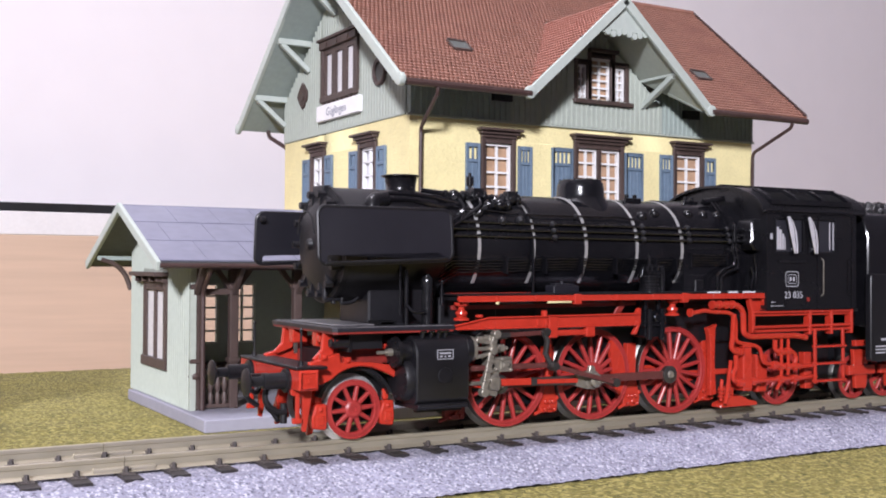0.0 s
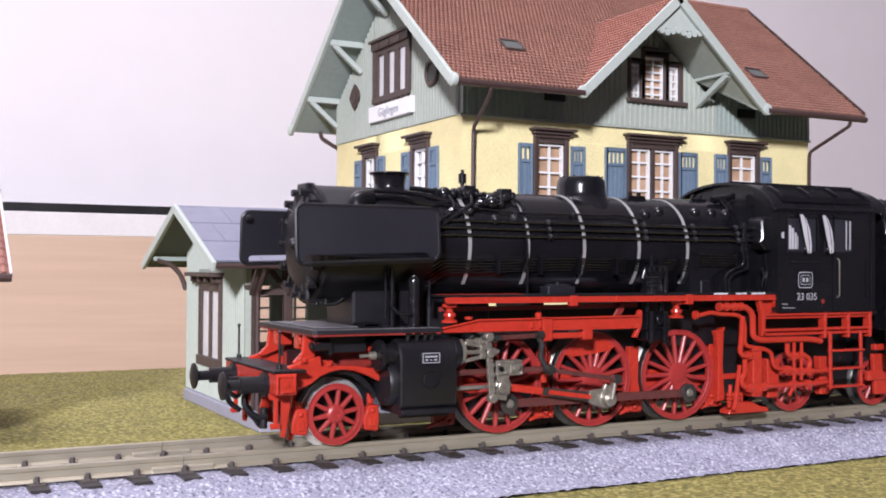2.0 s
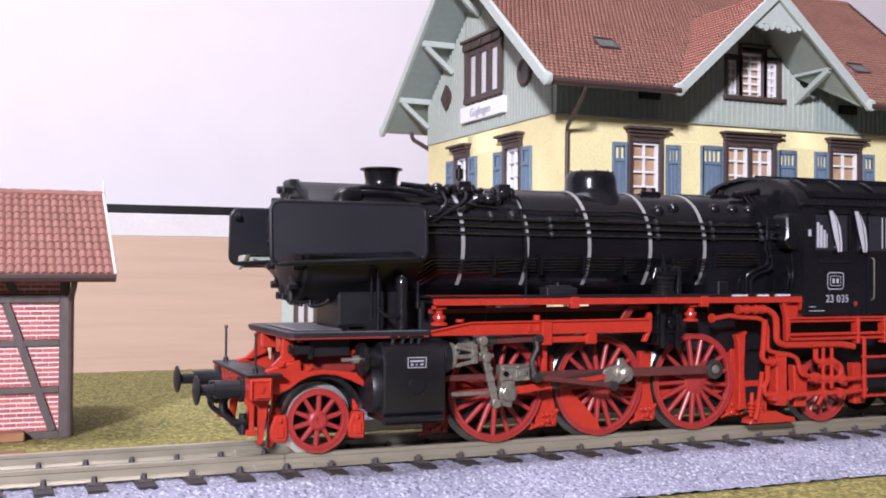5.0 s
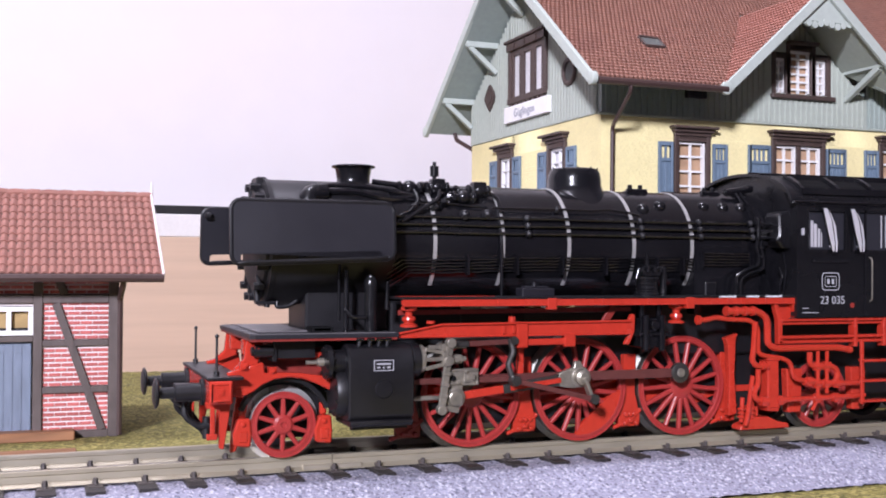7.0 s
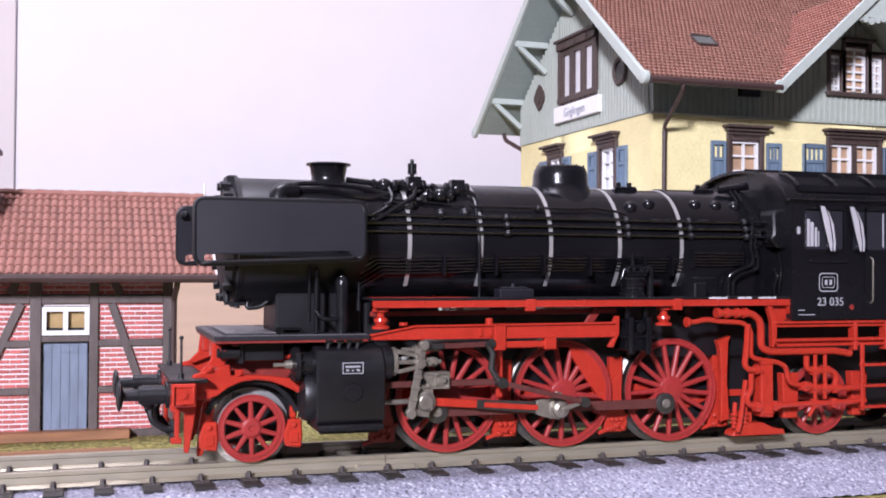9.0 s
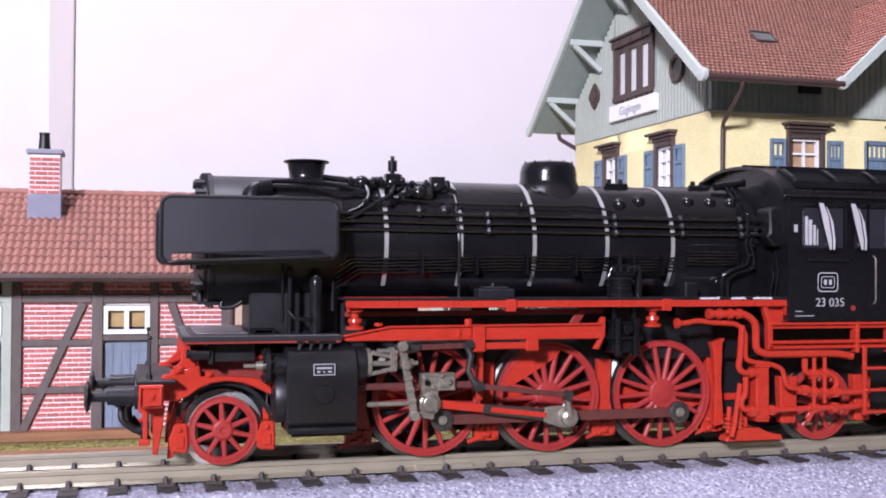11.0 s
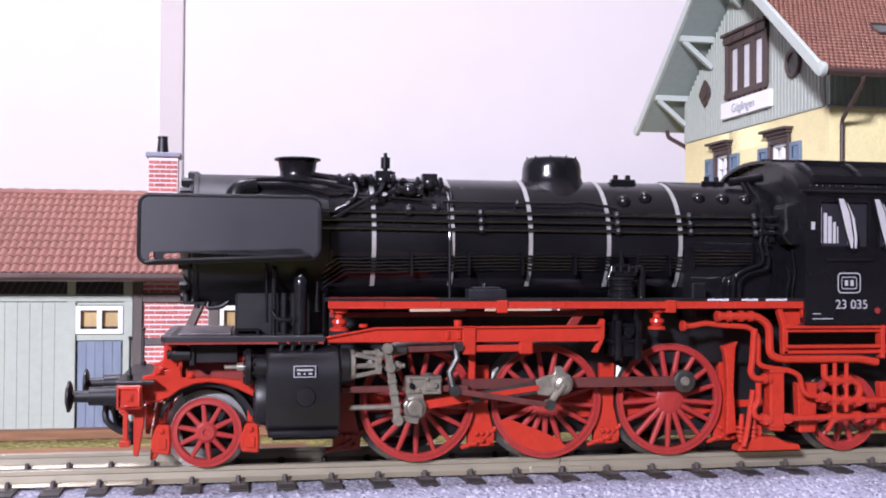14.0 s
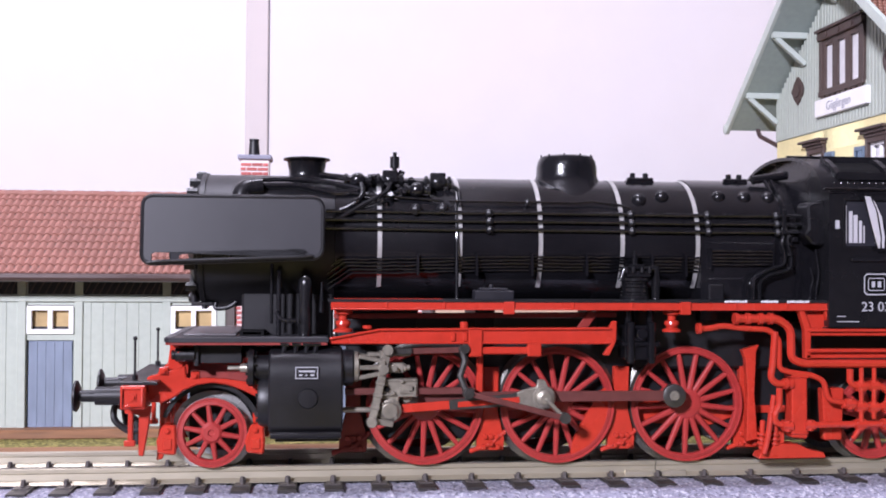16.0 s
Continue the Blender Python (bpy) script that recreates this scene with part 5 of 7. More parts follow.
    part("guide_yoke", bm, NICKEL, VG, bevel=0.12)
    bm = slab(bm_(), (-29.5, -14.6, 19.6), (-16.5, -14.9, 20.0), 0.6, 0.9)
    part("radius_rod", bm, ROD_RED, L)
    part("valve_link_top", boxed(-30.5, -25.6, -15.6, -14.8, 19.2, 20.3), DARK_STEEL, L, bevel=0.2)
    # moving parts are returned to be keyed
    moving = {"wheels": []}
    for x, radius, spokes, weight, name in ((-58.5, LEAD_R, 10, False, "leading_wheel"), (-22.99, DRIVER_R, 17, False, "driving_wheel"), (0, DRIVER_R, 17, True, "driving_wheel"), (22.99, DRIVER_R, 17, False, "driving_wheel"), (57.0, TRAIL_R, 12, False, "trailing_wheel")):
        for s in (-1, 1):
            w = wheel(L, x, s, radius, spokes, weight, name)
            moving["wheels"].append((w, x, radius, 0 if s < 0 else 90))
            if s < 0 and name == "driving_wheel":
                if x == 0:
                    ex, ez = 1.35 * math.cos(radians(105)), 1.35 * math.sin(radians(105))
                    part("crank_pin", lathe(bm_(), [(1.0, -10), (1.0, -14.6), (1.5, -14.7), (1.5, -15.9), (0.9, -16.3)], at=(CRANK, 0, 0), axis="y", n=16), NICKEL, w)
                    part("return_crank", cyl(slab(bm_(), (CRANK, -15.8, 0), (ex, -15.9, ez), 0.7, 1.7, (0, 1, 0)), (ex, -15.2, ez), (ex, -17.2, ez), 0.85), NICKEL, w, bevel=0.15)
                else:
                    part("crank_pin", lathe(bm_(), [(0.8, -10), (0.8, -13.2), (1.0, -13.3), (0.7, -13.8)], at=(CRANK, 0, 0), axis="y", n=14), NICKEL, w)
    # coupling rod joins all crank pins
    rod = bm_()
    for x in (-22.99, 0, 22.99):
        lathe(rod, [(1.85, -12.1), (1.95, -12.3), (1.95, -13.1), (1.7, -13.3)], at=(x, 0, 0), axis="y", n=20)
    box(rod, -22.99, 22.99, -13.0, -12.3, -0.85, 0.85)
    moving["coupling_rod"] = part("coupling_rod", rod, ROD_RED, L, "dull red coupling rod")
    for x in (-22.99, 22.99):
        ends = bm_()
        lathe(ends, [(1.95, -12.2), (2.0, -12.3), (2.0, -13.3), (1.6, -13.45), (0.9, -13.45)], at=(x, 0, 0), axis="y", n=20)
        part("rod_end", ends, DARK_STEEL, moving["coupling_rod"])
    # connecting rod: origin at the crosshead pin, runs to +x
    LEN = 26.0
    rod = slab(bm_(), (0, -14.0, 0), (LEN, -14.0, 0), 0.7, 1.45)
    moving["connecting_rod"] = part("connecting_rod", rod, RED, L, "red connecting rod with nickel end", bevel=0.12)
    bm = lathe(bm_(), [(1.9, -13.5), (2.05, -13.7), (2.05, -14.6), (1.8, -14.8)], at=(LEN, 0, 0), axis="y", n=20)
    prism(bm, [(LEN - 4.6, -1.15), (LEN - 3.2, -1.6), (LEN - 1.4, -1.95), (LEN + 1.0, -1.9), (LEN + 1.9, -0.8), (LEN + 1.9, 0.8), (LEN + 0.9, 1.7), (LEN + 0.4, 3.0), (LEN - 0.8, 3.1), (LEN - 1.1, 1.9), (LEN - 3.2, 1.6), (LEN - 4.6, 1.15)], "y", -14.55, -13.55)
    part("rod_taper", prism(bm_(), [(LEN - 16, -0.78), (LEN - 5.5, -1.0), (LEN - 4.5, -1.15), (LEN - 4.5, 1.15), (LEN - 5.5, 1.0), (LEN - 16, 0.78)], "y", -14.5, -13.6), DARK_STEEL, moving["connecting_rod"], "blackened steel rod shank")
    part("rod_flute", boxed(LEN - 14.6, LEN - 4.2, -14.7, -14.4, -0.45, 0.45), RED, moving["connecting_rod"], "red painted flute")
    part("big_end", bm, NICKEL, moving["connecting_rod"], "tarnished nickel big end", bevel=0.15)
    # crosshead: origin at its pin
    bm = boxed(-1.5, 4.6, -15.3, -13.0, 2.2, 5.2)
    box(bm, -1.3, 1.5, -15.2, -13.2, 0.0, 2.4), lathe(bm, [(2.0, -13.2), (2.0, -15.3), (1.5, -15.5), (1.3, -16.0), (0.5, -16.0)], axis="y", n=20), cyl(bm, (-11, -13.8, 0), (-1.5, -13.8, 0), 0.45)
    box(bm, 1.6, 4.4, -15.6, -15.2, 2.8, 4.4), slab(bm, (-2.8, -15.6, -1.6), (0.6, -15.6, -2.2), 0.6, 1.0)
    for x, z in ((-0.9, 4.4), (0.6, 2.9), (2.0, 4.8), (4.1, 2.6), (-1.2, 1.2), (1.0, -1.1)):
        cyl(bm, (x, -15.2, z), (x, -15.85, z), 0.38, n=6)
    box(bm, -1.2, 4.4, -15.55, -15.25, 4.75, 5.1), box(bm, -1.2, 1.2, -15.6, -15.3, 2.4, 2.8), box(bm, 2.2, 3.8, -15.75, -15.5, 3.2, 4.1)
    moving["crosshead"] = part("crosshead", bm, NICKEL, L, "tarnished nickel crosshead", bevel=0.15)
    # black stubs stand in for the shade inside the holes
    for x in (-0.5, 3.5):
        part("oil_hole_stub", cyl(bm_(), (x, -15.7, 3.6), (x, -15.25, 3.6), 0.5, n=12), BLACK_DULL, moving["crosshead"], "black stub in place of a shaded oil hole")
    # combination lever: origin at its top pin, hangs down
    bm = slab(bm_(), (0, -16.0, 0.6), (0, -16.2, -12.2), 0.7, 1.3, (1, 0, 0))
    for z in (0, -3.2, -12.0):
        cyl(bm, (0, -15.4, z), (0, -17.0, z), 0.9)
    for z in (-5.5, -7.5, -9.5):
        box(bm, -0.75, 0.75, -16.75, -15.8, z - 0.35, z + 0.35)
    moving["combination_lever"] = part("combination_lever", bm, NICKEL, L, "tarnished nickel combination lever", bevel=0.12)
    # expansion link: origin at its upper pivot
    bm = tube(bm_(), [(-0.5, -15.4, 0.2), (0.2, -15.6, -2), (-0.5, -15.6, -4.5), (0.4, -15.8, -6.6), (1.0, -16.0, -7.3)], 0.6)
    cyl(bm, (0.9, -15.4, -7.3), (0.9, -17.0, -7.3), 1.0), cyl(bm, (0, -15, 0), (0, -16.4, 0), 0.8)
    moving["expansion_link"] = part("expansion_link", bm, DARK_STEEL, L, "blackened steel valve link")
    # eccentric rod: origin at the link foot, runs to +x
    bm = slab(bm_(), (0, -16.8, 0), (16.6, -16.9, 0), 0.6, 0.95)
    moving["eccentric_rod"] = part("eccentric_rod", bm, ROD_RED, L, "dull red eccentric rod", bevel=0.1)
    for x, r in ((0, 0.85), (16.6, 0.95)):
        part("rod_eye", cyl(bm_(), (x, -16.4, 0), (x, -17.4, 0), r, n=14), DARK_STEEL, moving["eccentric_rod"], "blackened steel rod eye")
    return L, moving


# loco red with shade put into its colour, for recessed parts; cab disc too
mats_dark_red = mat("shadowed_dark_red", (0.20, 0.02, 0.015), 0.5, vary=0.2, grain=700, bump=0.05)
LOCO, GEAR = locomotive()


def tender():
    T = thing("tender", (0, 0, 0), "black model tender loaded with coal behind the locomotive", "tender")
    part("tender_body", prism(bm_(), [(-17, 19), (-17.4, 22), (-17.4, 42), (-15.5, 47.2), (-13, 48.2), (13, 48.2), (15.5, 47.2), (17.4, 42), (17.4, 22), (17, 19)], "x", 81, 158), BLACK, T, bevel=0.3)
    part("side_tank", prism(bm_(), rounded(80.2, 10.4, 150, 32.4, 1.0, 3), "y", -19, -17.2), BLACK_MATT, T, bevel=0.2)
    part("frame", boxed(79.5, 158, -8, 8, 5, 19), BLACK_MATT, T)
    bm = boxed(79.5, 158, -15, -13.5, 14, 15.5)
    for x in (84, 96, 108):
        prism(bm, [(x - 3, 13), (x + 3, 13), (x + 2, 3), (x - 2, 3)], "y", -13, -11.8)
        box(bm, x - 5, x + 5, -13.4, -12.0, 6.5, 9)
    part("bogie_frame", bm, RED, T, bevel=0.2)
    bm = bm_()
    for z0, z1, x0, x1 in ((14.0, 14.35, 85.5, 90), (13.2, 13.55, 85.5, 91), (12.4, 12.75, 85.5, 89), (15.6, 16.2, 87.6, 90.0)):
        box(bm, x0 - 3.5, x1 - 3.5, -19.08, -19.0, z0, z1)
    part("printed_lines", bm, WHITE_INK, T, "tiny white print lines")
    bm = bm_()
    rnd = random.Random(4)
    for k in range(420):
        x, y = rnd.uniform(83, 120), rnd.uniform(-12.5, 12.5)
        h = 48.2 + 3.2 * (1 - (y / 13) ** 2) + rnd.uniform(-0.6, 0.5)
        r = rnd.uniform(0.7, 1.5)
        m = Matrix.Translation((x, y, h - 0.6)) @ Euler((rnd.random() * 6, rnd.random() * 6, rnd.random() * 6)).to_matrix().to_4x4() @ Matrix.Diagonal((r, r * rnd.uniform(0.6, 1), r * rnd.uniform(0.6, 1), 1))
        bmesh.ops.create_icosphere(bm, subdivisions=1, radius=1, matrix=m)
    c = part("coal_load", bm, COAL, T, "heap of glossy black coal")
    c["kind"] = "stuff"
    ws = []
    for x in (84.5, 96.5, 108.5):
        for s in (-1, 1):
            ws.append((wheel(T, x, s, 5.75, 10, False, "tender_wheel"), x, 5.75, 0))
    return T, ws


TENDER, TENDER_WHEELS = tender()

# ---- buildings ----
LIGHT_GREEN = mat("pale_green_trim", (0.43, 0.475, 0.43), 0.55, vary=0.05, grain=600, bump=0.05)


def on_side(bm, wall_x):
    """Turns a piece built for the front wall (x along it, -y outwards) onto the gable wall."""
    for v in bm.verts:
        x, y, z = v.co
        v.co = (wall_x + y, x, z)
    bmesh.ops.reverse_faces(bm, faces=bm.faces)
    return bm


def battens(u0, u1, pitch, top, z0, depth=0.45, width=0.75):
    """Upright cover strips on boarding; top(u) gives their upper end."""
    out = []
    n = int((u1 - u0) / pitch)
    for k in range(n + 1):
        u = u0 + (k + 0.5) * (u1 - u0) / (n + 1)
        zt = top(u)
        if zt > z0 + 1:
            out.append(prism(bm_(), [(u - width / 2, -0.02), (u - width / 4, -depth), (u + width / 4, -depth), (u + width / 2, -0.02)], "z", z0 + random.uniform(0, 0.15), zt))
    return out


def tile_field(x_range, y_of, pitch_u, pitch_v, origin, along, up, normal, keep, lift=0.72, crown=0.42, sub=4):
    """Rows of curved tiles as one stepped sheet; u runs along the eave, v up the slope."""
    verts, faces = [], []
    u0, u1 = x_range
    nu = int(round((u1 - u0) / pitch_u)) * sub
    nv = int(round(y_of / pitch_v))
    for j in range(nv):
        rowstart = len(verts)
        for e, h in ((0.0, lift), (1.08, 0.0)):
            for i in range(nu + 1):
                u, v = u0 + (u1 - u0) * i / nu, (j + e) * pitch_v
                ph = (i / sub + (0.5 if j % 2 else 0)) % 1
                bulge = crown * math.sin(math.pi * ph) ** 1.0 + (0.02 * math.sin(i * 12.9 + j * 78.2))
                sag = -0.18 * pitch_v * math.sin(math.pi * ph) * (1 - e if e < 1 else 0)
                p = origin + along * u + up * (v + sag) + normal * (h + bulge)
                verts.append(p * MM)
        for i in range(nu):
            a, b = rowstart + i, rowstart + nu + 1 + i
            c = (Vector(verts[a]) + Vector(verts[b + 1])) / 2 / MM
            if keep(c):
                faces.append((a, a + 1, b + 1, b))
        # the visible lower lip of each course
        lip = len(verts)
        for i in range(nu + 1):
            verts.append(Vector(verts[rowstart + i]) - normal * (lift + 0.1) * MM)
        for i in range(nu):
            c = Vector(verts[rowstart + i]) / MM
            if keep(c):
                faces.append((lip + i, lip + i + 1, rowstart + i + 1, rowstart + i))
    me = bpy.data.meshes.new("tiles")
    me.from_pydata(verts, [], faces)
    return me


def field_part(name, me, material, parent, base, label):
    me.materials.append(material)
    ob = new(name, me)
    ob.parent = parent
    ob.location = -Vector(base) * MM
    return tagged(ob, label, kind="stuff")


def station():
    B = Vector((234, 130, FOAM_TOP))
    H = thing("station_house", B, "yellow and grey-green model station house with red tiled roof", "house")
    put = lambda name, bm, m, label="", bevel=0.0, parent=None: part(name, bm, m, parent or H, label, bevel, at=(-B if parent is None else (0, 0, 0)))
    front = [(190.2, 201.4, 47, 71.8), (225.2, 244.2, 47, 72.2), (267.0, 279.6, 47, 72.4)]
    side = [(140.0, 151.0, 47, 71.6), (100.5, 112.0, 47, 71.2)]
    put("wall", holed(bm_(), 165, 303.5, -5, 78.4, 79, 82, front), STUCCO, "cream yellow stucco front wall")
    w = holed(bm_(), 82.0, 177, -5, 78.4, 0.0, 3.0, side)
    put("wall", on_side(w, 165), STUCCO, "cream yellow stucco gable wall")
    put("wall", boxed(300.5, 303.5, 82, 174, -5, 78.4), STUCCO)
    put("wall", boxed(168, 303.5, 174, 177, -5, 78.4), STUCCO)
    # upper storey in boarding
    slope = 0.765
    main_z = lambda y: 85.3 + slope * (y - 61 if y < 126 else 191 - y)
    # under the eaves the board green is darkened in place of shade
    put("boarding", boxed(165, 200, 78.5, 81, 78.5, 96.9), GREEN_SHADED, "green boarding, darkened for the shade under the eaves")
    put("boarding", boxed(261, 303.5, 78.5, 81, 78.5, 96.9), GREEN_SHADED)
    dorm_z = lambda x: 86.2 + 0.893 * (34.4 - abs(x - 230.3))
    c = holed(bm_(), 200, 261, 78.5, 87.4, 78.3, 81, [])
    holed(c, 213, 247.6, 87.4, 99.4, 78.3, 81, [(225.1, 230.5, 88, 99.4), (230.5, 240.1, 88, 99.4), (240.1, 245.9, 88, 99.4)])
    holed(c, 218.4, 242.2, 99.4, 103.4, 78.3, 81, [(230.5, 240.1, 99.4, 102.2)])
    prism(c, [(200, 87.4), (213, 87.4), (213, 98.8)], "y", 78.3, 81), prism(c, [(261, 87.4), (247.6, 87.4), (247.6, 98.8)], "y", 78.3, 81)
    prism(c, [(213, 99.4), (218.4, 99.4), (218.4, 103.4)], "y", 78.3, 81), prism(c, [(247.6, 99.4), (242.2, 99.4), (242.2, 103.4)], "y", 78.3, 81)
    prism(c, [(218.4, 103.4), (242.2, 103.4), (230.3, 114.2)], "y", 78.3, 81)
    put("dormer_wall", c, LEAF_GREEN, "pale green boarded dormer gable")
    [put("batten", shift(b, 78.3), LEAF_GREEN) for b in battens(200.5, 260.5, 2.05, lambda u: min(dorm_z(u) - 2.4, 87.0 if 222 < u < 246 else 200), 78.6)]
    [put("batten", shift(b, 78.3), LEAF_GREEN) for b in battens(214, 246, 2.05, lambda u: dorm_z(u) - 2.4, 103.6)]
    [put("batten", shift(b, 78.5), GREEN_SHADED) for b in battens(165.5, 199.5, 2.05, lambda u: 94, 78.6)]
    [put("batten", shift(b, 78.5), GREEN_SHADED) for b in battens(261.5, 303, 2.05, lambda u: 94, 78.6)]
    gw = holed(bm_(), 82.0, 177, 78.5, 92, 0.0, 2.5, [(113.8, 140.6, 91.2, 92)])
    gw = holed(gw, 96, 157, 92, 107.6, 0.0, 2.5, [(113.8, 140.6, 92, 107.6)])
    prism(gw, [(79, 92), (96, 92), (96, 109.3), (79, 96.5)], "y", 0, 2.5), prism(gw, [(157, 92), (177, 92), (157, 107.2)], "y", 0, 2.5)
    prism(gw, [(96, 107.6), (156, 107.6), (126, 132.2)], "y", 0, 2.5)
    put("gable_wall", on_side(gw, 164.6), LEAF_GREEN, "pale green boarded gable wall")
    tp = lambda u: main_z(u) - 3.2
    bt = battens(80, 176.5, 2.0, lambda u: min(tp(u), 90.0 if 112 < u < 142.5 else 300), 78.7, 0.24)
    [put("batten", on_side(b, 164.6), LEAF_GREEN) for b in bt]
    bt = battens(112.5, 142, 2.0, tp, 110.2, 0.24)
    [put("batten", on_side(b, 164.6), LEAF_GREEN) for b in bt]
    put("gable_wall", prism(bm_(), [(80, 78.5), (176, 78.5), (176, 93.5), (125, 131.2), (80, 97)], "x", 301.5, 303.5), LEAF_GREEN)
    put("storey_moulding", boxed(163.8, 304.0, 78.0, 79.2, 77.9, 78.6), LEAF_GREEN, bevel=0.15)
    # roof
    n = Vector((0, -slope, 1)).normalized()
    up = Vector((0, 1, slope)).normalized()
    r = bm_()

    def sheet(pts, normal, thick):
        top = [r.verts.new(Vector(p)) for p in pts]
        low = [r.verts.new(Vector(p) - Vector(normal) * thick) for p in pts]
        r.faces.new(top), r.faces.new(low[::-1])
        for i in range(len(pts)):
            j = (i + 1) % len(pts)
            r.faces.new([top[i], low[i], low[j], top[j]])

    zt = main_z(126)
    yi = lambda x: 61 + (dorm_z(x) - 85.3) / slope
    sheet([(152, 61, 85.3), (196, 61, 85.3), (230.3, yi(230.3), main_z(yi(230.3))), (264.6, 61, 85.3), (310.6, 61, 85.3), (318.6, 126, zt), (152, 126, zt)], n, 1.6)
    sheet([(309.6, 191, 85.3), (152, 191, 85.3), (152, 126, zt), (318.6, 126, zt)], Vector((0, slope, 1)).normalized(), 1.6)
    bmesh.ops.recalc_face_normals(r, faces=r.faces)
    R = put("roof", r, GREEN_SHADED, "main roof boarding, green darkened for shade below")
    me = tile_field((152.2, 318.8), 81.8, 1.45, 1.9, Vector((0, 61, 85.3)), Vector((1, 0, 0)), up, n, lambda p: (p.y > yi(p.x) or abs(p.x - 230.3) > 34.4) and p.x < 310.6 + 0.125 * (p.y - 61))
    field_part("roof_tiles", me, ROOF_HOUSE, H, B, "weathered red-brown plain tiles in courses")
    me = tile_field((152.2, 309.4), 81.8, 1.45, 1.9, Vector((0, 191, 85.3)), Vector((1, 0, 0)), Vector((0, -1, slope)).normalized(), Vector((0, slope, 1)).normalized(), lambda p: True, sub=2)
    field_part("roof_tiles", me, ROOF_HOUSE, H, B, "weathered red-brown plain tiles in courses")
    put("ridge_cap", tube(bm_(), [(152, 126, zt + 0.6), (318.6, 126, zt + 0.6)], 1.3), ROOF_HOUSE)
    put("verge", slab(bm_(), (310.7, 61, 85.9), (318.7, 126, zt + 0.6), 0.7, 1.9, (0, 0, 1)), GUTTER, "brown verge strip")
    for s in (-1, 1):
        r = bm_()
        nd = Vector((s * 0.893, 0, 1)).normalized()
        sheet([(230.3 + s * 34.6, 60.6, 86.0), (230.3, 60.6, 116.9), (230.3, 108, 116.9), (230.3 + s * 34.6, 64, 86.0)], nd, 1.4)
        bmesh.ops.recalc_face_normals(r, faces=r.faces)
        put("dormer_roof", r, LEAF_GREEN, "dormer roof boarding, pale green below")
        dup = Vector((-s * 1, 0, 0.893)).normalized()
        me = tile_field((60.8, 106), 46.2, 1.45, 1.9, Vector((230.3 + s * 34.5, 0, 86.0)), Vector((0, 1, 0)), dup, nd, lambda p: p.y < yi(p.x) + 0.8)
        field_part("dormer_tiles", me, ROOF_DORMER, H, B, "orange-red plain tiles on the dormer")
        b = slab(bm_(), (230.3 + s * 35.6, 60.2, 84.2), (230.3 - s * 0.4, 60.2, 116.3), 1.2, 2.9, (0, 0, 1))
        lathe(b, [(1.7, 59.4), (1.9, 59.6), (1.9, 60.8), (1.7, 61)], at=(230.3 + s * 35.6, 0, 84.6), axis="y", n=16)
        put("bargeboard", b, LIGHT_GREEN, "pale green bargeboard", bevel=0.2)
        beam = slab(bm_(), (230.3 + s * 22.4, 61.5, 96.0), (230.3 + s * 22.4, 79, 96.0), 2.0, 2.0)
        slab(beam, (230.3 + s * 22.4, 63.5, 95.2), (230.3 + s * 22.4, 78.6, 87.0), 1.8, 1.8)
        put("eaves_bracket", beam, LIGHT_GREEN, "pale green eaves bracket", bevel=0.2)
    fr = prism(bm_(), [(220.5, 106.6), (240.1, 106.6), (240.1, 108.6), (231.0, 114.8), (229.6, 114.8), (220.5, 108.6)], "y", 61.0, 62.0)
    F = put("fretwork", fr, LIGHT_GREEN, "pale green scalloped gable fretwork", bevel=0.1)
    for k in range(9):
        put("scallop", lathe(bm_(), [(1.05, 60.7), (1.05, 61.9)], at=(222.0 + 2.08 * k, 0, 106.0 + 0.5 * math.cos(k * 1.57)), axis="y", n=12), LIGHT_GREEN, parent=F)
    # gable bargeboards and brackets
    for y0, y1 in ((60.2, 126.3), (191.8, 125.7)):
        b = slab(bm_(), (152.0, y0, 84.2), (152.0, y1, 135.3), 1.3, 3.0, (0, 0, 1))
        lathe(b, [(1.7, 151.2), (1.9, 151.4), (1.9, 152.7), (1.7, 152.9)], at=(0, y0, 84.7), axis="x", n=16)
        put("bargeboard", b, LIGHT_GREEN, "pale green bargeboard", bevel=0.2)
    for y, z in ((153.2, 111.4), (175.8, 94.6), (131.0, 127.4)):
        b = slab(bm_(), (152.8, y, z), (165, y, z), 2.0, 2.1)
        slab(b, (154.0, y, z - 0.8), (164.4, y, z - 9.5), 1.7, 1.7, (0, 1, 0))
        put("eaves_bracket", b, LIGHT_GREEN, "pale green eaves bracket", bevel=0.2)
    # gutters and downpipes
    put("gutter", tube(bm_(), [(153.5, 60.0, 84.2), (195.0, 60.0, 84.2)], 1.05), GUTTER, "brown gutter")
    put("gutter", tube(bm_(), [(266, 60.0, 84.2), (310.4, 60.0, 84.2)], 1.05), GUTTER, "brown gutter")
    for x, x2 in ((163.8, 167.6), (303.2, 301.8)):
        put("downpipe", tube(bm_(), soft_path([(x, 60.0, 84.5), (x, 60.2, 81.8), (x2, 76.8, 74.2), (x2, 77.4, 20), (x2, 77.4, -5)], 1.6, 4), 0.6), GUTTER, "brown downpipe")
    put("downpipe", tube(bm_(), soft_path([(163, 189.5, 84.5), (163.2, 188.5, 82.0), (166.4, 178.2, 77.0), (166.8, 178.2, 20)], 1.6, 4), 0.8), GUTTER, "brown downpipe")
    for x in (196.5, 273.5):
        v = boxed(x - 3.4, x + 3.4, 77.0, 78.6, 84.4, 87.2)
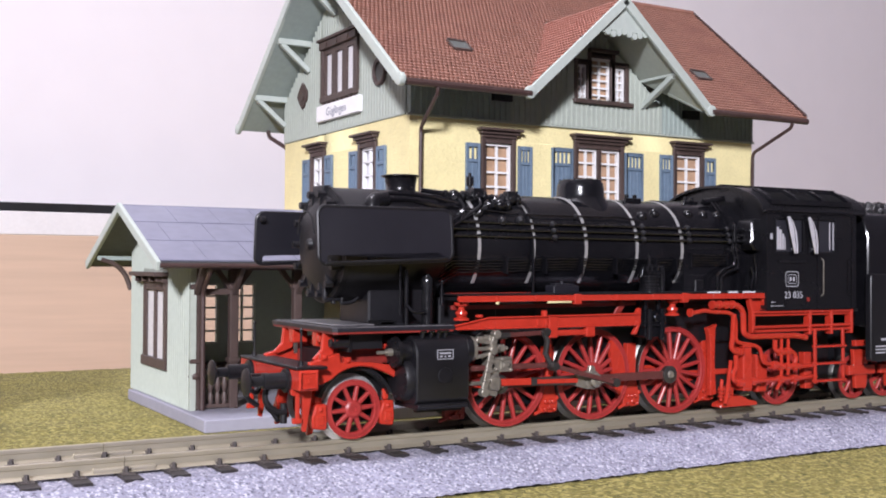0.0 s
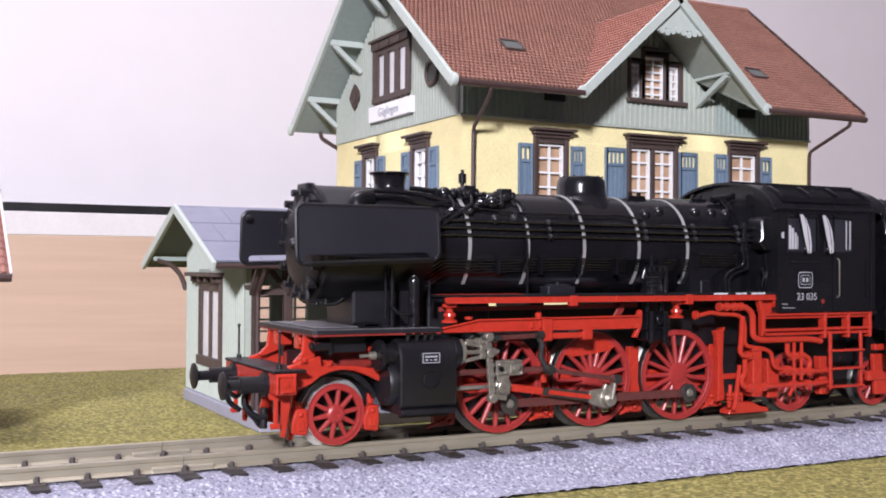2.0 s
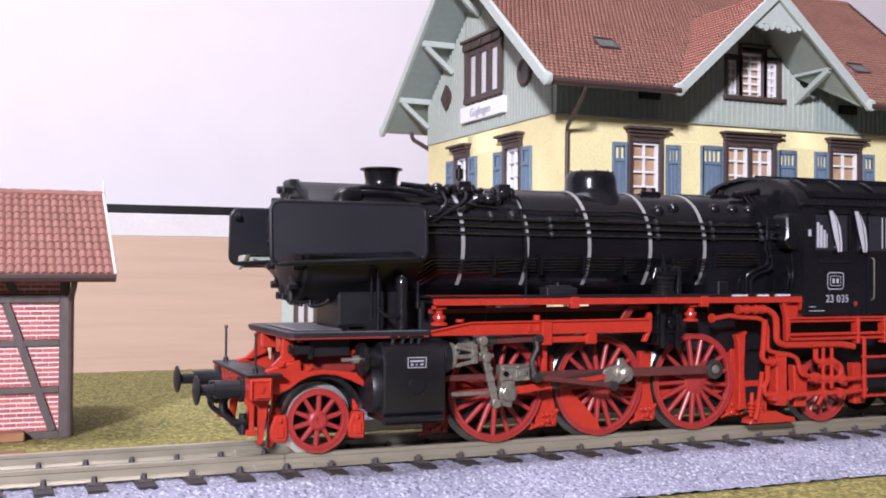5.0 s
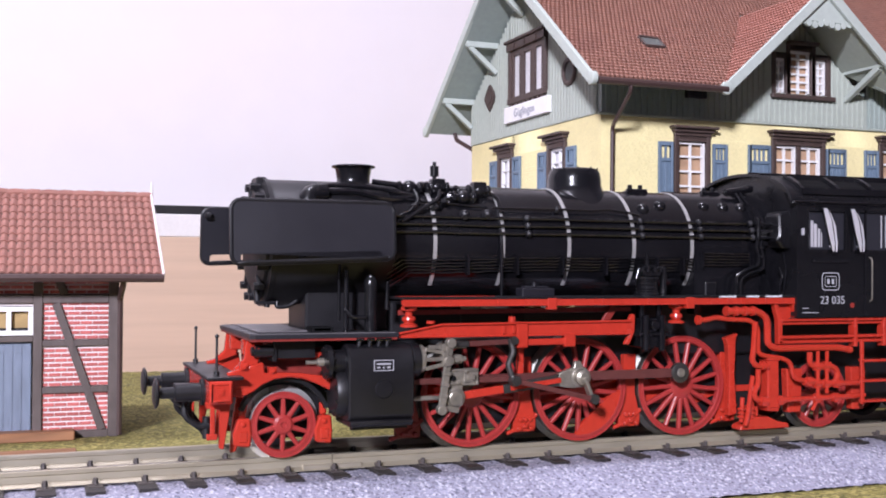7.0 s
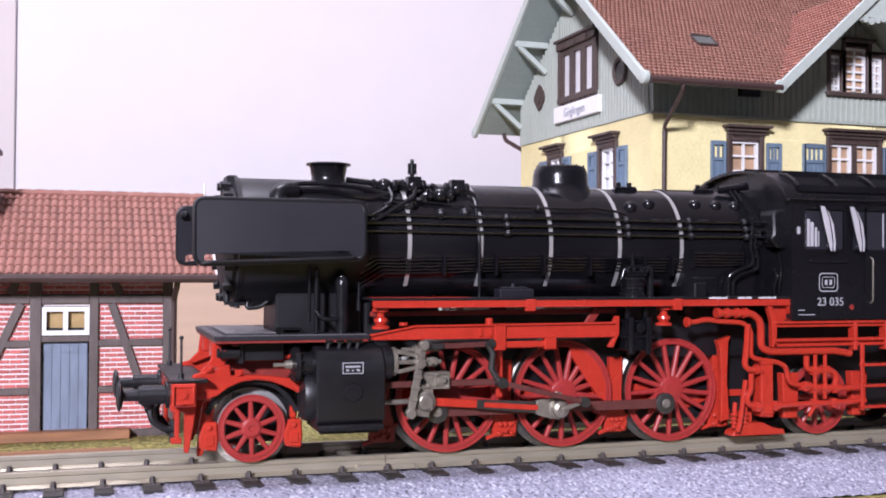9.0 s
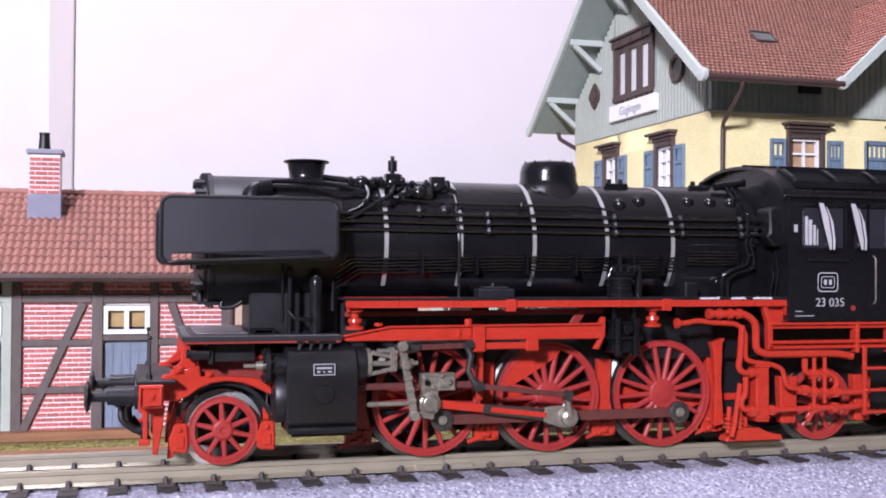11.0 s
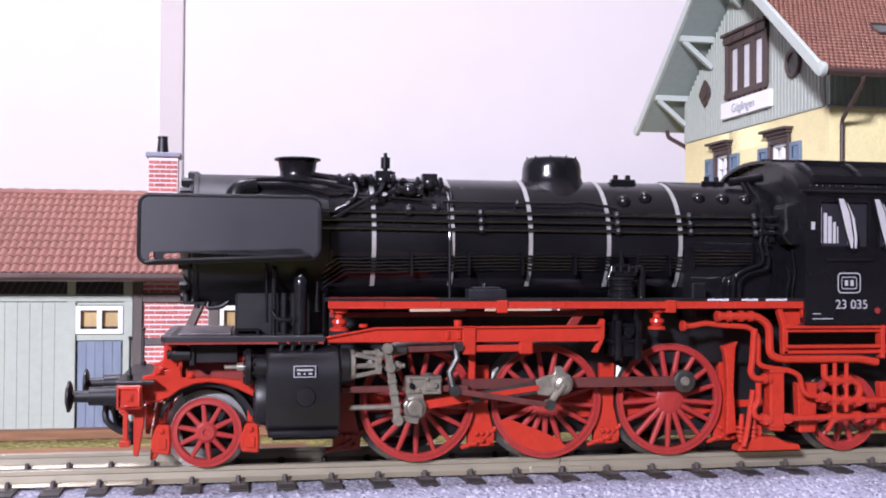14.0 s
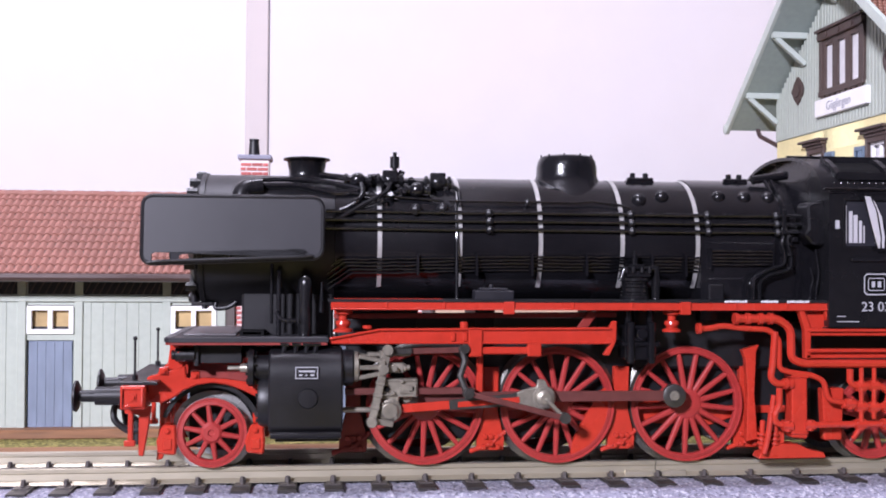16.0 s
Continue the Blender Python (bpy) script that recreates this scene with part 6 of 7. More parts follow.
        for k in range(3):
            box(v, x - 3.0, x + 3.0, 76.7, 77.1, 84.8 + 0.8 * k, 85.2 + 0.8 * k)
        put("wall_vent", v, BLACK_MATT, "small black vent box")
    for x, y in ((182, 79.6), (279.5, 79.6)):
        s_ = bm_()
        z = main_z(y)
        o = Vector((x, y, z))
        for a, b_ in ((-3.6, -2.9), (2.9, 3.6)):
            slab(s_, o + Vector((a + 0.35, 0, 0)) - up * 2.7 + n * 0.9, o + Vector((a + 0.35, 0, 0)) + up * 2.7 + n * 0.9, 0.6, 0.7, n)
        slab(s_, o + Vector((-3.2, 0, 0)) - up * 2.8 + n * 1.1, o + Vector((3.2, 0, 0)) - up * 2.5 + n * 0.9, 0.6, 0.7, n)
        slab(s_, o + Vector((-3.2, 0, 0)) + up * 2.8 + n * 1.2, o + Vector((3.2, 0, 0)) + up * 2.5 + n * 1.0, 0.6, 0.9, n)
        S = put("skylight", s_, BROWN, "small roof skylight")
        gl = slab(bm_(), o - up * 2.6 + n * 0.95, o + up * 2.6 + n * 0.95, 6.0, 0.3, n)
        put("skylight_pane", gl, DARK_BOARD, parent=S)

    # windows
    def window(u0, u1, z0, z1, sashes, panes_h, pane, turn, lint=True, shutters=None, rows=5):
        """Brown surround, white sashes with glazing bars, cornice and louvred shutters."""
        fix = (lambda b: on_side(b, 165)) if turn else (lambda b: shift(b, 79))
        b = bm_()
        t = 1.5
        for a in ((u0 - t, u0, z0 - 1, z1 + 1.6), (u1, u1 + t, z0 - 1, z1 + 1.6)):
            box(b, a[0], a[1], -0.9, 1.2, a[2], a[3])
        box(b, u0, u1, -0.9, 1.2, z1, z1 + 1.6)
        W = put("window", fix(b), BROWN, "brown framed window with white sashes", bevel=0.12)
        if lint:
            b = boxed(u0 - 3.0, u1 + 3.0, -3.4, 0, z1 + 3.6, z1 + 4.4)
            box(b, u0 - 2.2, u1 + 2.2, -2.2, 0, z1 + 2.6, z1 + 3.6), box(b, u0 - 1.6, u1 + 1.6, -1.3, 0, z1 + 1.6, z1 + 2.6)
            put("cornice", fix(b), BROWN, parent=W, bevel=0.15)
        wd = (u1 - u0) / sashes
        for k in range(sashes):
            a, c_ = u0 + wd * k, u0 + wd * (k + 1)
            if k:
                put("mullion", fix(boxed(a - 0.7, a + 0.7, -0.7, 1.0, z0, z1)), BROWN, parent=W)
                a += 0.7
            if k < sashes - 1:
                c_ -= 0.7
            b = bm_()
            f = 0.75
            box(b, a, a + f, 0.2, 1.4, z0, z1), box(b, c_ - f, c_, 0.2, 1.4, z0, z1), box(b, a + f, c_ - f, 0.2, 1.4, z1 - f, z1)
            for i in range(1, panes_h):
                m = a + (c_ - a) * i / panes_h
                box(b, m - 0.3, m + 0.3, 0.4, 1.3, z0, z1 - f)
            for i in range(1, rows + 1):
                z = z1 - (z1 - z0) * i / (rows + 0.5)
                box(b, a + f, c_ - f, 0.45, 1.25, z - 0.3, z + 0.3)
            put("sash", fix(b), WHITE, "white sash", parent=W)
            put("pane", fix(boxed(a, c_, 1.7, 1.9, z0, z1)), pane, parent=W)
        for s0, s1 in shutters or ():
            b = boxed(s0, s0 + 0.9, -1.0, -0.1, z0, z1 - 0.4)
            box(b, s1 - 0.9, s1, -1.0, -0.1, z0, z1 - 0.4), box(b, s0 + 0.9, s1 - 0.9, -1.0, -0.1, z1 - 1.6, z1 - 0.4), box(b, s0 + 0.9, s1 - 0.9, -1.0, -0.1, z1 - 6.2, z1 - 5.2)
            box(b, s0 + 0.9, s1 - 0.9, -0.55, -0.1, z0, z1 - 6.2)
            n_ = max(2, int((s1 - s0) / 1.7))
            for k in range(1, n_):
                u = s0 + 0.9 + (s1 - s0 - 1.8) * k / n_
                box(b, u - 0.25, u + 0.25, -0.85, -0.1, z1 - 5.2, z1 - 1.6), box(b, u - 0.3, u + 0.3, -0.9, -0.5, z0, z1 - 6.6)
            put("shutter", fix(b), SHUTTER, "blue-grey wooden shutter", parent=W, bevel=0.08)

    window(191.0, 200.6, 47, 71.4, 1, 2, PANE, False, True, ((184.0, 189.0), (203.0, 208.2)))
    window(226.0, 243.4, 47, 71.8, 2, 2, PANE, False, True, ((215.8, 224.0), (245.4, 253.0)))
    window(267.8, 278.8, 47, 72.0, 1, 2, PANE, False, True, ((260.4, 266.0), (280.6, 285.6)))
    window(140.8, 150.2, 47, 71.2, 1, 2, PANE_WHITE, True, True, ((152.2, 158.2), (133.0, 138.8)))
    window(101.3, 111.2, 47, 70.8, 1, 2, PANE_WHITE, True, True, ((113.3, 119.2), (93.4, 99.2)))
    window(225.7, 229.9, 88.4, 99.0, 1, 2, PANE, False, False, (), 4)
    window(231.1, 239.5, 88.4, 101.6, 1, 2, PANE, False, False, (), 5)
    window(240.7, 245.3, 88.4, 99.2, 1, 2, PANE, False, False, (), 4)
    put("window_sill", boxed(223.5, 247.6, 76.6, 79, 86.2, 87.6), BROWN, bevel=0.2)
    put("window_cornice", boxed(229.7, 241.1, 76.2, 79, 103.2, 104.3), BROWN, bevel=0.2)
    # gable window: three tall white lights in a brown surround
    b = boxed(112.6, 141.8, -1.2, 0.6, 89.0, 91.0)
    box(b, 112.6, 114.6, -1.0, 0.6, 91, 109), box(b, 139.8, 141.8, -1.0, 0.6, 91, 109), box(b, 112.6, 141.8, -1.6, 0.6, 107.0, 109.6), box(b, 112.0, 142.4, -2.4, 0.6, 109.6, 110.6)
    W = put("window", on_side(b, 164.6), BROWN, "brown gable window with three white lights", bevel=0.15)
    for k in range(3):
        u = 114.6 + 8.4 * k
        put("pane", on_side(boxed(u, u + 8.4, 0.2, 0.5, 91, 107), 164.6), PANE_WHITE, parent=W)
        b = boxed(u, u + 1.7, -0.6, 0.15, 91, 107)
        box(b, u + 6.7, u + 8.4, -0.6, 0.15, 91, 107), box(b, u + 1.7, u + 6.7, -0.5, 0.15, 105.2, 107)
        put("mullion", on_side(b, 164.6), BROWN, parent=W)
        put("ornament", on_side(lathe(bm_(), [(0.9, -2.0), (0.9, -1.0)], at=(u + 4.2, 0, 108.3), axis="y", n=10), 164.6), BROWN, parent=W)
    sill = bm_()
    for k in range(8):
        lathe(sill, [(1.0, -0.9), (1.0, 0)], at=(115 + 3.5 * k, 0, 89.0), axis="y", n=10)
    put("sill_scallop", on_side(sill, 164.6), BROWN, parent=W)
    for u in (158.2, 97.0):
        if u > 120:
            b = prism(bm_(), [(u - 4.6, 93.8), (u - 2.6, 91.2), (u, 89.0), (u + 2.6, 91.2), (u + 4.6, 93.8), (u + 2.6, 96.4), (u, 98.6), (u - 2.6, 96.4)], "y", -0.9, 0.1)
            lathe(b, [(2.4, -1.3), (2.2, -0.9)], at=(u, 0, 93.8), axis="y", n=14)
        else:
            b = lathe(bm_(), [(2.9, 0.0), (4.4, 0.0), (4.4, -1.0), (3.9, -1.3), (2.9, -1.0), (2.9, 0.0)], at=(u, 0, 93.4), axis="y", n=24, closed=False)
            # dark disc stands in for the shade inside the ring
            put("vent_disc", on_side(lathe(bm_(), [(2.95, -0.5), (0.05, -0.55)], at=(u, 0, 93.4), axis="y", n=20), 164.6), DARK_BOARD, "dark disc in place of a shaded round opening")
        put("gable_vent", on_side(b, 164.6), BROWN, "dark brown gable vent", bevel=0.15)
    S = put("name_board", on_side(boxed(109.8, 143.4, -1.6, 0.0, 82.6, 88.0), 164.6), WHITE, "white station name board", bevel=0.15)
    writing("station_name", "Güglingen", 4.0, (162.9, 127.0, 85.2), (90, 0, -90), SIGN_INK, S, "black lettering")
    return H


def shift(bm, y):
    bmesh.ops.translate(bm, vec=(0, y, 0), verts=bm.verts)
    return bm


solid("pavement", prism(bm_(), [(98.8, 62), (330, 62), (330, 190), (163, 190), (163, 139), (98.8, 139)], "z", FOAM_TOP, -5.0), SLABMAT, "lavender grey paving slab round the station", kind="structure", bevel=0.3)
station()


def shelter():
    B = Vector((130, 105, -5.0))
    H = thing("waiting_shelter", B, "pale green open waiting shelter with slate-blue roof beside the station", "shelter")
    put = lambda name, bm, m, label="", bevel=0.0, parent=None: part(name, bm, m, parent or H, label, bevel, at=(-B if parent is None else (0, 0, 0)))
    zt = lambda y: 34.2 + 0.40 * (y - 71 if y < 112 else 153 - y)
    g = holed(bm_(), 80, 142, -5, 36.5, 0, 1.6, [(104.3, 122.6, 6.5, 26.2)])
    prism(g, [(80, 36.5), (142, 36.5), (112, 48.5)], "y", 0, 1.6)
    put("gable_wall", on_side(g, 100.4), LEAF_GREEN, "pale green boarded end wall")
    [put("batten", on_side(b, 100.4), LEAF_GREEN) for b in battens(80.5, 141.5, 2.1, lambda u: 3.6 if 100.5 < u < 127 else zt(u) - 1.5, -4.9)]
    [put("batten", on_side(b, 100.4), LEAF_GREEN) for b in battens(101, 127, 2.1, lambda u: zt(u) - 1.5, 32.2)]
    b = boxed(101.2, 104.3, -0.6, 0.6, 5.0, 28.4)
    box(b, 122.6, 126.0, -0.6, 0.6, 5.0, 28.4), box(b, 104.3, 122.6, -0.6, 0.6, 26.0, 28.4), box(b, 100.4, 126.8, -1.0, 0.6, 3.8, 6.6), box(b, 112.2, 114.6, -0.5, 0.6, 6.6, 26.0)
    W = put("window", on_side(b, 100.4), BROWN, "brown two-light window", bevel=0.15)
    b = boxed(99.6, 128.4, -4.4, 0.2, 30.2, 31.4)
    for u in (102.4, 110.0, 117.6, 125.2):
        box(b, u - 0.6, u + 0.6, -3.2, 0.2, 28.6, 30.2)
    box(b, 101.4, 126.6, -1.8, 0.2, 28.4, 30.4)
    put("cornice", on_side(b, 100.4), BROWN, parent=W, bevel=0.15)
    for u in (104.3, 114.6):
        put("pane", on_side(boxed(u, u + 8.0, 0.1, 0.4, 6.6, 26.2), 100.4), PANE_WHITE, parent=W)
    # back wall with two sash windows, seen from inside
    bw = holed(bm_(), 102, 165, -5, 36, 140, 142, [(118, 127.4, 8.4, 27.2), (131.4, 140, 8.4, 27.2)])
    # darker green puts the shelter's inner shade into the wall colour
    put("back_wall", bw, GREEN_SHADED, "back wall, green darkened for the shelter's inner shade")
    for u0, u1 in ((118, 127.4), (131.4, 140)):
        W = put("back_window", holed(bm_(), u0 - 0.35, u1 + 0.35, 8.1, 27.5, 139.6, 140.6, [(u0 + 0.35, u1 - 0.35, 8.7, 26.9)]), LIGHT_GREEN, "multi-pane back window")
        m = (u0 + u1) / 2
        put("mullion", boxed(m - 0.35, m + 0.35, 139.65, 140.55, 8.7, 26.9), LIGHT_GREEN, parent=W)
        for k in range(1, 5):
            z = 8.4 + 18.8 * k / 5
            put("glazing_bar", boxed(u0 + 0.35, u1 - 0.35, 139.75, 140.45, z - 0.3, z + 0.3), LIGHT_GREEN, parent=W)
    put("bench", boxed(104, 160, 131, 139.8, 1.0, 2.2), BROWN, "brown bench", bevel=0.2)
    # posts, brackets, balustrade
    for x in (102.0, 112.6, 131.0, 149.0):
        b = boxed(x - 1.2, x + 1.2, 80.2, 82.6, -5, 33.0)
        box(b, x - 1.6, x + 1.6, 79.8, 83.0, 7.4, 8.6), box(b, x - 1.6, x + 1.6, 79.8, 83.0, 27.0, 28.4), lathe(b, [(1.5, 3), (1.8, 4), (1.5, 5)], at=(x, 81.4, 0), n=12)
        put("post", b, BROWN, "dark brown turned post", bevel=0.2)
        for s in (-1, 1):
            if 101 < x + s * 5 < 160:
                put("brace", slab(bm_(), (x + s * 1, 81.4, 27.5), (x + s * 5.6, 81.4, 33.5), 1.3, 1.3), BROWN)
        put("brace", slab(bm_(), (x, 80.5, 26), (x, 74, 33.0), 1.3, 1.3, (1, 0, 0)), BROWN)
    put("beam", boxed(100.8, 165, 80.4, 82.4, 32.2, 34.4), BROWN, bevel=0.2)
    put("rail", boxed(103.2, 111.4, 80.6, 82.2, 25.6, 27.2), BROWN)
    rail = put("balustrade", boxed(103.2, 111.4, 80.6, 82.2, 4.2, 5.4), BROWN, "brown turned balustrade", bevel=0.15)
    put("bottom_rail", boxed(103.2, 111.4, 80.6, 82.2, -4.6, -3.6), BROWN, parent=rail)
    for k in range(4):
        x = 104.6 + 1.9 * k
        put("baluster", lathe(bm_(), [(0.5, -3.6), (0.8, -1.5), (0.4, -0.5), (0.8, 1.0), (0.75, 2.2), (0.4, 4.2)], at=(x, 81.4, 0), n=8), BROWN, parent=rail)
    # roof with broad sheets
    for s in (-1, 1):
        y0 = 112 + s * 41
        nrm = Vector((0, s * 0.385, 1)).normalized()
        r = bm_()
        pts = [(89.5, y0, 34.2), (164.6, y0, 34.2), (164.6, 112, 50.0), (89.5, 112, 50.0)]
        top, low = [r.verts.new(Vector(p)) for p in pts], [r.verts.new(Vector(p) - nrm * 1.1) for p in pts]
        r.faces.new(top), r.faces.new(low)
        for i in range(4):
            r.faces.new([top[i], low[i], low[(i + 1) % 4], top[(i + 1) % 4]])
        bmesh.ops.recalc_face_normals(r, faces=r.faces)
        # dark colour stands in for the shade under this roof
        put("roof_boarding", r, DARK_BOARD, "roof boarding, coloured dark for its unlit underside")
        rnd = random.Random(7)
        along = Vector((0, -s * 41, 15.8)).normalized()
        for j in range(3):
            for i in range(6):
                x0 = 89.7 + 12.5 * i - (6.0 if j % 2 else 0)
                a, b_ = max(x0, 89.7), min(x0 + 12.35, 164.4)
                if b_ - a < 1:
                    continue
                o = Vector((0, y0, 34.2))
                p0, p1 = o + along * (14.7 * j) + nrm * (0.5 + 0.05 * rnd.random()), o + along * min(14.7 * (j + 1) + 0.6, 43.9) + nrm * 0.28
                mid = Vector(((a + b_) / 2, 0, 0))
                put("roof_sheet", slab(bm_(), mid + p0, mid + p1, b_ - a, 0.45, nrm), SLATE, parent=None)
        b = slab(bm_(), (89.2, y0 + s * 0.6, 33.2), (89.2, 112 - s * 0.3, 49.9), 1.2, 2.6, (0, 0, 1))
        put("bargeboard", b, LIGHT_GREEN, "pale green bargeboard", bevel=0.2)
        put("gutter", tube(bm_(), [(89.5, y0 + s * 0.5, 33.4), (164, y0 + s * 0.5, 33.4)], 0.7), GUTTER, "brown gutter")
    put("roof_ridge", tube(bm_(), [(89.5, 112, 50.2), (164.6, 112, 50.2)], 0.5), SLATE)
    put("soffit_beam", slab(bm_(), (90, 143, 35.4), (101, 143, 35.4), 1.4, 1.4), GREEN_SHADED, bevel=0.2)
    put("eaves_bracket", tube(bm_(), soft_path([(91.0, 142.5, 35.0), (95.5, 142.5, 33.6), (98.6, 142.5, 30.4), (100.2, 142.5, 25.6)], 2.0, 4), 0.8), BROWN)
    put("downpipe", tube(bm_(), soft_path([(103.2, 72.5, 33), (103.2, 73.5, 31), (103.6, 79.4, 26.5), (103.6, 79.4, -4.9)], 1.5), 0.7), GUTTER, "brown downpipe")


shelter()


def shed():
    X0, X1, Y = -112.0, 31.6, 80.0
    B = Vector((-40, 100, FOAM_TOP))
    H = thing("goods_shed", B, "half-timbered brick and green board shed with terracotta roof", "shed")
    put = lambda name, bm, m, label="", bevel=0.0, parent=None: part(name, bm, m, parent or H, label, bevel, at=(-B if parent is None else (0, 0, 0)))
    doors = [(1.0, 11.9), (-33.0, -22.0), (-67.2, -56.2)]
    holes = [(a, b, -7.6, 15.0) for a, b in doors] + [(a, b, 16.4, 23.6) for a, b in doors]
    put("mortar_wall", holed(bm_(), -19.4, X1 - 0.6, FOAM_TOP, 31, Y, Y + 2, holes[:1] + holes[3:4]), MORTAR, "white mortar behind the bricks")
    put("board_wall", holed(bm_(), X0, -19.4, FOAM_TOP, 31, Y, Y + 2, [h for h in holes if h[0] < -19]), LEAF_GREEN, "pale green boarded wall")
    put("end_wall", boxed(X1 - 1.8, X1 - 0.6, Y + 2, 124, FOAM_TOP, 31), MORTAR)
    put("end_wall", prism(bm_(), [(Y, 31), (124, 31), (102, 48)], "x", X1 - 1.8, X1 - 0.6), BROWN)
    put("back_wall", boxed(X0, X1 - 0.6, 124, 126, FOAM_TOP, 31), MORTAR)
    # timber frame
    t0, t1 = Y - 1.0, Y + 0.4
    timbers = [(X1 - 2.4, X1, FOAM_TOP, 31)] + [(a, b, FOAM_TOP, 31) for a, b in ((-19.6, -17.4), (-1.6, 1.0), (11.9, 14.0))]
    for a, b, c, d in timbers:
        put("timber_post", boxed(a, b, t0, t1, c, d), TIMBER, "dark brown timber post", bevel=0.15)
    for z0, z1 in ((24.2, 26.4), (13.8, 15.4), (2.5, 4.1), (FOAM_TOP, -6.6)):
        for a, b in ((-17.4, -1.6), (14.0, X1 - 2.4)):
            put("timber_rail", boxed(a, b, t0 + 0.1, t1, z0, z1), TIMBER, bevel=0.15)
    put("timber_rail", boxed(1.0, 11.9, t0 + 0.1, t1, 24.2, 26.4), TIMBER, bevel=0.15)
    put("timber_rail", boxed(1.0, 11.9, t0 + 0.1, t1, 15.0, 16.4), TIMBER, bevel=0.15)
    for p, q in (((17.0, 24.2), (27.8, -6.6)), ((-3.6, 24.2), (-17.2, -6.6)), ((17, 31), (19, 26.4)), ((-4, 31), (-6, 26.4))):
        put("timber_brace", slab(bm_(), (p[0], Y - 0.28, p[1]), (q[0], Y - 0.28, q[1]), 1.3, 1.9, (1, 0, 0)), TIMBER, bevel=0.12)
    # green part: framing strips, board joints, lattice vents
    for a, b in ((-21.8, -19.7), (-35.0, -33.0), (-55.9, -54.0), (-69.4, -67.4), (-100, -98)):
        put("green_post", boxed(a, b, Y - 0.6, Y + 0.2, 24.6 if a < -25 and a not in (-35.0, -69.4, -55.9) else FOAM_TOP + 0.3, 31), LEAF_GREEN, bevel=0.12)
    put("green_rail", boxed(X0, -19.7, Y - 0.7, Y + 0.2, 24.4, 25.8), LEAF_GREEN, bevel=0.12)
    x = -110.5
    while x < -21:
        if not any(a - 1.5 < x < b + 1.5 for a, b in doors):
            put("board", boxed(x - 1.41, x + 1.41, Y - 0.18, Y + 0.1, FOAM_TOP + 0.2, 24.3), LEAF_GREEN, bevel=0.08)
        x += 2.85
    for a, b in ((-54, -35), (-33, -22), (-67, -56), (-98, -69.6)):
        v = boxed(a, b, Y - 0.12, Y + 0.1, 26.2, 30.6)
        V = put("vent_backing", v, BLACK_MATT, "dark lattice vent under the eaves")
        n = int((b - a) / 1.6)
        for i in range(n):
            u = a + (i + 0.2) * (b - a) / n
            put("lattice_strip", slab(bm_(), (u, Y - 0.3, 26.3), (min(u + 2.2, b), Y - 0.3, 30.5), 0.2, 0.3, (1, 0, 0)), BROWN, parent=V)
    # doors and their top windows
    for a, b in doors:
        D = put("door", boxed(a + 0.3, b - 0.3, Y + 0.5, Y + 1.5, -7.6, 14.9), SHED_DOOR, "blue-grey boarded door")
        n = 5
        for i in range(n):
            u0, u1 = a + 0.4 + (b - a - 0.8) * i / n, a + 0.4 + (b - a - 0.8) * (i + 1) / n
            bm = boxed(u0 + 0.05, u1 - 0.05, Y + 0.3, Y + 0.6, -7.4, 14.5)
            box(bm, u0 + 0.05, u1 - 0.05, Y + 0.15, Y + 0.3, 12.4, 14.4)
            put("door_board", bm, SHED_DOOR, parent=D)
        wf = bm_()
        z0, z1 = 16.6, 23.4
        for q in ((a, b, z0, z0 + 1.1), (a, b, z1 - 1.1, z1), (a, a + 1.1, z0 + 1.1, z1 - 1.1), (b - 1.1, b, z0 + 1.1, z1 - 1.1), ((a + b) / 2 - 0.55, (a + b) / 2 + 0.55, z0 + 1.1, z1 - 1.1)):
            box(wf, q[0], q[1], Y - 0.6, Y + 0.6, q[2], q[3])
        W = put("door_window", wf, WHITE, "white framed window over the door")
        for u0, u1 in ((a + 1.1, (a + b) / 2 - 0.55), ((a + b) / 2 + 0.55, b - 1.1)):
            put("pane", boxed(u0, u1, Y + 0.8, Y + 1.0, z0 + 1.1, z1 - 1.1), PANE_YELLOW, parent=W)
            put("dark_reveal", boxed(u0, u1, Y + 0.55, Y + 0.78, z0 + 1.1, z0 + 1.7), BLACK_MATT, parent=W)
    # roof
    sl = 0.655
    zr, ze = 31.3 + sl * 31, 31.3
    for s in (-1, 1):
        y0 = 102 + s * 31
        nrm = Vector((0, s * sl, 1)).normalized()
        along = Vector((0, -s, sl)).normalized()
        r = bm_()
        pts = [(X0 - 4, y0, ze), (41.0, y0, ze), (41.0, 102, zr), (X0 - 4, 102, zr)]
        top, low = [r.verts.new(Vector(p)) for p in pts], [r.verts.new(Vector(p) - nrm * 1.2) for p in pts]
        r.faces.new(top), r.faces.new(low)
        for i in range(4):
            r.faces.new([top[i], low[i], low[(i + 1) % 4], top[(i + 1) % 4]])
        bmesh.ops.recalc_face_normals(r, faces=r.faces)
        put("roof_deck", r, BROWN)
        put("verge_board", slab(bm_(), (41.2, y0 + s * 0.5, ze - 0.4), (41.2, 102, zr + 0.4), 0.6, 1.7, (0, 0, 1)), TRIMPAINT, "pale verge board", bevel=0.15)
        put("gutter", tube(bm_(), [(X0 - 4, y0 + s * 0.7, ze - 0.9), (41.2, y0 + s * 0.7, ze - 0.9)], 1.0), GUTTER, "brown gutter")
    put("finial", cyl(bm_(), (41.3, 102, zr), (41.3, 102, zr + 4.2), 0.5, 0.15), WHITE)
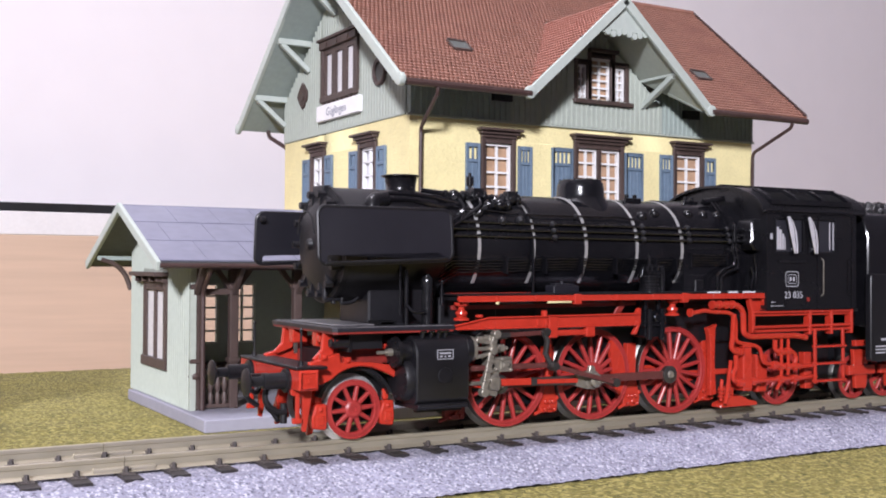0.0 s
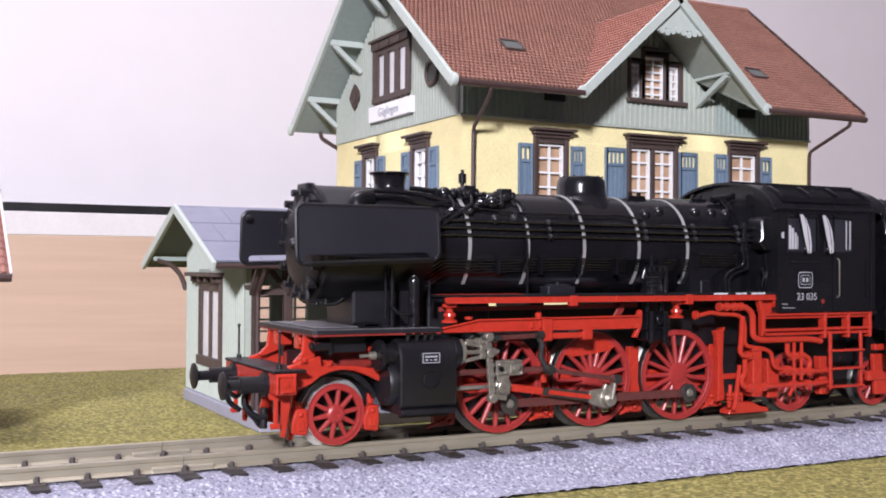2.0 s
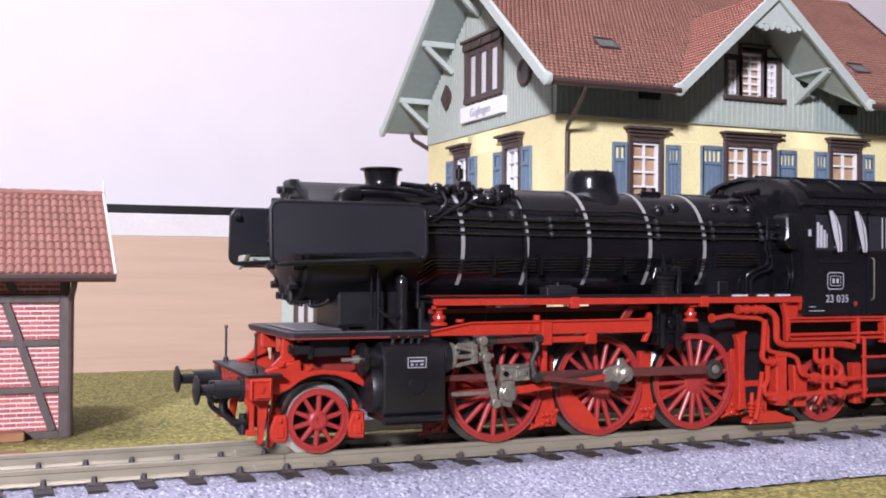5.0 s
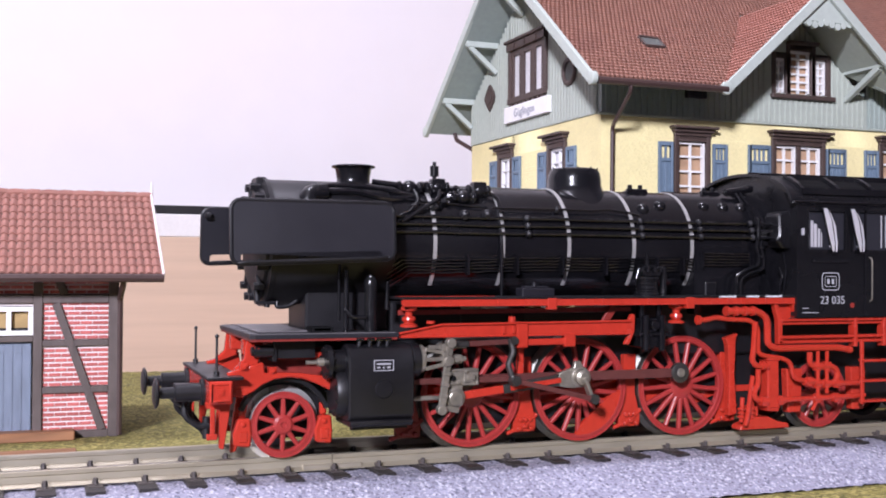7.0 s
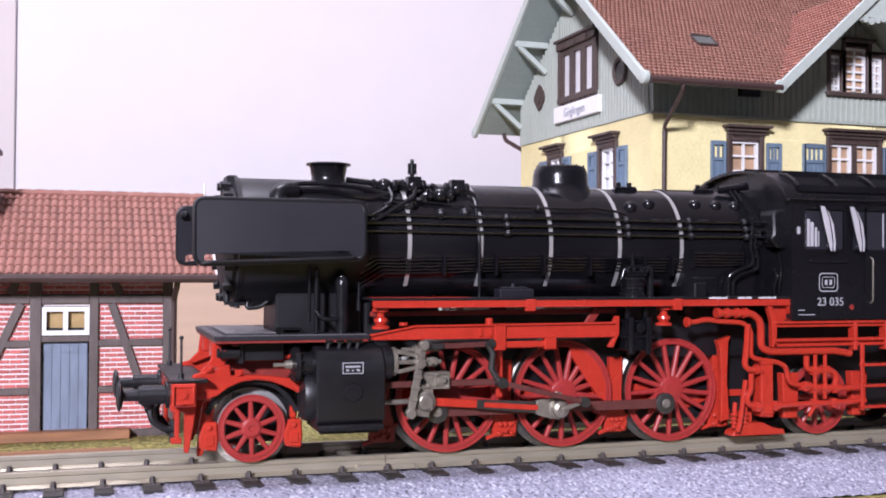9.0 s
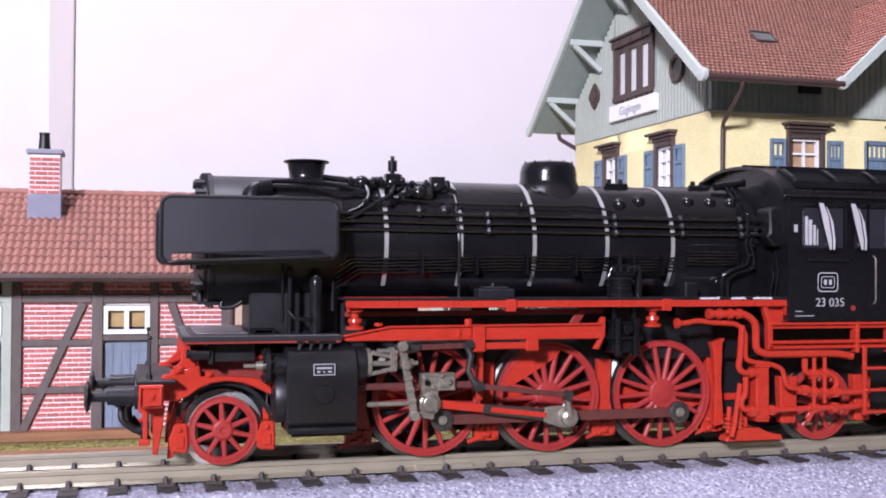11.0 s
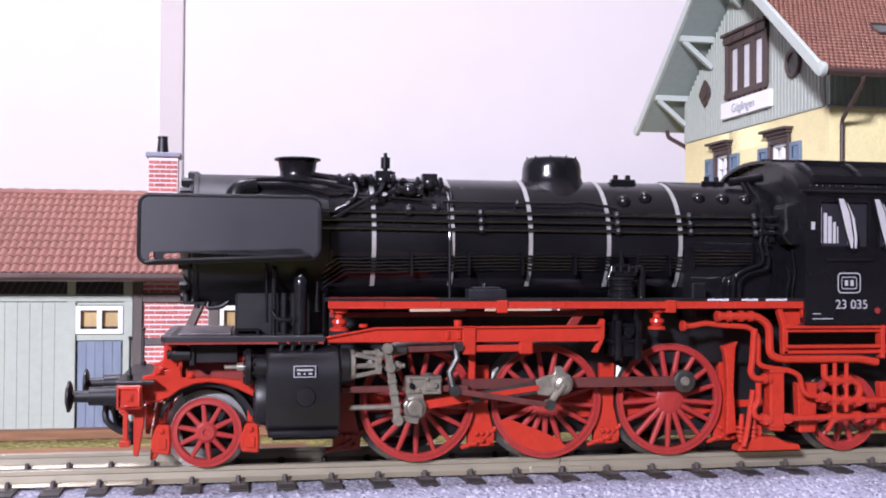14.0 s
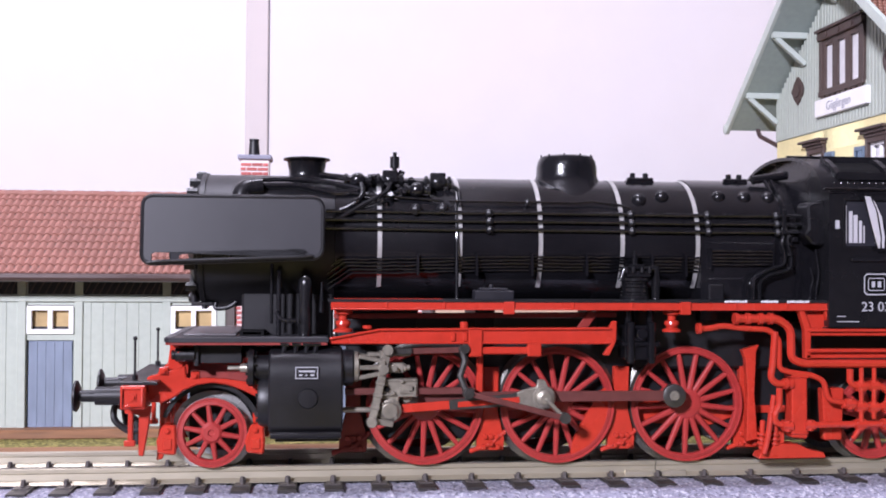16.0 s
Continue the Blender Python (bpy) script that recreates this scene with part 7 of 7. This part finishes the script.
    put("downpipe", tube(bm_(), soft_path([(X1 + 0.4, 72.0, 30), (X1 + 0.4, 73, 28.4), (X1 + 0.2, 79.4, 25.4), (X1 + 0.2, 79.4, -8.0)], 1.5), 0.75), GUTTER, "brown downpipe")
    # pantiles: S-shaped pieces in courses
    nrm, along = Vector((0, -sl, 1)).normalized(), Vector((0, 1, sl)).normalized()
    pu, pv = 1.82, 3.42

    def tile_verts(o):
        out = []
        for v, h in ((-0.1, 0.42), (pv * 1.06, 0.05)):
            for i in range(7):
                u = pu * 1.08 * i / 6
                out.append(o + Vector((u, 0, 0)) + along * v + nrm * (h + 0.36 * math.sin(math.pi * min(1, u / (pu * 0.72))) - 0.22 * math.sin(math.pi * max(0, (u - pu * 0.72)) / (pu * 0.36))))
        for i in range(7):
            out.append(out[i] - nrm * 0.45)
        fs = [(i, i + 1, 8 + i, 7 + i) for i in range(6)] + [(14 + i, 15 + i, i + 1, i) for i in range(6)]
        return out, fs

    vs, fs = tile_verts(Vector((0, 0, 0)))
    one = bpy.data.meshes.new("tile")
    one.from_pydata([v * MM for v in vs], [], fs)
    one.polygons.foreach_set("use_smooth", [True] * len(fs))
    one.set_sharp_from_angle(angle=radians(50))
    one.materials.append(ROOF_SHED)
    rest_v, rest_f = [], []
    rnd = random.Random(3)
    for j in range(11):
        for i in range(86):
            x = 40.9 - pu * (i + 1)
            o = Vector((x, 71, ze)) + along * (pv * j) + nrm * rnd.uniform(0, 0.07)
            if i < 27:
                c = new("tile", one)
                c.parent = H
                c.location = (o - B) * MM
                c.rotation_euler = (0, 0, radians(rnd.uniform(-0.8, 0.8)))
            else:
                v, f = tile_verts(o)
                rest_f += [tuple(k + len(rest_v) for k in q) for q in f]
                rest_v += [p * MM for p in v]
    me = bpy.data.meshes.new("tiles_rest")
    me.from_pydata(rest_v, [], rest_f)
    me.polygons.foreach_set("use_smooth", [True] * len(rest_f))
    me.set_sharp_from_angle(angle=radians(50))
    field_part("roof_tiles", me, ROOF_SHED, H, B, "terracotta pantiles in courses")
    me = tile_field((X0 - 3.8, 40.8), 37.0, 1.82, 3.42, Vector((0, 133, ze)), Vector((1, 0, 0)), Vector((0, -1, sl)).normalized(), Vector((0, sl, 1)).normalized(), lambda p: True, sub=3)
    field_part("roof_tiles", me, ROOF_SHED, H, B, "terracotta pantiles in courses")
    for i in range(38):
        x = 41.4 - 4.0 * i
        b = tube(bm_(), [(x, 102, zr + 0.35), (x - 2.2, 102, zr + 0.42), (x - 4.3, 102, zr + 0.15)], 1.0)
        put("ridge_tile", b, ROOF_SHED)
    # chimney
    ch = boxed(-17.3, -10.0, 91.4, 98.6, 44.0, 61.0)
    C = put("chimney", ch, MORTAR, "red brick chimney with slate-grey base")
    put("chimney_base", boxed(-17.7, -9.6, 91.0, 99, 43.5, 51.0), SLATE, "blue-grey chimney base", parent=C, bevel=0.2)
    put("chimney_cap", boxed(-18.0, -9.3, 90.6, 99.4, 61.0, 62.2), SLATE, parent=C, bevel=0.2)
    put("chimney_pot", lathe(bm_(), [(1.5, 62.2), (1.2, 66.0), (1.35, 66.2), (1.3, 66.6), (0.9, 66.4)], at=(-14.0, 94.5, 0), n=16), BLACK_MATT, "black chimney pot", parent=C)
    one = mesh_of("brick", boxed(0, 2.62, -0.28, 0.1, 0, 0.72))
    one.materials.append(BRICK)
    small = mesh_of("brick", boxed(0, 1.2, -0.28, 0.1, 0, 0.72))
    small.materials.append(BRICK)

    def bricks(u0, u1, z0, z1, y, parent):
        j = 0
        while z0 + 1.17 * j + 0.86 < z1 + 0.3:
            u = u0 + 0.15 - (0 if j % 2 else 1.4)
            while u < u1:
                a = u if u >= u0 else u0 + 0.1
                me = one if u >= u0 and u + 2.62 < u1 + 0.15 else small
                if a + (2.62 if me is one else 1.2) < u1 + 0.25:
                    o = new("brick", me)
                    o.parent = parent
                    y_ = y + rnd.uniform(-0.04, 0.04)
                    p = (a, y_, z0 + 0.15 + 1.17 * j)
                    end = a + (2.62 if me is one else 1.2)
                    if end + 0.4 < u1 < end + 2.0 and u + 2.84 >= u1 - 1.0:
                        o.scale = ((u1 - 0.1 - a) / (end - a), 1, 1)
                    o.location = (Vector(p) - (B if parent is H else Vector((0, 0, 0)))) * MM
                u += 2.84
            j += 1

    for u0, u1 in ((14.0, X1 - 2.4), (-17.4, -1.6)):
        for z0, z1 in ((-6.6, 2.5), (4.1, 13.8), (15.4, 24.2), (26.4, 30.2)):
            bricks(u0, u1, z0, z1, Y, H)
    bricks(1.0, 11.9, 26.4, 30.2, Y, H)
    bricks(-17.3, -10.0, 51.0, 60.9, 91.4, C)


shed()
solid("wood_strip", boxed(-118, 21.5, 75.4, 81.5, FOAM_TOP, -6.1), WOOD_STRIP, "rough brown wooden strip lying beside the shed", "wood strip", bevel=0.3)
solid("wood_strip", boxed(-118, 20.8, 42.0, 49, FOAM_TOP, -5.8), WOOD_STRIP, "thin brown wooden strip lying behind the track", "wood strip", bevel=0.3)


def motions():
    steps = [k * 0.25 for k in range(65)]
    walk(LOCO, [(t, pose(loco_x(t) * MM, 0, 0)) for t in steps])
    walk(TENDER, [(t, pose(loco_x(t) * MM, 0, 0)) for t in steps])
    for w, x, radius, lead in GEAR["wheels"] + TENDER_WHEELS:
        walk(w, [(t, pose(x * MM, 0, radius * MM, 0, -(PHASE + lead - rolled(t, radius) * 1.0), 0)) for t in steps])
    rows = {k: [] for k in ("coupling_rod", "connecting_rod", "crosshead", "combination_lever", "expansion_link", "eccentric_rod")}
    for t in steps:
        th = radians(PHASE - rolled(t))
        px, pz = CRANK * math.cos(th), DRIVER_R + CRANK * math.sin(th)
        rows["coupling_rod"].append((t, pose(px * MM, 0, pz * MM)))
        cz = 10.0
        cx = px - math.sqrt(26.0 ** 2 - (pz - cz) ** 2)
        rows["crosshead"].append((t, pose(cx * MM, 0, cz * MM)))
        rows["connecting_rod"].append((t, pose(cx * MM, 0, cz * MM, 0, -math.degrees(math.atan2(pz - cz, px - cx)), 0)))
        tx, tz = -29.3 + 0.12 * (cx + 26), 20.0
        rows["combination_lever"].append((t, pose(tx * MM, 0, tz * MM, 0, math.degrees(math.atan2(tx + 3.0 - cx, 12.0)), 0)))
        te = th + radians(105)
        ex, ez = 1.35 * math.cos(te), DRIVER_R + 1.35 * math.sin(te)
        # the link swings so that the rod keeps its length
        qx, qz, swing = -17.0, 20.2, 7.35
        best = min((abs(math.hypot(ex - (qx + swing * math.sin(a)), ez - (qz - swing * math.cos(a))) - 16.6), a) for a in np.linspace(-0.6, 0.6, 601))[1]
        fx, fz = qx + swing * math.sin(best), qz - swing * math.cos(best)
        rows["expansion_link"].append((t, pose(qx * MM, 0, qz * MM, 0, -math.degrees(best) + 7.0, 0)))
        rows["eccentric_rod"].append((t, pose(fx * MM, 0, fz * MM, 0, -math.degrees(math.atan2(ez - fz, ex - fx)), 0)))
    for k, r in rows.items():
        walk(GEAR[k], r)


motions()
